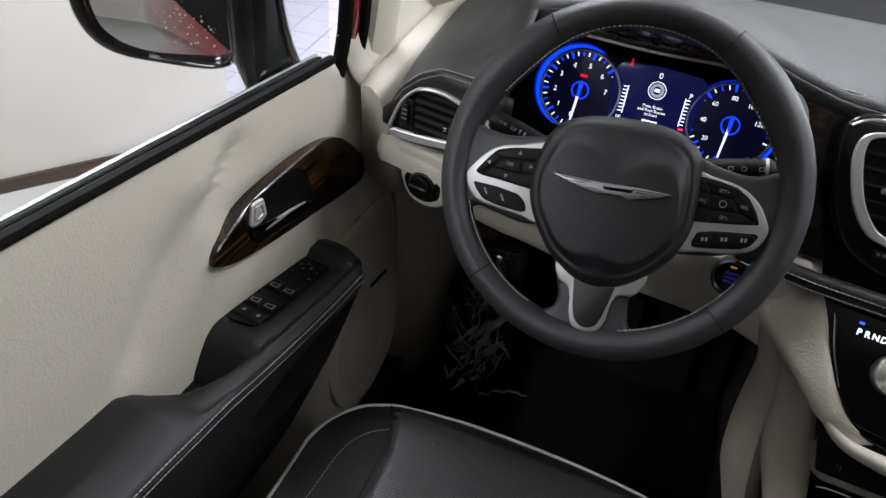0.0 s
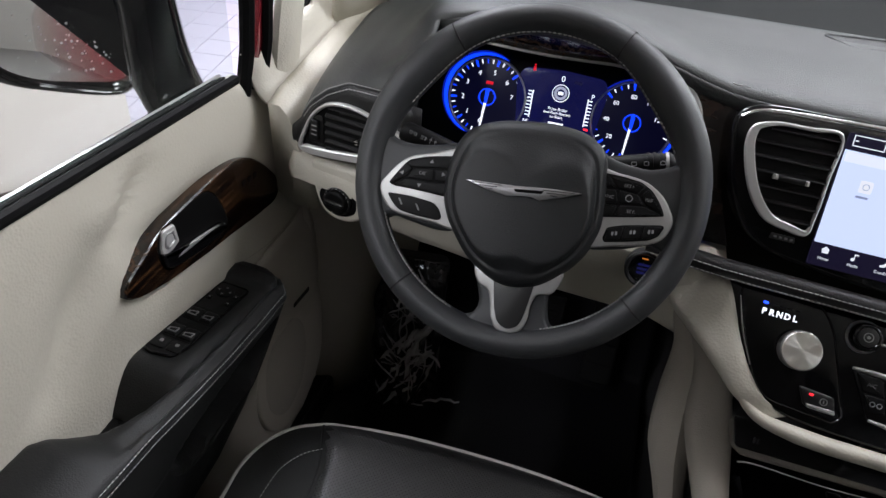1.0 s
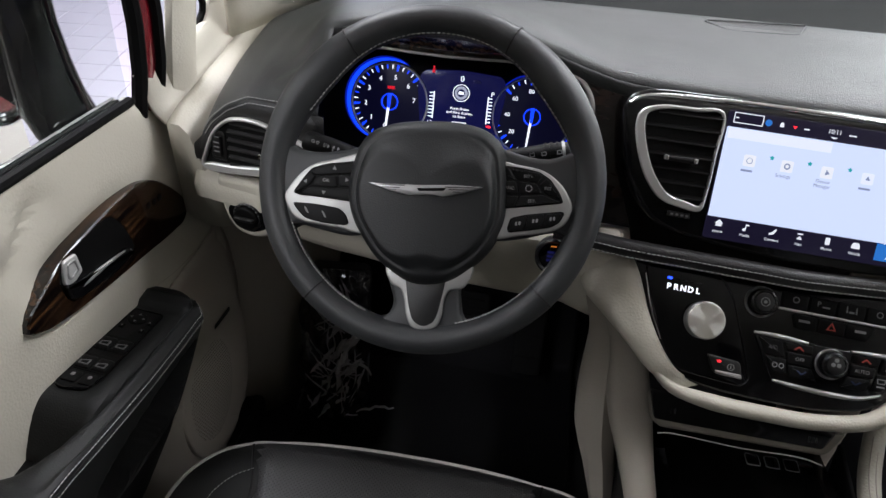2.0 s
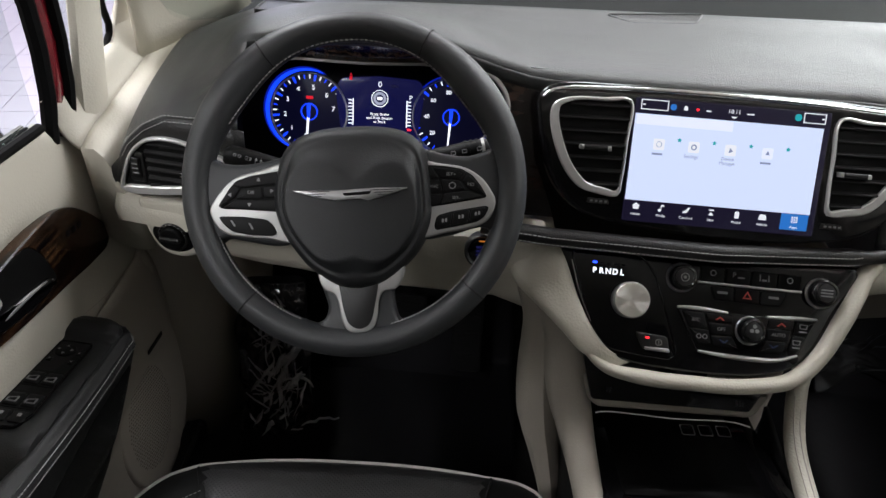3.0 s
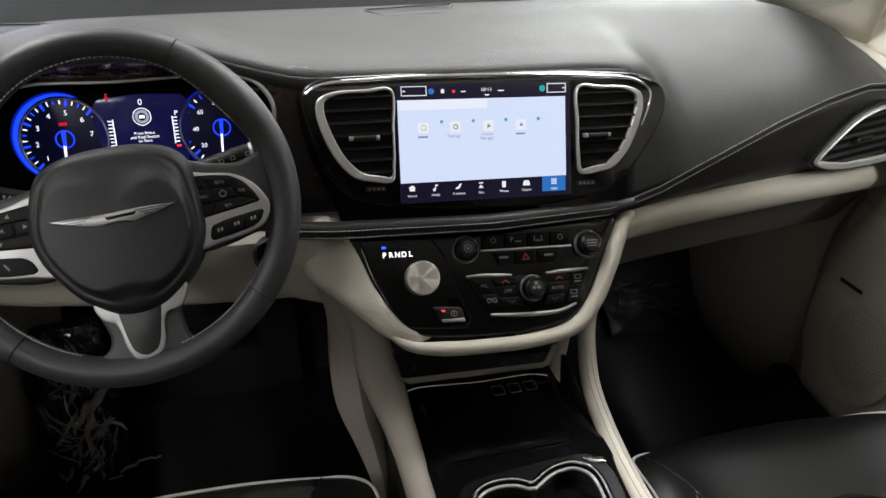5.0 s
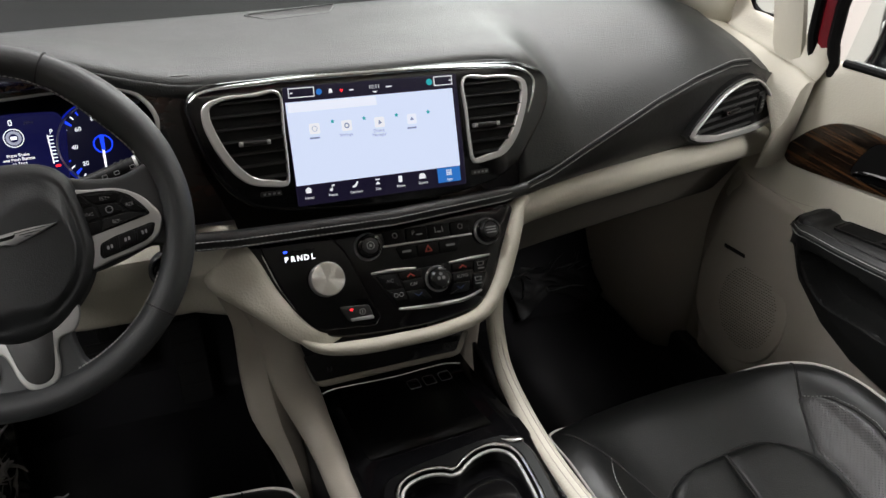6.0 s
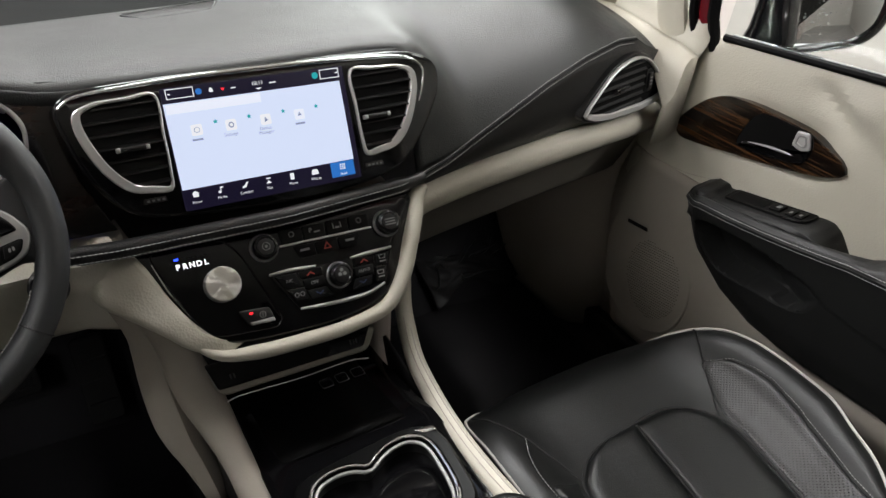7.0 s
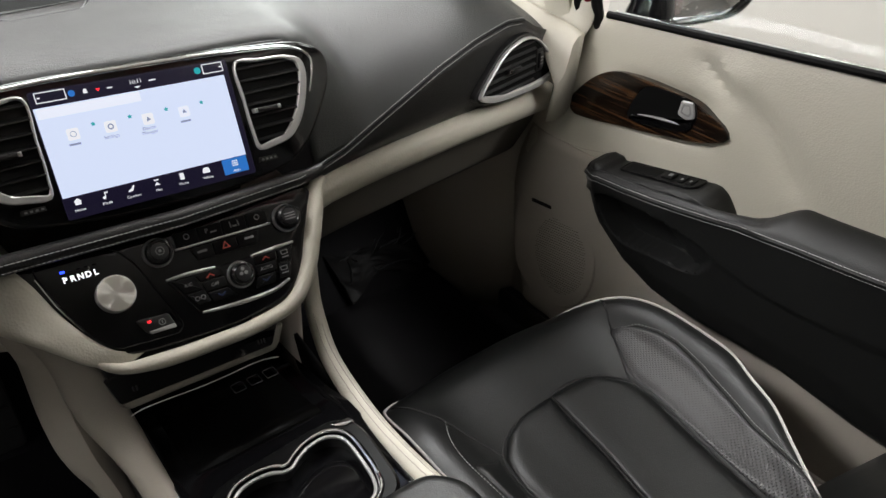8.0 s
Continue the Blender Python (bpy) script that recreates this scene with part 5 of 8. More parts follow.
    for q in np.linspace(0, 1, 14):
        z = 0.30 + 0.64 * q
        yb = by - 0.27 * q
        w = 0.235 * (1 - 0.22 * q ** 3)
        ring = []
        for a in np.linspace(0, 2 * math.pi, 36, endpoint=False):
            cxn, syn = math.cos(a), math.sin(a)
            d = 0.055 if syn < 0 else 0.055 + 0.035 * abs(cxn) ** 2
            ring.append((cx + w * (abs(cxn) ** 0.6) * (1 if cxn > 0 else -1), yb + d * (abs(syn) ** 0.7) * (1 if syn > 0 else -1) - 0.03, z))
        secs.append(ring)
    bk = pt("backrest", loft(secs, closed=True, caps=True), LEATHER, "black leather backrest")
    for sg in (-1, 1):
        pt("piping", tube([(cx + sg * 0.235 * (1 - 0.22 * q ** 3) * 0.985, by - 0.27 * q - 0.005, 0.33 + 0.6 * q) for q in np.linspace(0, 1, 20)], 0.0033, n=6), PIPING, "pale grey piping", under=bk)
    hr = rounded([(-0.12, 0.0), (0.12, 0.0), (0.105, 0.16), (-0.105, 0.16)], 0.05)
    pt("head_restraint", plate(axes((cx, by - 0.30, 0.97), (1, 0, 0), (0, -0.15, 1)), hr, -0.05, 0.045, 0.03), LEATHER, "black leather head restraint")
    for sg in (-1, 1):
        pt("post", tube([(cx + sg * 0.05, by - 0.30, 0.90), (cx + sg * 0.05, by - 0.31, 1.0)], 0.006), CHROME, "chrome head restraint post")
    pt("seat_base", block(cx - 0.20, cx + 0.20, fy - 0.50, fy - 0.05, 0.0, 0.20, 0.02), PLASTIC, "black plastic seat base")
    pt("side_valance", block(cx + (0.205 if cx > 0 else -0.245), cx + (0.245 if cx > 0 else -0.205), fy - 0.52, fy - 0.10, 0.08, 0.27, 0.015), BEIGE_DARK, "taupe side valance")
    return s


seat("bucket_seat", -0.432, 0.552, "black leather seat with perforated cushion and pale piping", False)
seat("bucket_seat", 0.413, 0.506, "black leather seat with sewn insert and pale piping", True)

# ---- steering wheel ----
WF = frame_at((-0.4105, 0.545, 0.7687), 35)
wheel = thing("steering_wheel", (-0.4105, 0.545, 0.7687), "black leather steering wheel with silver spoke trim", "steering wheel")
WP = lambda u, v, w: WF @ Vector((u, v, w))


RR, RT = 0.1580, 0.0148
RC = (0.0020, 0.0020)
GRIP = lambda deg: max(math.exp(-((deg - 146) / 21) ** 2), math.exp(-((deg - 41) / 20) ** 2))
turn_ = [3.0 * i for i in range(120)]
rim_path = [WP(RC[0] + (RR - 0.0038 * GRIP(d)) * math.cos(radians(d)), RC[1] + (RR - 0.0038 * GRIP(d)) * math.sin(radians(d)), 0) for d in turn_]
rim = part("rim", tube(rim_path, [RT + 0.0038 * GRIP(d) for d in turn_], closed=True, n=24, flat=1.12, up=tuple(WF.to_3x3() @ Vector((0, 0, 1)))), RIM, wheel, "black leather rim")
for deg in (127.3, 65.5, 231.0, 321.4):
    a = radians(deg)
    g_ = 0.0038 * GRIP(deg)
    ring = [WP(RC[0] + (RR - g_ + (RT + g_ + 0.0003) * math.cos(b)) * math.cos(a), RC[1] + (RR - g_ + (RT + g_ + 0.0003) * math.cos(b)) * math.sin(a), 1.12 * (RT + g_ + 0.0003) * math.sin(b)) for b in np.linspace(0, 2 * math.pi, 24, endpoint=False)]
    part("rim_seam", tube(ring, 0.0008, closed=True, n=5), SEAM, rim, "sewn seam across the rim")
for a0, a1 in ((22, 158), (203, 252), (288, 335)):
    ang = [radians(a0 + (a1 - a0) * i / 120) for i in range(121)]
    path = [WP(RC[0] + (RR - RT * 0.985 - 0.0076 * GRIP(math.degrees(a))) * math.cos(a), RC[1] + (RR - RT * 0.985 - 0.0076 * GRIP(math.degrees(a))) * math.sin(a), 0.0055 + 0.0012 * (i % 2)) for i, a in enumerate(ang)]
    part("stitching", dashes(path, 0.0040, 0.0014, 0.0009), STITCH, rim, "pale grey rim stitching", kind="stuff")
# dark spoke bodies
LS = [(-0.152, 0.026), (-0.136, 0.018), (-0.112, 0.016), (-0.085, 0.021), (-0.05, 0.030), (-0.05, -0.02), (-0.06, -0.060), (-0.105, -0.060), (-0.122, -0.058), (-0.140, -0.068), (-0.152, -0.03)]
part("spoke", plate(WF, curve(LS, 50, True), -0.018, 0.007, 0.006), RIM, wheel, "black spoke")
RS_ = [(0.150, 0.052), (0.133, 0.043), (0.115, 0.036), (0.09, 0.037), (0.05, 0.042), (0.05, -0.02), (0.07, -0.048), (0.10, -0.044), (0.135, -0.034), (0.152, -0.046), (0.154, -0.01)]
part("spoke", plate(WF, curve(RS_, 50, True), -0.018, 0.007, 0.006), RIM, wheel, "black spoke")
LW = [(-0.030, -0.080), (0.055, -0.07), (0.047, -0.100), (0.0495, -0.118), (0.054, -0.130), (0.072, -0.138), (0.05, -0.150), (0.015, -0.157), (-0.02, -0.154), (-0.040, -0.145), (-0.021, -0.135), (-0.017, -0.122), (-0.023, -0.105)]
part("spoke", plate(WF, curve(LW, 66, True), -0.018, 0.006, 0.005), RIM, wheel, "black lower spoke")
# silver trims round black button pads
lt = curve([(-0.055, 0.019), (-0.0934, 0.0098), (-0.1127, 0.003), (-0.1232, -0.0056), (-0.133, -0.0192), (-0.1384, -0.0312), (-0.1341, -0.042), (-0.1259, -0.0511), (-0.1167, -0.055), (-0.102, -0.0562), (-0.079, -0.057), (-0.05, -0.057)], 70, True)
left_trim = part("spoke_trim", plate(WF, lt, 0.0, 0.012, 0.0022), SATIN, wheel, "satin silver spoke trim")
rt_ = curve([(0.06, 0.0265), (0.0891, 0.0262), (0.1083, 0.0245), (0.1196, 0.0204), (0.1315, 0.0121), (0.1381, 0.0037), (0.1437, -0.0064), (0.1425, -0.0174), (0.1369, -0.0274), (0.1243, -0.0345), (0.0981, -0.0413), (0.066, -0.046)], 70, True)
right_trim = part("spoke_trim", plate(WF, rt_, 0.0, 0.012, 0.0022), SATIN, wheel, "satin silver spoke trim")


def keys(outline, parent, lab, high=0.0138, r=0.0018):
    return part("button", plate(WF, rounded(outline, r), 0.006, high, 0.0009), SWITCH, parent, lab)


part("pad_base", plate(WF, rounded([(-0.058, 0.0138), (-0.0982, 0.0050), (-0.1136, -0.0011), (-0.1195, -0.0091), (-0.1266, -0.0213), (-0.1299, -0.0274), (-0.1227, -0.0293), (-0.1054, -0.0290), (-0.0823, -0.0294), (-0.058, -0.0298)], 0.003), 0.006, 0.0128, 0.0005), DARK, left_trim, "dark gaps between the buttons")
keys([(-0.1292, -0.0368), (-0.1044, -0.0358), (-0.0812, -0.0373), (-0.0737, -0.0427), (-0.0698, -0.0506), (-0.0734, -0.0535), (-0.0964, -0.0537), (-0.114, -0.0515), (-0.123, -0.0445)], left_trim, "black phone button pad", r=0.004)
for o, lab in (([(-0.1116, -0.0184), (-0.1066, -0.0092), (-0.0875, -0.0055), (-0.0855, -0.0162), (-0.0893, -0.0178)], "black OK button"), ([(-0.1165, -0.0047), (-0.1083, -0.0084), (-0.1134, -0.018), (-0.1270, -0.0280), (-0.1280, -0.0260)], "black direction button"),
               ([(-0.060, 0.0118), (-0.0977, 0.0036), (-0.1115, -0.0018), (-0.115, -0.0055), (-0.1073, -0.0077), (-0.0871, -0.0041), (-0.060, -0.0005)], "black direction button"), ([(-0.0852, -0.0050), (-0.060, -0.0020), (-0.060, -0.0130), (-0.0837, -0.0163)], "black direction button"),
               ([(-0.1250, -0.0283), (-0.1126, -0.0196), (-0.0891, -0.0189), (-0.060, -0.0145), (-0.060, -0.0287), (-0.0822, -0.0285), (-0.1052, -0.0281)], "black direction button")):
    keys(o, left_trim, lab)
part("pad_base", plate(WF, rounded([(0.060, 0.0243), (0.0921, 0.0240), (0.1086, 0.0222), (0.1202, 0.0161), (0.1297, 0.0053), (0.1354, -0.0048), (0.1155, -0.0095), (0.060, -0.0215)], 0.003), 0.006, 0.0128, 0.0005), DARK, right_trim, "dark gaps between the buttons")
for o in ([(0.0810, 0.0218), (0.1088, 0.0209), (0.1124, 0.0180), (0.1079, 0.0112), (0.0882, 0.012)], [(0.1163, 0.0170), (0.1290, 0.0051), (0.1335, -0.0034), (0.1161, 0.0024), (0.1102, 0.0099)], [(0.062, 0.0072), (0.0874, 0.0103), (0.0911, -0.0012), (0.062, -0.0055)], [(0.062, 0.0090), (0.0868, 0.0120), (0.0790, 0.0222), (0.062, 0.0226)],
          [(0.0901, 0.0106), (0.1075, 0.0101), (0.1140, 0.0016), (0.0928, -0.0016)], [(0.0935, -0.0031), (0.1153, 0.0002), (0.1325, -0.0046), (0.1154, -0.0088), (0.0906, -0.0142)], [(0.062, -0.0070), (0.0914, -0.0034), (0.0885, -0.0145), (0.062, -0.0200)]):
    keys(o, right_trim, "black cruise button")
part("pad_base", plate(WF, rounded([(0.0868, -0.0253), (0.1007, -0.0202), (0.1191, -0.0162), (0.1343, -0.0130), (0.1377, -0.0145), (0.1337, -0.0243), (0.1263, -0.0296), (0.1081, -0.0347), (0.087, -0.0397), (0.0846, -0.0359)], 0.003), 0.006, 0.0128, 0.0005), DARK, right_trim, "dark gaps between the buttons")
for o in ([(0.0879, -0.0262), (0.1019, -0.0211), (0.1004, -0.0344), (0.0872, -0.0380)], [(0.1034, -0.0204), (0.1187, -0.0173), (0.1172, -0.0300), (0.1020, -0.0337)], [(0.1203, -0.0171), (0.1356, -0.0146), (0.1324, -0.0232), (0.1261, -0.0278), (0.1187, -0.0293)]):
    keys(o, right_trim, "black radar cruise button", r=0.0025)
writing("button_mark", "OK", 0.0050, WF, -0.0975, -0.0118, 0.0140, GREY_MARK, left_trim)
for words, u, v in (("SET+", 0.0985, 0.0160), ("RES", 0.1185, 0.0068), ("CANC", 0.0805, 0.0032), ("SET-", 0.105, -0.0070)):
    writing("button_mark", words, 0.0044, WF, u, v, 0.0140, GREY_MARK, right_trim)
part("cruise_mark", band(WF, circle(0.1005, 0.0050, 0.0034, 18), circle(0.1005, 0.0050, 0.0026, 18), 0.0132, 0.0142, 0.0001), GREY_MARK, right_trim)
for u, v, a in ((-0.0905, 0.0010, 90), (-0.0985, -0.0235, 270), (-0.1180, -0.0150, 180), (-0.0770, -0.0090, 0)):
    part("arrow_mark", plate(WF, circle(u, v, 0.0024, 3, a, a + 360), 0.0132, 0.0142, 0.0001, steps=1), GREY_MARK, left_trim)
for u, v in ((-0.1135, -0.0430), (-0.0955, -0.0450)):
    part("phone_mark", plate(WF, rounded([(u - 0.003, v + 0.003), (u - 0.001, v + 0.003), (u + 0.003, v - 0.003), (u + 0.001, v - 0.003)], 0.001), 0.0130, 0.0142, 0.0001, steps=1), DIM_MARK, left_trim)
for u, v in ((0.0945, -0.0300), (0.1105, -0.0255), (0.1265, -0.0215)):
    part("car_mark", join(plate(WF, box2(u - 0.0026, v - 0.0018, u - 0.0006, v + 0.0018, 0.0008), 0.0132, 0.0142, 0.0001, steps=1), plate(WF, box2(u + 0.0006, v - 0.0010, u + 0.0026, v + 0.0026, 0.0008), 0.0132, 0.0142, 0.0001, steps=1)), GREY_MARK, right_trim)
# lower silver trim round a dark insert
lo_o = curve([(-0.0270, -0.0869), (-0.0205, -0.1040), (-0.0106, -0.1083), (-0.0060, -0.1175), (-0.0016, -0.1337), (0.0054, -0.1438), (0.0179, -0.1450), (0.0285, -0.1405), (0.0327, -0.1298), (0.0336, -0.1119), (0.0375, -0.1030), (0.0508, -0.0984), (0.0566, -0.0755), (0.0144, -0.0768)], 80, True)
low_trim = part("spoke_trim", plate(WF, lo_o, 0.0, 0.012, 0.002), SATIN, wheel, "satin silver lower spoke trim")
part("spoke_insert", plate(WF, rounded([(-0.0075, -0.0930), (-0.0007, -0.1223), (0.0044, -0.1355), (0.0107, -0.1402), (0.0175, -0.1410), (0.0254, -0.1369), (0.0287, -0.1281), (0.0312, -0.1094), (0.0335, -0.0877)], 0.004), 0.006, 0.0130, 0.001), PLASTIC, low_trim, "dark grey insert")
# hub cover with a raised inner field
hub_o = curve([(-0.0693, 0.0162), (-0.0722, -0.001), (-0.0724, -0.0175), (-0.0699, -0.0312), (-0.0632, -0.047), (-0.0514, -0.0633), (-0.0363, -0.0797), (-0.0200, -0.0905), (-0.0046, -0.0976), (0.0095, -0.0992), (0.0221, -0.0972), (0.0360, -0.0917), (0.0513, -0.0794), (0.0656, -0.0631), (0.0747, -0.0455), (0.0794, -0.0274), (0.0785, -0.0041), (0.0748, 0.0199), (0.0686, 0.0400), (0.0540, 0.0520), (0.0303, 0.0572), (-0.0026, 0.0562), (-0.0354, 0.0502), (-0.0566, 0.0399), (-0.0657, 0.0278)], 110, True)
hub_o = [(0.004 + (u - 0.004) * 1.035, -0.02 + (v + 0.02) * 1.035) for u, v in hub_o]
HC = Vector((0.004, -0.018))


def hub_rings():
    """One soft skin: a domed cushion with a rolled edge; a raised field creases it at the sides and at the foot of the V, and melts into it at the top."""
    rings = []
    for k in range(50):
        q = 1 - (1 - k / 49) ** 1.7 if k < 49 else 1.0
        ring = []
        for u, v in ccw(hub_o):
            d = Vector((u, v)) - HC
            a = math.degrees(math.atan2(d.y, d.x)) % 360
            top = math.exp(-((a - 90) / 44) ** 2)
            foot = math.exp(-((a - 276) / 20) ** 2)
            edge = 0.875 - 0.05 * foot - 0.05 * top
            soft = 0.065 + 0.54 * top + 0.16 * foot
            e_ = min(1, max(0, (edge - q) / soft))
            roll_ = 0.0165 * (1 - math.sqrt(max(0, 1 - max(0, (q - 0.80) / 0.20) ** 2.2)))
            h = 0.0228 + 0.0035 * (1 - q * q) + 0.0062 * e_ * e_ * (3 - 2 * e_) - roll_
            h -= 0.0026 * (1 - top) ** 2 * (1 - foot) * math.exp(-((q - edge) / 0.028) ** 2)
            ring.append(WP(HC.x + d.x * q, HC.y + d.y * q, h))
        rings.append(ring)
    rings.append([WP(u, v, -0.02) for u, v in ccw(hub_o)])
    return rings


hub = part("hub_cover", loft(hub_rings(), closed=True), HUB, wheel, "black soft airbag cover with creased sides", sharp=60)
# winged badge, plain
wing = [(-0.0507, -0.0096), (-0.0300, -0.0082), (-0.0110, -0.0068), (-0.0054, -0.0064), (0.0265, -0.0026), (0.0344, -0.0019), (0.0577, -0.0009), (0.0405, -0.0084), (0.0209, -0.0151), (0.0133, -0.0135), (-0.0005, -0.0153), (-0.0098, -0.0169), (-0.0291, -0.0150)]
badge = part("badge", plate(WF, wing, 0.030, 0.0352, 0.0008, steps=2), DULL_CHROME, hub, "chrome winged badge")
part("badge_centre", plate(WF, rounded([(-0.0040, -0.0092), (0.0240, -0.0056), (0.0220, -0.0088), (-0.0015, -0.0118)], 0.001), 0.034, 0.0358, 0.0004), PIANO, badge, "dark badge centre")
for sg in (-1, 1):
    for k in range(3):
        row_ = [(0.019 + 0.004 * k, -0.0022 - 0.0022 * k), (0.048 - 0.007 * k, -0.0020 - 0.0024 * k), (0.048 - 0.007 * k, -0.0026 - 0.0024 * k), (0.019 + 0.004 * k, -0.0030 - 0.0022 * k)]
        part("badge_line", plate(WF, [(0.0035 + sg * a_, b_ - 0.0040 + 0.084 * sg * a_) for a_, b_ in row_], 0.0345, 0.0355, 0.0001, steps=1), SEAM, badge)
writing("airbag_mark", "AIRBAG", 0.006, WF, 0.018, -0.0630, 0.0305, PLASTIC, hub, label="embossed word on the cover")
part("column", tube([WP(0, -0.005, -0.015), WP(0, -0.01, -0.09), WP(0, -0.02, -0.20)], [0.055, 0.06, 0.06], n=20), PLASTIC, wheel, "black steering column shroud")

# ---- stalks ----
def stalk(name, a, b, label, mat=SWITCH):
    st = thing(name, a, label, "control stalk", "column stalks")
    body = part("lever", tube([Vector(a) + (Vector(b) - Vector(a)) * q for q in (0, 0.35, 0.7, 0.95, 1.0)], [0.010, 0.011, 0.0125, 0.0125, 0.009], n=14), mat, st, "black lever")
    return st, body


sl, lever = stalk("turn_signal_stalk", WP(-0.05, 0.012, -0.075), WP(-0.152, 0.034, -0.075), "black turn signal stalk with printed symbols")
lf = frame_at(WP(-0.118, 0.028, -0.0618), 35, -13)
for u in (-0.021, -0.0155):
    part("symbol", band(lf, circle(u, 0.0, 0.0018, 12), circle(u, 0.0, 0.0012, 12), 0, 0.0008, 0.0001), GREY_MARK, lever)
part("symbol", plate(lf, circle(-0.004, 0.0, 0.0021, 14, -90, 90), 0, 0.0008, 0.0001, steps=1), GREY_MARK, lever)
for k in (-1, 0, 1):
    part("symbol", plate(lf, box2(-0.0090, k * 0.0016 - 0.0003, -0.0055, k * 0.0016 + 0.0003, 0.0001), 0, 0.0008, 0.0001, steps=1), GREY_MARK, lever)
for u in (0.003, 0.0085):
    part("symbol", plate(lf, [(u - 0.0018, 0.0004), (u + 0.0018, 0.0004), (u, 0.0032)], 0, 0.0008, 0.0001, steps=1), GREY_MARK, lever)
    part("symbol", plate(lf, box2(u - 0.0003, -0.0030, u + 0.0003, 0.0006, 0.0001), 0, 0.0008, 0.0001, steps=1), GREY_MARK, lever)
sr, lever = stalk("wiper_stalk", WP(0.05, 0.032, -0.060), WP(0.140, 0.052, -0.055), "black wiper stalk with ribbed chrome end")
for k in range(4):
    q = WP(0.112 + 0.006 * k, 0.0458 + 0.0013 * k, -0.0565)
    part("ridge", tube([q, q + (WF.to_3x3() @ Vector((0.003, 0.0006, 0)))], 0.0137, n=14), SATIN if k == 3 else SWITCH, lever, "ribbed twist end")
wm_ = frame_at(WP(0.117, 0.0475, -0.0420), 35, 13)
for u in (-0.018, -0.006, 0.010):
    part("symbol", band(wm_, box2(u - 0.0026, -0.0021, u + 0.0026, 0.0021, 0.001), box2(u - 0.0019, -0.0014, u + 0.0019, 0.0014, 0.0005), 0, 0.0010, 0.0001), GREY_MARK, lever)

# ---- centre screen with its vents ----
SF = frame_at((0, 0.6628, 0.7455), 26, -2.2)
unit = thing("infotainment_unit", (0, 0.68, 0.66), "piano black screen surround with chrome brow and two vents", "infotainment", kind="")
bez = curve([(-0.221, 0.066), (-0.205, 0.079), (-0.13, 0.085), (0.0, 0.0865), (0.138, 0.085), (0.212, 0.078), (0.240, 0.060), (0.240, 0.030), (0.214, -0.016), (0.172, -0.060), (0.103, -0.0775), (0.0, -0.081), (-0.10, -0.075), (-0.166, -0.060), (-0.199, -0.021), (-0.219, 0.040)], 120, True)
part("surround", plate(SF, bez, -0.045, 0.001, 0.005), PIANO, unit, "piano black surround")
brow = curve([(-0.216, 0.064), (-0.204, 0.073), (-0.13, 0.0795), (-0.003, 0.0815), (0.139, 0.0785), (0.200, 0.072), (0.219, 0.058), (0.217, 0.040), (0.207, 0.015)], 70)
part("chrome_brow", tube([SF @ Vector((u, v, 0.0015)) for u, v in brow], [0.0010 + 0.0021 * math.sin(math.pi * min(1, max(0.04, i / 69))) ** 0.6 for i in range(70)], n=10), CHROME, unit, "chrome brow over the screen")


def centre_vent(outline, tab, name):
    v_ = thing(name, SF @ Vector((*tab, 0)), "black air vent with slats in a satin silver frame", "air vent", "dashboard vents")
    o = curve(outline, 60, True) if len(outline) > 6 else rounded(outline, 0.006)
    part("backing", plate(SF, inset(ccw(o), 0.002), -0.012, 0.0022, 0.0003, steps=1), DARK, v_, "dark duct")
    o = ccw(o)
    sg_ = 1 if tab[0] > 0 else -1
    unit_in = [((b[0] - a[0]) / 0.001, (b[1] - a[1]) / 0.001) for a, b in zip(o, inset(o, 0.001))]
    wide = [0.0026 + 0.0066 * max(0.0, -sg_ * n_[0]) + 0.0048 * max(0.0, n_[1]) + 0.0010 * max(0.0, -n_[1]) for n_ in unit_in]
    part("frame", band(SF, o, [(p_[0] + n_[0] * w_, p_[1] + n_[1] * w_) for p_, n_, w_ in zip(o, unit_in, wide)], 0.0, 0.0075, 0.0013), SILVER, v_, "satin silver vent frame")
    inner = [(p_[0] + n_[0] * (w_ - 0.0003), p_[1] + n_[1] * (w_ - 0.0003)) for p_, n_, w_ in zip(o, unit_in, wide)]
    v0, v1 = min(q[1] for q in inner), max(q[1] for q in inner)
    n = 7
    for k in range(n):
        vv = v0 + (v1 - v0) * (k + 0.6) / n
        us = []
        for i in range(len(inner)):
            a, b = inner[i - 1], inner[i]
            if (a[1] - vv) * (b[1] - vv) < 0:
                us.append(a[0] + (b[0] - a[0]) * (vv - a[1]) / (b[1] - a[1]))
        if len(us) > 1:
            u0, u1 = min(us), max(us)
            sl_ = frame_at(SF @ Vector(((u0 + u1) / 2, vv, 0.0020)), 26 + 58, -2.2)
            h = (u1 - u0) / 2
            part("slat", plate(sl_, box2(-h, -0.0052, h, 0.0052, 0.0006), -0.0009, 0.0009, 0.0005, steps=1), PLASTIC, v_, "black slat")
    u, v = tab
    part("tab", plate(SF, rounded([(u - 0.016, v - 0.003), (u + 0.016, v - 0.003), (u + 0.016, v + 0.003), (u - 0.016, v + 0.003)], 0.0025), 0.003, 0.0125, 0.002), PLASTIC, v_, "black adjusting tab")
    for sg in (-1, 1):
        part("tab_end", plate(SF, box2(u + sg * 0.0155 - 0.0022, v - 0.0028, u + sg * 0.0155 + 0.0022, v + 0.0028, 0.001), 0.003, 0.0130, 0.001), SATIN, v_, "satin tab end")
    return v_


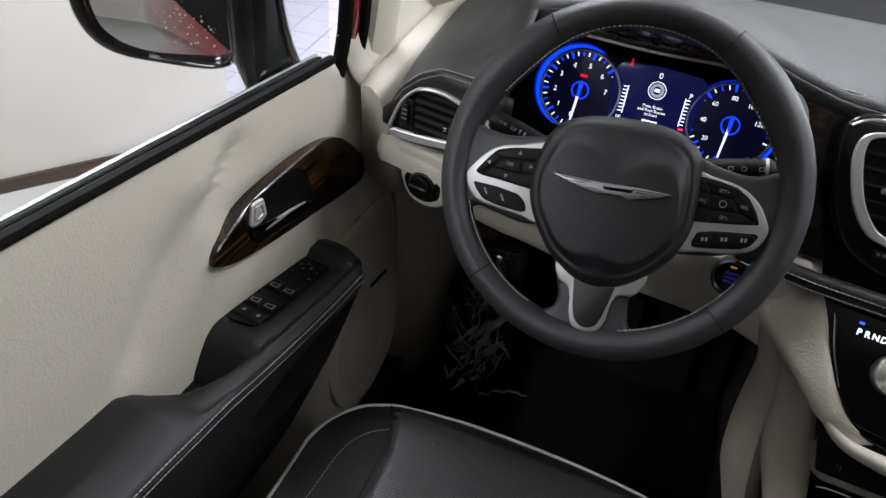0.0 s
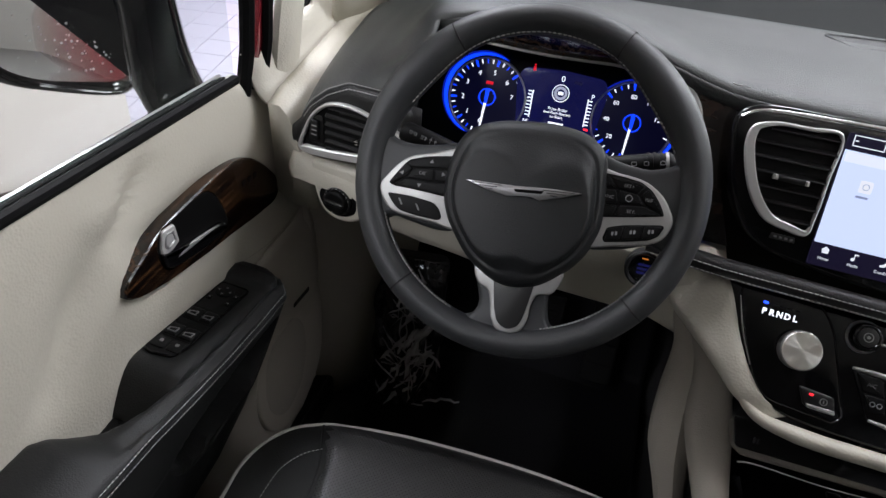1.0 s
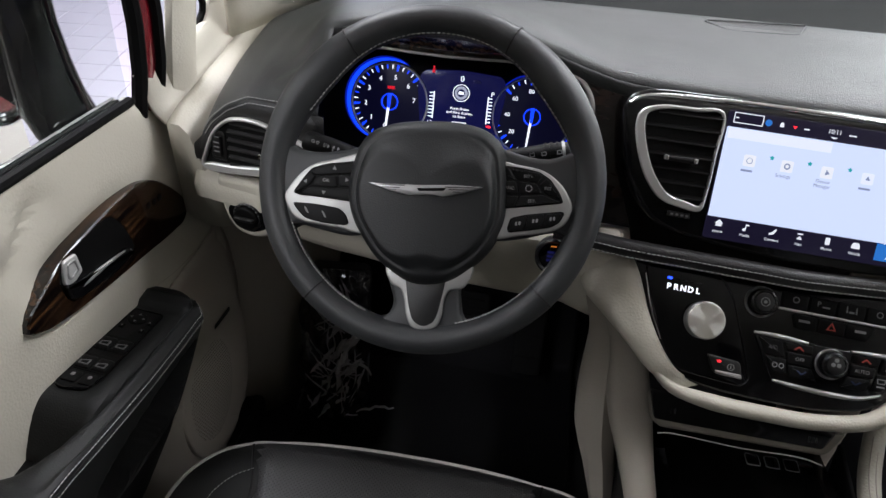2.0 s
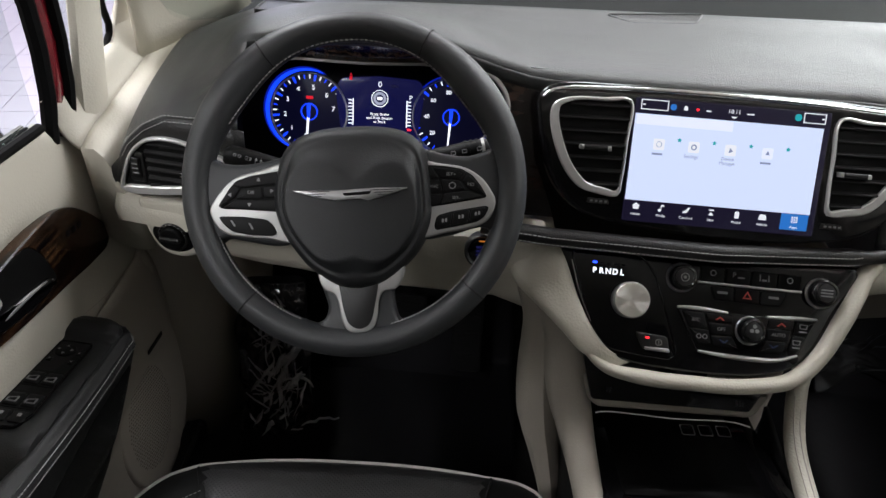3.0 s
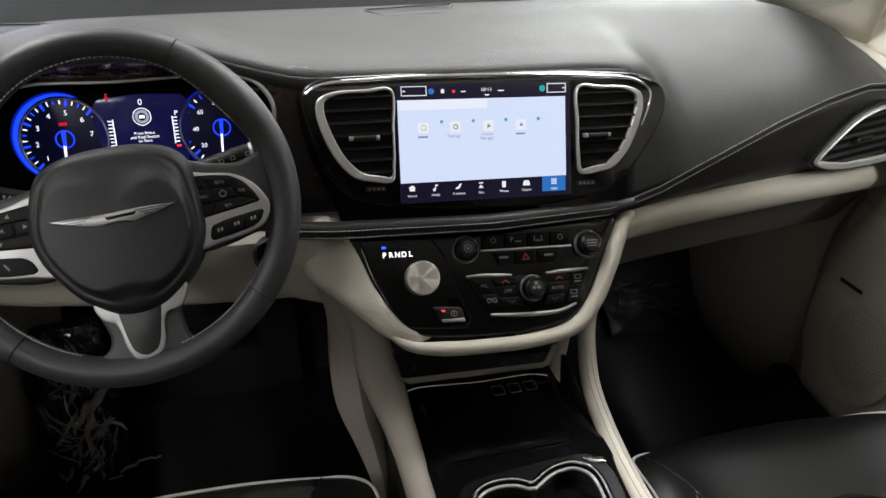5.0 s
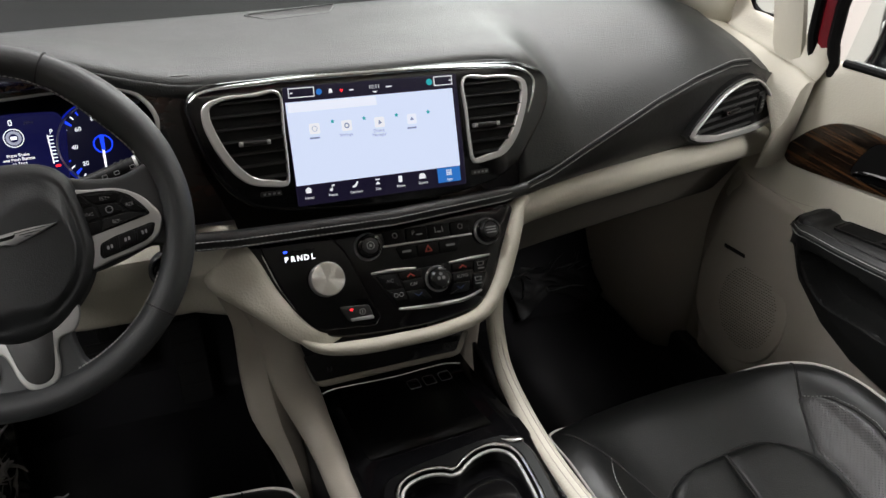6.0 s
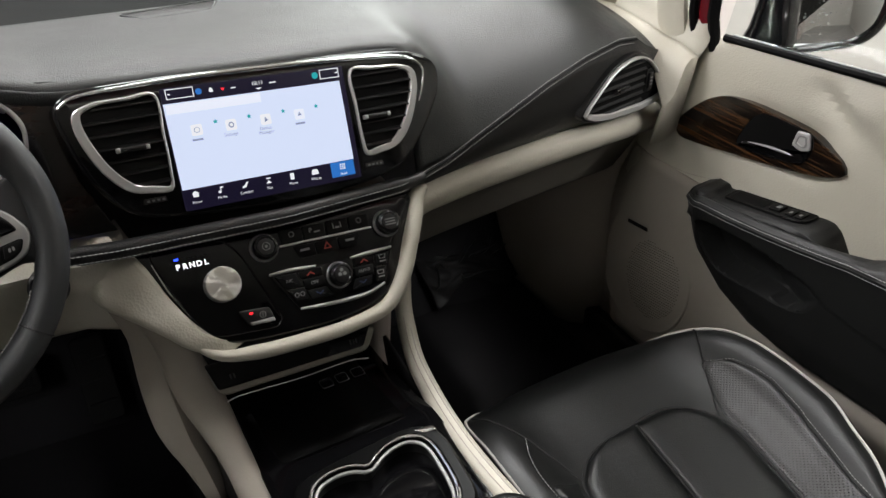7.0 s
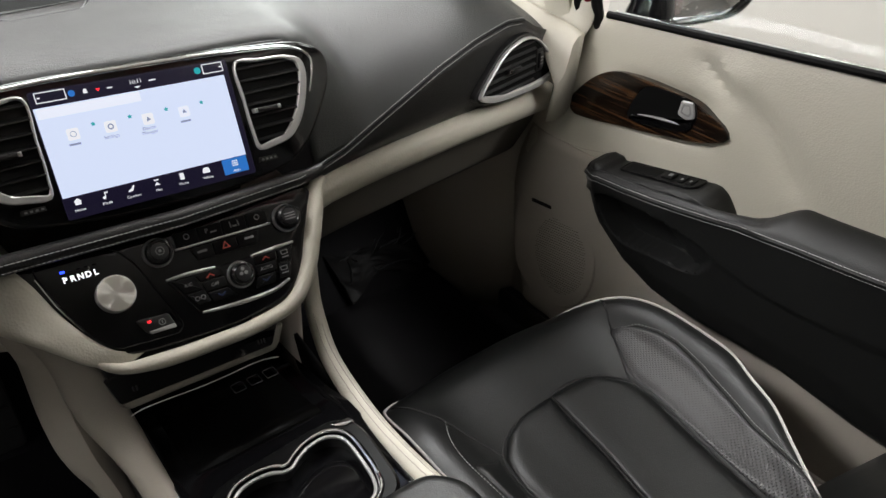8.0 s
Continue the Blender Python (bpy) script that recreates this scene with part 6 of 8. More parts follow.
VL = [(-0.117, 0.068), (-0.150, 0.068), (-0.185, 0.066), (-0.203, 0.058), (-0.206, 0.043), (-0.199, 0.015), (-0.184, -0.015), (-0.165, -0.034), (-0.145, -0.0395), (-0.120, -0.0405), (-0.1165, -0.02), (-0.1155, 0.02)]
VR = [(-u + 0.0005, v - 0.0015) for u, v in VL]
centre_vent(VL, (-0.152, 0.012), "air_vent")
centre_vent(VR, (0.1415, 0.005), "air_vent")
for u, v in ((-0.141, -0.0485), (0.129, -0.055)):
    part("vent_wheel", plate(SF, rounded([(u - 0.013, v - 0.003), (u + 0.013, v - 0.003), (u + 0.012, v + 0.0032), (u - 0.012, v + 0.0032)], 0.001), 0.0, 0.0025, 0.0008), PLASTIC, unit, "small vent shut-off wheel")
    for k in range(4):
        part("wheel_mark", plate(SF, box2(u - 0.009 + 0.0055 * k, v - 0.0012, u - 0.006 + 0.0055 * k, v + 0.0012, 0.0003), 0.002, 0.0031, 0.0001, steps=1), GREY_MARK, unit)

screen = thing("touch_screen", SF @ Vector((0, 0, 0)), "lit touch screen showing app icons on pale blue", "screen")
part("panel", plate(SF, box2(-0.1115, -0.068, 0.1085, 0.0725, 0.003), -0.006, 0.0028, 0.0005), SCREEN_BAR, screen, "black glass panel")
part("picture", plate(SF, box2(-0.1105, -0.0435, 0.1015, 0.0545, 0.0003), 0.0028, 0.0033, 0.0001, steps=1), SCREEN, screen, "pale blue lit picture")
part("search_bar", plate(SF, box2(-0.1085, 0.0425, 0.0, 0.0535, 0.0008), 0.0033, 0.0037, 0.0001, steps=1), SCREEN_TAB, screen, "white search bar")
part("tab_mark", plate(SF, box2(-0.066, 0.0470, -0.034, 0.0483, 0.0003), 0.0037, 0.0040, 0.0001, steps=1), SCREEN_TAB, screen)
part("active_tile", plate(SF, box2(0.0695, -0.0625, 0.1005, -0.0440, 0.0003), 0.0030, 0.0036, 0.0001, steps=1), SCREEN_BLUE, screen, "blue active tile")
nav = [("Home", -0.097), ("Media", -0.068), ("Comfort", -0.039), ("Nav", -0.0105), ("Phone", 0.019), ("Vehicle", 0.0485), ("Apps", 0.085)]
for words, u in nav:
    writing("caption", words, 0.0044, SF, u, -0.0592, 0.0039, SCREEN_ICON, screen)
ICONS = {"Home": [rounded([(-0.004, -0.0035), (0.004, -0.0035), (0.004, 0.001), (0.0058, 0.001), (0, 0.006), (-0.0058, 0.001), (-0.004, 0.001)], 0.0006)],
         "Media": [circle(-0.002, -0.0028, 0.0022, 12), box2(-0.0006, -0.003, 0.0004, 0.005, 0.0001), box2(0.0, 0.003, 0.0042, 0.005, 0.0004)],
         "Comfort": [rounded([(-0.005, -0.004), (0.001, -0.003), (0.005, 0.0045), (0.003, 0.0052), (-0.001, 0.0), (-0.005, -0.0015)], 0.001)],
         "Nav": [rounded([(-0.004, -0.004), (0, -0.002), (0.004, -0.004), (0, 0.001)], 0.0004), box2(-0.0035, 0.003, 0.0035, 0.0048, 0.0003)],
         "Phone": [rounded([(-0.003, -0.005), (0.003, -0.005), (0.003, 0.005), (-0.003, 0.005)], 0.001)],
         "Vehicle": [rounded([(-0.0055, -0.004), (0.0055, -0.004), (0.0055, 0.0), (0.0035, 0.0042), (-0.0035, 0.0042), (-0.0055, 0.0)], 0.001)],
         "Apps": [box2(-0.0045 + 0.0033 * i, -0.004 + 0.0033 * j, -0.0022 + 0.0033 * i, -0.0017 + 0.0033 * j, 0.0003) for i in range(3) for j in range(3)]}
for words, u in nav:
    part("menu_icon", join(*[plate(SF, [(a * 0.78 + u, b * 0.78 - 0.0507) for a, b in o], 0.0030, 0.0039, 0.0001, steps=1) for o in ICONS[words]]), SCREEN_ICON, screen, "white menu icon")
for k, (u, words) in enumerate(((-0.080, ""), (-0.0405, "Settings"), (0.0010, "Device\nManager"), (0.0430, ""))):
    v = 0.0215
    tile_ = part("app_icon", plate(SF, box2(u - 0.0062, v - 0.0062, u + 0.0062, v + 0.0062, 0.0022), 0.0033, 0.0038, 0.0001, steps=1), SCREEN_TAB if k == 3 else SCREEN_ICON, screen, "white app tile")
    if k in (0, 1):
        part("app_symbol", band(SF, circle(u, v, 0.0034, 16), circle(u, v, 0.0019 if k else 0.0027, 16), 0.0037, 0.0041, 0.0001), SCREEN_INK, tile_)
    else:
        part("app_symbol", plate(SF, circle(u, v, 0.0030, 3, 90, 450) if k == 3 else rounded([(u - 0.002, v - 0.003), (u + 0.003, v - 0.001), (u - 0.001, v + 0.0032)], 0.0006), 0.0037, 0.0041, 0.0001, steps=1), SCREEN_INK, tile_)
    if words:
        writing("caption", words, 0.0052, SF, u - 0.002, v - (0.0125 if "\n" in words else 0.0108), 0.0037, SCREEN_INK, screen)
    else:
        part("caption_bar", plate(SF, box2(u - 0.007, v - 0.0120, u + 0.005, v - 0.0098, 0.0003), 0.0033, 0.0036, 0.0001, steps=1), SCREEN_INK, screen)
    su = u + 0.0225
    part("star", plate(SF, [(su + (0.0028 if i % 2 else 0.0015) * math.sin(math.pi * i / 5), 0.0280 - (0.0028 if i % 2 else 0.0015) * math.cos(math.pi * i / 5)) for i in range(10)], 0.0033, 0.0037, 0.0001, steps=1), TEAL, screen, "teal star")
writing("clock", "10:11", 0.0066, SF, -0.0005, 0.0645, 0.0032, SCREEN_ICON, screen)
part("pull_mark", plate(SF, [(-0.004, 0.0592), (0.004, 0.0592), (0.0, 0.0570)], 0.0029, 0.0032, 0.0001, steps=1), SCREEN_ICON, screen)
for u0, u1 in ((-0.1055, -0.0745), (0.0775, 0.1025)):
    part("side_field", band(SF, box2(u0, 0.0590, u1, 0.0705, 0.0006), box2(u0 + 0.0010, 0.0600, u1 - 0.0010, 0.0695, 0.0004), 0.0028, 0.0032, 0.0001), SCREEN_ICON, screen, "white outlined field")
part("status_dot", plate(SF, circle(-0.069, 0.064, 0.0036, 18), 0.0028, 0.0032, 0.0001, steps=1), SCREEN_BLUE, screen, "blue status dot")
part("status_dot", plate(SF, circle(0.0715, 0.0645, 0.0040, 18), 0.0028, 0.0032, 0.0001, steps=1), TEAL, screen, "teal status dot")
part("bell_icon", plate(SF, rounded([(-0.0575, 0.0615), (-0.0525, 0.0615), (-0.0535, 0.0665), (-0.0565, 0.0665)], 0.001), 0.0028, 0.0032, 0.0001, steps=1), SCREEN_ICON, screen)
part("heart_icon", plate(SF, [(-0.0415, 0.0615), (-0.0392, 0.0645), (-0.0438, 0.0645)], 0.0028, 0.0032, 0.0001, steps=1), RED_GLOW, screen)
for u0, u1, v in ((-0.032, -0.0265, 0.0630), (0.014, 0.022, 0.0632), (-0.1035, -0.1005, 0.0647), (0.098, 0.1010, 0.0647)):
    part("status_bar", plate(SF, box2(u0, v - 0.0007, u1, v + 0.0007, 0.0003), 0.0028, 0.0032, 0.0001, steps=1), SCREEN_ICON, screen)

# ---- control panel with gear dial, radio and climate controls ----
KF = frame_at((0.03, 0.578, 0.585), 39, -3)
stack = thing("control_panel", KF @ Vector((0, 0, -0.02)), "gloss black control panel with gear dial and climate buttons", "control panel")
kp = curve([(-0.217, 0.079), (-0.16, 0.0765), (-0.083, 0.0755), (0.03, 0.076), (0.138, 0.079), (0.129, 0.053), (0.113, 0.018), (0.094, -0.018), (0.067, -0.044), (0.013, -0.0575), (-0.063, -0.059), (-0.125, -0.054), (-0.158, -0.042), (-0.184, -0.002), (-0.203, 0.046)], 110, True)
part("panel", plate(KF, kp, -0.03, 0.0, 0.003), PIANO, stack, "gloss black lacquered panel")
pod_o = rounded([(-0.203, 0.072), (-0.118, 0.0735), (-0.098, 0.050), (-0.066, -0.038), (-0.074, -0.048), (-0.148, -0.043), (-0.168, -0.018), (-0.186, 0.024)], 0.014)
part("gear_pod", band(KF, pod_o, inset(ccw(pod_o), 0.0016), -0.001, 0.0030, 0.0006), PIANO, stack, "raised rim round the gear dial")
part("gear_pod_face", plate(KF, inset(ccw(pod_o), 0.0012), -0.002, 0.0016, 0.0008), PIANO, stack, "gloss black gear dial face")
part("pod_edge", tube([KF @ Vector((u, v, 0.0032)) for u, v in curve([(-0.199, 0.058), (-0.186, 0.020), (-0.170, -0.012)], 20)], 0.0010, n=6), CHROME, stack, "bright edge of the dial pod")
dial = part("gear_dial", plate(KF, circle(-0.1280, 0.0175, 0.0212, 64), 0.0, 0.018, 0.0015), SATIN, stack, "knurled gear dial rim")
dm = bpy.data.meshes.new("dial_face")
dv, df = plate(Matrix.Identity(4), circle(0, 0, 0.0200, 64), -0.001, 0.0012, 0.0006, dome=0.0)
dm.from_pydata([tuple(q) for q in dv], [], df)
dm.materials.append(SPUN)
dface = new("dial_face", dm)
dface.parent = dial
dface.matrix_basis = Matrix.Translation(-stack.location) @ KF @ Matrix.Translation((-0.1280, 0.0175, 0.0182))
tagged(dface, "spun aluminium dial face")
for i, ch in enumerate("PRNDL"):
    writing("gear_letter", ch, 0.0090, KF, -0.1712 + 0.0081 * i, 0.0482, 0.0022, WHITE_GLOW, stack, bold=0.0003)
    part("gear_light", plate(KF, box2(-0.1740 + 0.0083 * i, 0.0565, -0.1690 + 0.0083 * i, 0.0580 if i else 0.0592, 0.0003), 0.001, 0.0024, 0.0002), BLUE_DOT if i == 0 else PLASTIC, stack, "blue lit bar" if i == 0 else "")
pb = part("park_brake_switch", plate(KF, rounded([(-0.118, -0.018), (-0.080, -0.021), (-0.076, -0.039), (-0.108, -0.038)], 0.005), 0.0, 0.005, 0.002), PLASTIC, stack, "black parking brake switch")
part("switch_lip", plate(KF, rounded([(-0.107, -0.0345), (-0.0775, -0.0345), (-0.0765, -0.0395), (-0.105, -0.0385)], 0.0015), 0.003, 0.0068, 0.001), SATIN, pb, "silver lip")
part("warning_light", plate(KF, box2(-0.1056, -0.0252, -0.1014, -0.0230, 0.0008), 0.004, 0.0058, 0.0004), RED_GLOW, pb, "red parking brake light")
part("switch_symbol", band(KF, circle(-0.090, -0.0285, 0.0040, 16), circle(-0.090, -0.0285, 0.0031, 16), 0.0045, 0.0056, 0.0001), GREY_MARK, pb)
part("switch_symbol", plate(KF, box2(-0.0905, -0.0305, -0.0895, -0.0265, 0.0001), 0.0045, 0.0056, 0.0001, steps=1), GREY_MARK, pb)


def knob(u, v, r, label, name):
    part("knob_ring", band(KF, circle(u, v, r * 1.18, 44), circle(u, v, r * 0.98, 44), -0.001, 0.0040, 0.0012), DARK_CHROME, stack, "dark chrome ring round the knob")
    k = part(name, plate(KF, circle(u, v, r, 44), 0.0, 0.016, 0.003, steps=4), PIANO, stack, label)
    part("knob_cap", plate(KF, circle(u, v, r * 0.68, 36), 0.015, 0.0168, 0.0006), PLASTIC, k, "black knob cap")
    part("knob_rim", band(KF, circle(u, v, r * 0.80, 40), circle(u, v, r * 0.70, 40), 0.015, 0.0170, 0.0005), PIANO, k, "thin gloss ring")
    return k


k1 = knob(-0.069, 0.0500, 0.0150, "black volume knob", "volume_knob")
part("knob_symbol", band(KF, circle(-0.069, 0.050, 0.0050, 24), circle(-0.069, 0.050, 0.0042, 24), 0.0166, 0.0173, 0.0001), GREY_MARK, k1)
part("knob_symbol", plate(KF, circle(-0.069, 0.050, 0.0018, 14), 0.0166, 0.0173, 0.0001, steps=1), GREY_MARK, k1)
k2 = knob(0.0945, 0.0480, 0.0155, "black tuning knob", "tuning_knob")
for dv_ in (-0.0035, 0.0, 0.0035):
    part("knob_symbol", plate(KF, box2(0.0875, 0.0480 + dv_ - 0.0008, 0.1015, 0.0480 + dv_ + 0.0008, 0.0003), 0.0166, 0.0173, 0.0001, steps=1), GREY_MARK, k2)
k3 = knob(0.0150, -0.0040, 0.0145, "black fan knob", "fan_knob")
for b in range(3):
    a = radians(90 + 120 * b)
    part("fan_symbol", plate(KF, circle(0.015 + 0.0035 * math.cos(a), -0.002 + 0.0035 * math.sin(a), 0.0024, 10), 0.0166, 0.0173, 0.0001, steps=1), GREY_MARK, k3)
# button rows
row = [(-0.047, -0.0185), (-0.0175, 0.0115), (0.0125, 0.0425), (0.0435, 0.0705)]
for i, (a, b) in enumerate(row):
    bt = part("button", plate(KF, rounded([(a, 0.0665), (b, 0.0655), (b - 0.001, 0.0485), (a, 0.0485)], 0.002), 0.0, 0.0038, 0.0012), SWITCH, stack, "black panel button")
    m_ = (a + b) / 2
    if i == 0 or i == 3:
        part("button_symbol", band(KF, circle(m_, 0.0590, 0.0036, 16), circle(m_, 0.0590, 0.0027, 16), 0.0033, 0.0043, 0.0001), GREY_MARK, bt)
    elif i == 1:
        writing("button_symbol", "P", 0.0085, KF, m_ - 0.005, 0.0588, 0.0039, GREY_MARK, bt)
        part("button_symbol", plate(KF, box2(m_ - 0.001, 0.0555, m_ + 0.007, 0.0572, 0.0003), 0.0033, 0.0043, 0.0001, steps=1), GREY_MARK, bt)
    else:
        for du in (-0.006, 0.004):
            part("button_symbol", plate(KF, rounded([(m_ + du, 0.0550), (m_ + du + 0.0016, 0.0550), (m_ + du + 0.0010, 0.0625), (m_ + du, 0.0625)], 0.0003), 0.0033, 0.0043, 0.0001, steps=1), GREY_MARK, bt)
        part("button_symbol", plate(KF, box2(m_ - 0.003, 0.0550, m_ + 0.0025, 0.0572, 0.0003), 0.0033, 0.0043, 0.0001, steps=1), GREY_MARK, bt)
    part("button_lip", tube([KF @ Vector((u, v, 0.0030)) for u, v in ((a - 0.003, 0.0470), ((a + b) / 2, 0.0467), (b + 0.001, 0.0470))], 0.0016, n=6), SATIN, bt, "thin silver lip")
row2 = [(-0.034, -0.0065, "AUTO"), (-0.0055, 0.0235, ""), (0.0245, 0.0550, "OFF")]
for a, b, words in row2:
    c0, c1 = (0.006 if a < -0.03 else 0.0), (0.007 if b > 0.05 else 0.0)
    bt = part("button", plate(KF, rounded([(a, 0.0440), (b, 0.0440), (b - c1, 0.0275), (a + c0, 0.0275)], 0.003), 0.0, 0.0032, 0.0012), SWITCH, stack, "black panel button")
    if words:
        part("button_symbol", plate(KF, box2((a + b) / 2 - 0.006, 0.0356, (a + b) / 2 + 0.006, 0.0384, 0.0003), 0.0028, 0.0037, 0.0001, steps=1), GREY_MARK, bt)
    else:
        c = (a + b) / 2
        part("hazard_triangle", band(KF, circle(c, 0.0355, 0.0062, 3, 90, 450), circle(c, 0.0355, 0.0038, 3, 90, 450), 0.0028, 0.0037, 0.0001), ORANGE_MARK, bt, "red hazard triangle")
hv = rounded([(-0.072, 0.0165), (-0.012, 0.0140), (0.040, 0.0140), (0.095, 0.0175), (0.086, -0.001), (0.074, -0.028), (0.046, -0.0365), (0.0, -0.0375), (-0.044, -0.0345)], 0.006)
part("climate_panel", plate(KF, hv, -0.001, 0.0020, 0.001), PIANO, stack, "gloss black climate panel")
cells = [([(-0.066, 0.0125), (-0.040, 0.0115), (-0.034, -0.0065), (-0.056, -0.0065)], "A/C", None), ([(-0.038, 0.0115), (-0.006, 0.0115), (-0.006, 0.0020), (-0.034, 0.0020)], "up", ORANGE_MARK), ([(-0.033, 0.0005), (-0.005, 0.0005), (-0.005, -0.012), (-0.031, -0.012)], "OFF", None),
         ([(-0.055, -0.008), (-0.033, -0.008), (-0.029, -0.024), (-0.045, -0.024)], "ring", None), ([(-0.030, -0.0135), (-0.005, -0.0135), (0.003, -0.027), (-0.027, -0.026)], "down", BLUE_MARK),
         ([(0.037, 0.0115), (0.066, 0.0120), (0.064, 0.0020), (0.036, 0.0020)], "up", ORANGE_MARK), ([(0.035, 0.0005), (0.062, 0.0005), (0.060, -0.012), (0.035, -0.012)], "AUTO", None), ([(0.034, -0.0135), (0.058, -0.0135), (0.054, -0.026), (0.027, -0.027)], "down", BLUE_MARK),
         ([(0.068, 0.0120), (0.089, 0.0135), (0.081, -0.004), (0.066, -0.004)], "heat", None), ([(0.065, -0.0055), (0.080, -0.0055), (0.071, -0.024), (0.061, -0.024)], "heat", None)]
for o, kind_, mat_ in cells:
    bt = part("button", plate(KF, rounded(o, 0.002), 0.001, 0.0046, 0.0012), SWITCH, stack, "black climate button")
    c0, c1 = sum(q[0] for q in o) / 4, sum(q[1] for q in o) / 4
    if kind_ in ("A/C", "OFF", "AUTO"):
        writing("button_symbol", kind_, 0.0058, KF, c0, c1, 0.0047, GREY_MARK, bt)
    elif kind_ in ("up", "down"):
        s_ = 1 if kind_ == "up" else -1
        part("button_symbol", plate(KF, [(c0 - 0.0055, c1 - 0.002 * s_), (c0, c1 + 0.0022 * s_), (c0 + 0.0055, c1 - 0.002 * s_), (c0 + 0.004, c1 - 0.0027 * s_), (c0, c1 + 0.0004 * s_), (c0 - 0.004, c1 - 0.0027 * s_)], 0.0042, 0.0051, 0.0001, steps=1), mat_, bt)
    elif kind_ == "ring":
        for du in (-0.0035, 0.0035):
            part("button_symbol", band(KF, circle(c0 + du, c1, 0.0030, 14), circle(c0 + du, c1, 0.0021, 14), 0.0042, 0.0051, 0.0001), GREY_MARK, bt)
    else:
        part("button_symbol", band(KF, rounded([(c0 - 0.004, c1 - 0.0005), (c0 + 0.004, c1 - 0.0005), (c0 + 0.005, c1 + 0.005), (c0 - 0.005, c1 + 0.005)], 0.001), rounded([(c0 - 0.0032, c1 + 0.0003), (c0 + 0.0032, c1 + 0.0003), (c0 + 0.004, c1 + 0.0042), (c0 - 0.004, c1 + 0.0042)], 0.001), 0.0042, 0.0051, 0.0001), GREY_MARK, bt)
        part("button_symbol", plate(KF, box2(c0 - 0.0045, c1 - 0.0045, c0 + 0.0045, c1 - 0.0030, 0.0003), 0.0042, 0.0051, 0.0001, steps=1), GREY_MARK, bt)
for pts in ([(-0.071, 0.0155), (-0.05, 0.0158), (-0.012, 0.0140)], [(0.034, 0.0138), (0.062, 0.0150), (0.092, 0.0162)], [(-0.043, -0.0335), (-0.015, -0.0358), (0.02, -0.0368), (0.050, -0.0350), (0.072, -0.0275)]):
    part("silver_lip", tube([KF @ Vector((u, v, 0.0030)) for u, v in curve(pts, 16)], [0.0010 + 0.0019 * math.sin(math.pi * (0.1 + 0.8 * i / 15)) for i in range(16)], n=8), SATIN, stack, "thin silver lip")

# beige frame that runs round the control panel
lip = curve([(-0.243, 0.102), (-0.228, 0.075), (-0.212, 0.048), (-0.196, 0.008), (-0.176, -0.038), (-0.150, -0.0625), (-0.108, -0.0705), (-0.04, -0.0720), (0.015, -0.0695), (0.070, -0.0560), (0.100, -0.024), (0.122, 0.018), (0.138, 0.050), (0.149, 0.072), (0.163, 0.088)], 70)
lip_r = [lerp([(0, 0.0010), (18, 0.0040), (28, 0.0092), (44, 0.0092), (58, 0.0110), (64, 0.012), (69, 0.010)], i) for i in range(70)]
part("panel_frame", tube([KF @ Vector((u, v, -0.014 * max(0, (i - 60) / 9) - 0.006 * max(0, (26 - i) / 8))) for i, (u, v) in enumerate(lip)][18:], lip_r[18:], n=12, flat=1.25, up=tuple(KF.to_3x3() @ Vector((0, 0, 1)))), BEIGE, stack, "beige soft frame round the panel")
# storage slot below; the overhang's shade is in the surround's colour
bo = rounded([(-0.165, -0.076), (0.054, -0.076), (0.034, -0.107), (-0.155, -0.112)], 0.010)
bi = rounded([(-0.168, -0.070), (0.046, -0.070), (0.028, -0.1000), (-0.158, -0.1035)], 0.004)
slot = part("storage_slot", plate(KF, bo, -0.05, -0.014, 0.004), BEIGE_SHADOWED, stack, "beige surround of the storage slot, darkened for the overhang's shade")
part("slot_opening", plate(KF, bi, -0.02, -0.0125, 0.001), PIANO, slot, "dark open slot")
for k in range(5):
    part("slot_mark", plate(KF, box2(-0.142 + 0.004 * k + (0.145 if k > 1 else 0), -0.094, -0.140 + 0.004 * k + (0.145 if k > 1 else 0), -0.088, 0.0004), -0.0127, -0.0118, 0.0001, steps=1), PLASTIC, slot)

part("tray_edge", tube([KF @ Vector((u, v, -0.012)) for u, v in curve([(-0.152, -0.119), (-0.142, -0.1165), (-0.06, -0.1165), (0.01, -0.1135), (0.03, -0.117)], 30)], 0.0008, n=8), SATIN, stack, "thin bright edge below the slot")

# ---- gauge cluster ----
GF = frame_at((-0.417, 0.842, 0.709), 20)
gauge = thing("gauge_cluster", GF @ Vector((0, -0.07, -0.02)), "lit gauge cluster with two blue dials and a display", "gauges")
back_o = rounded([(-0.19, -0.085), (0.19, -0.085), (0.195, 0.03), (0.15, 0.085), (-0.15, 0.085), (-0.195, 0.03)], 0.04)
part("backing", plate(GF, back_o, -0.03, -0.004, 0.002), DARK, gauge, "black cluster backing")


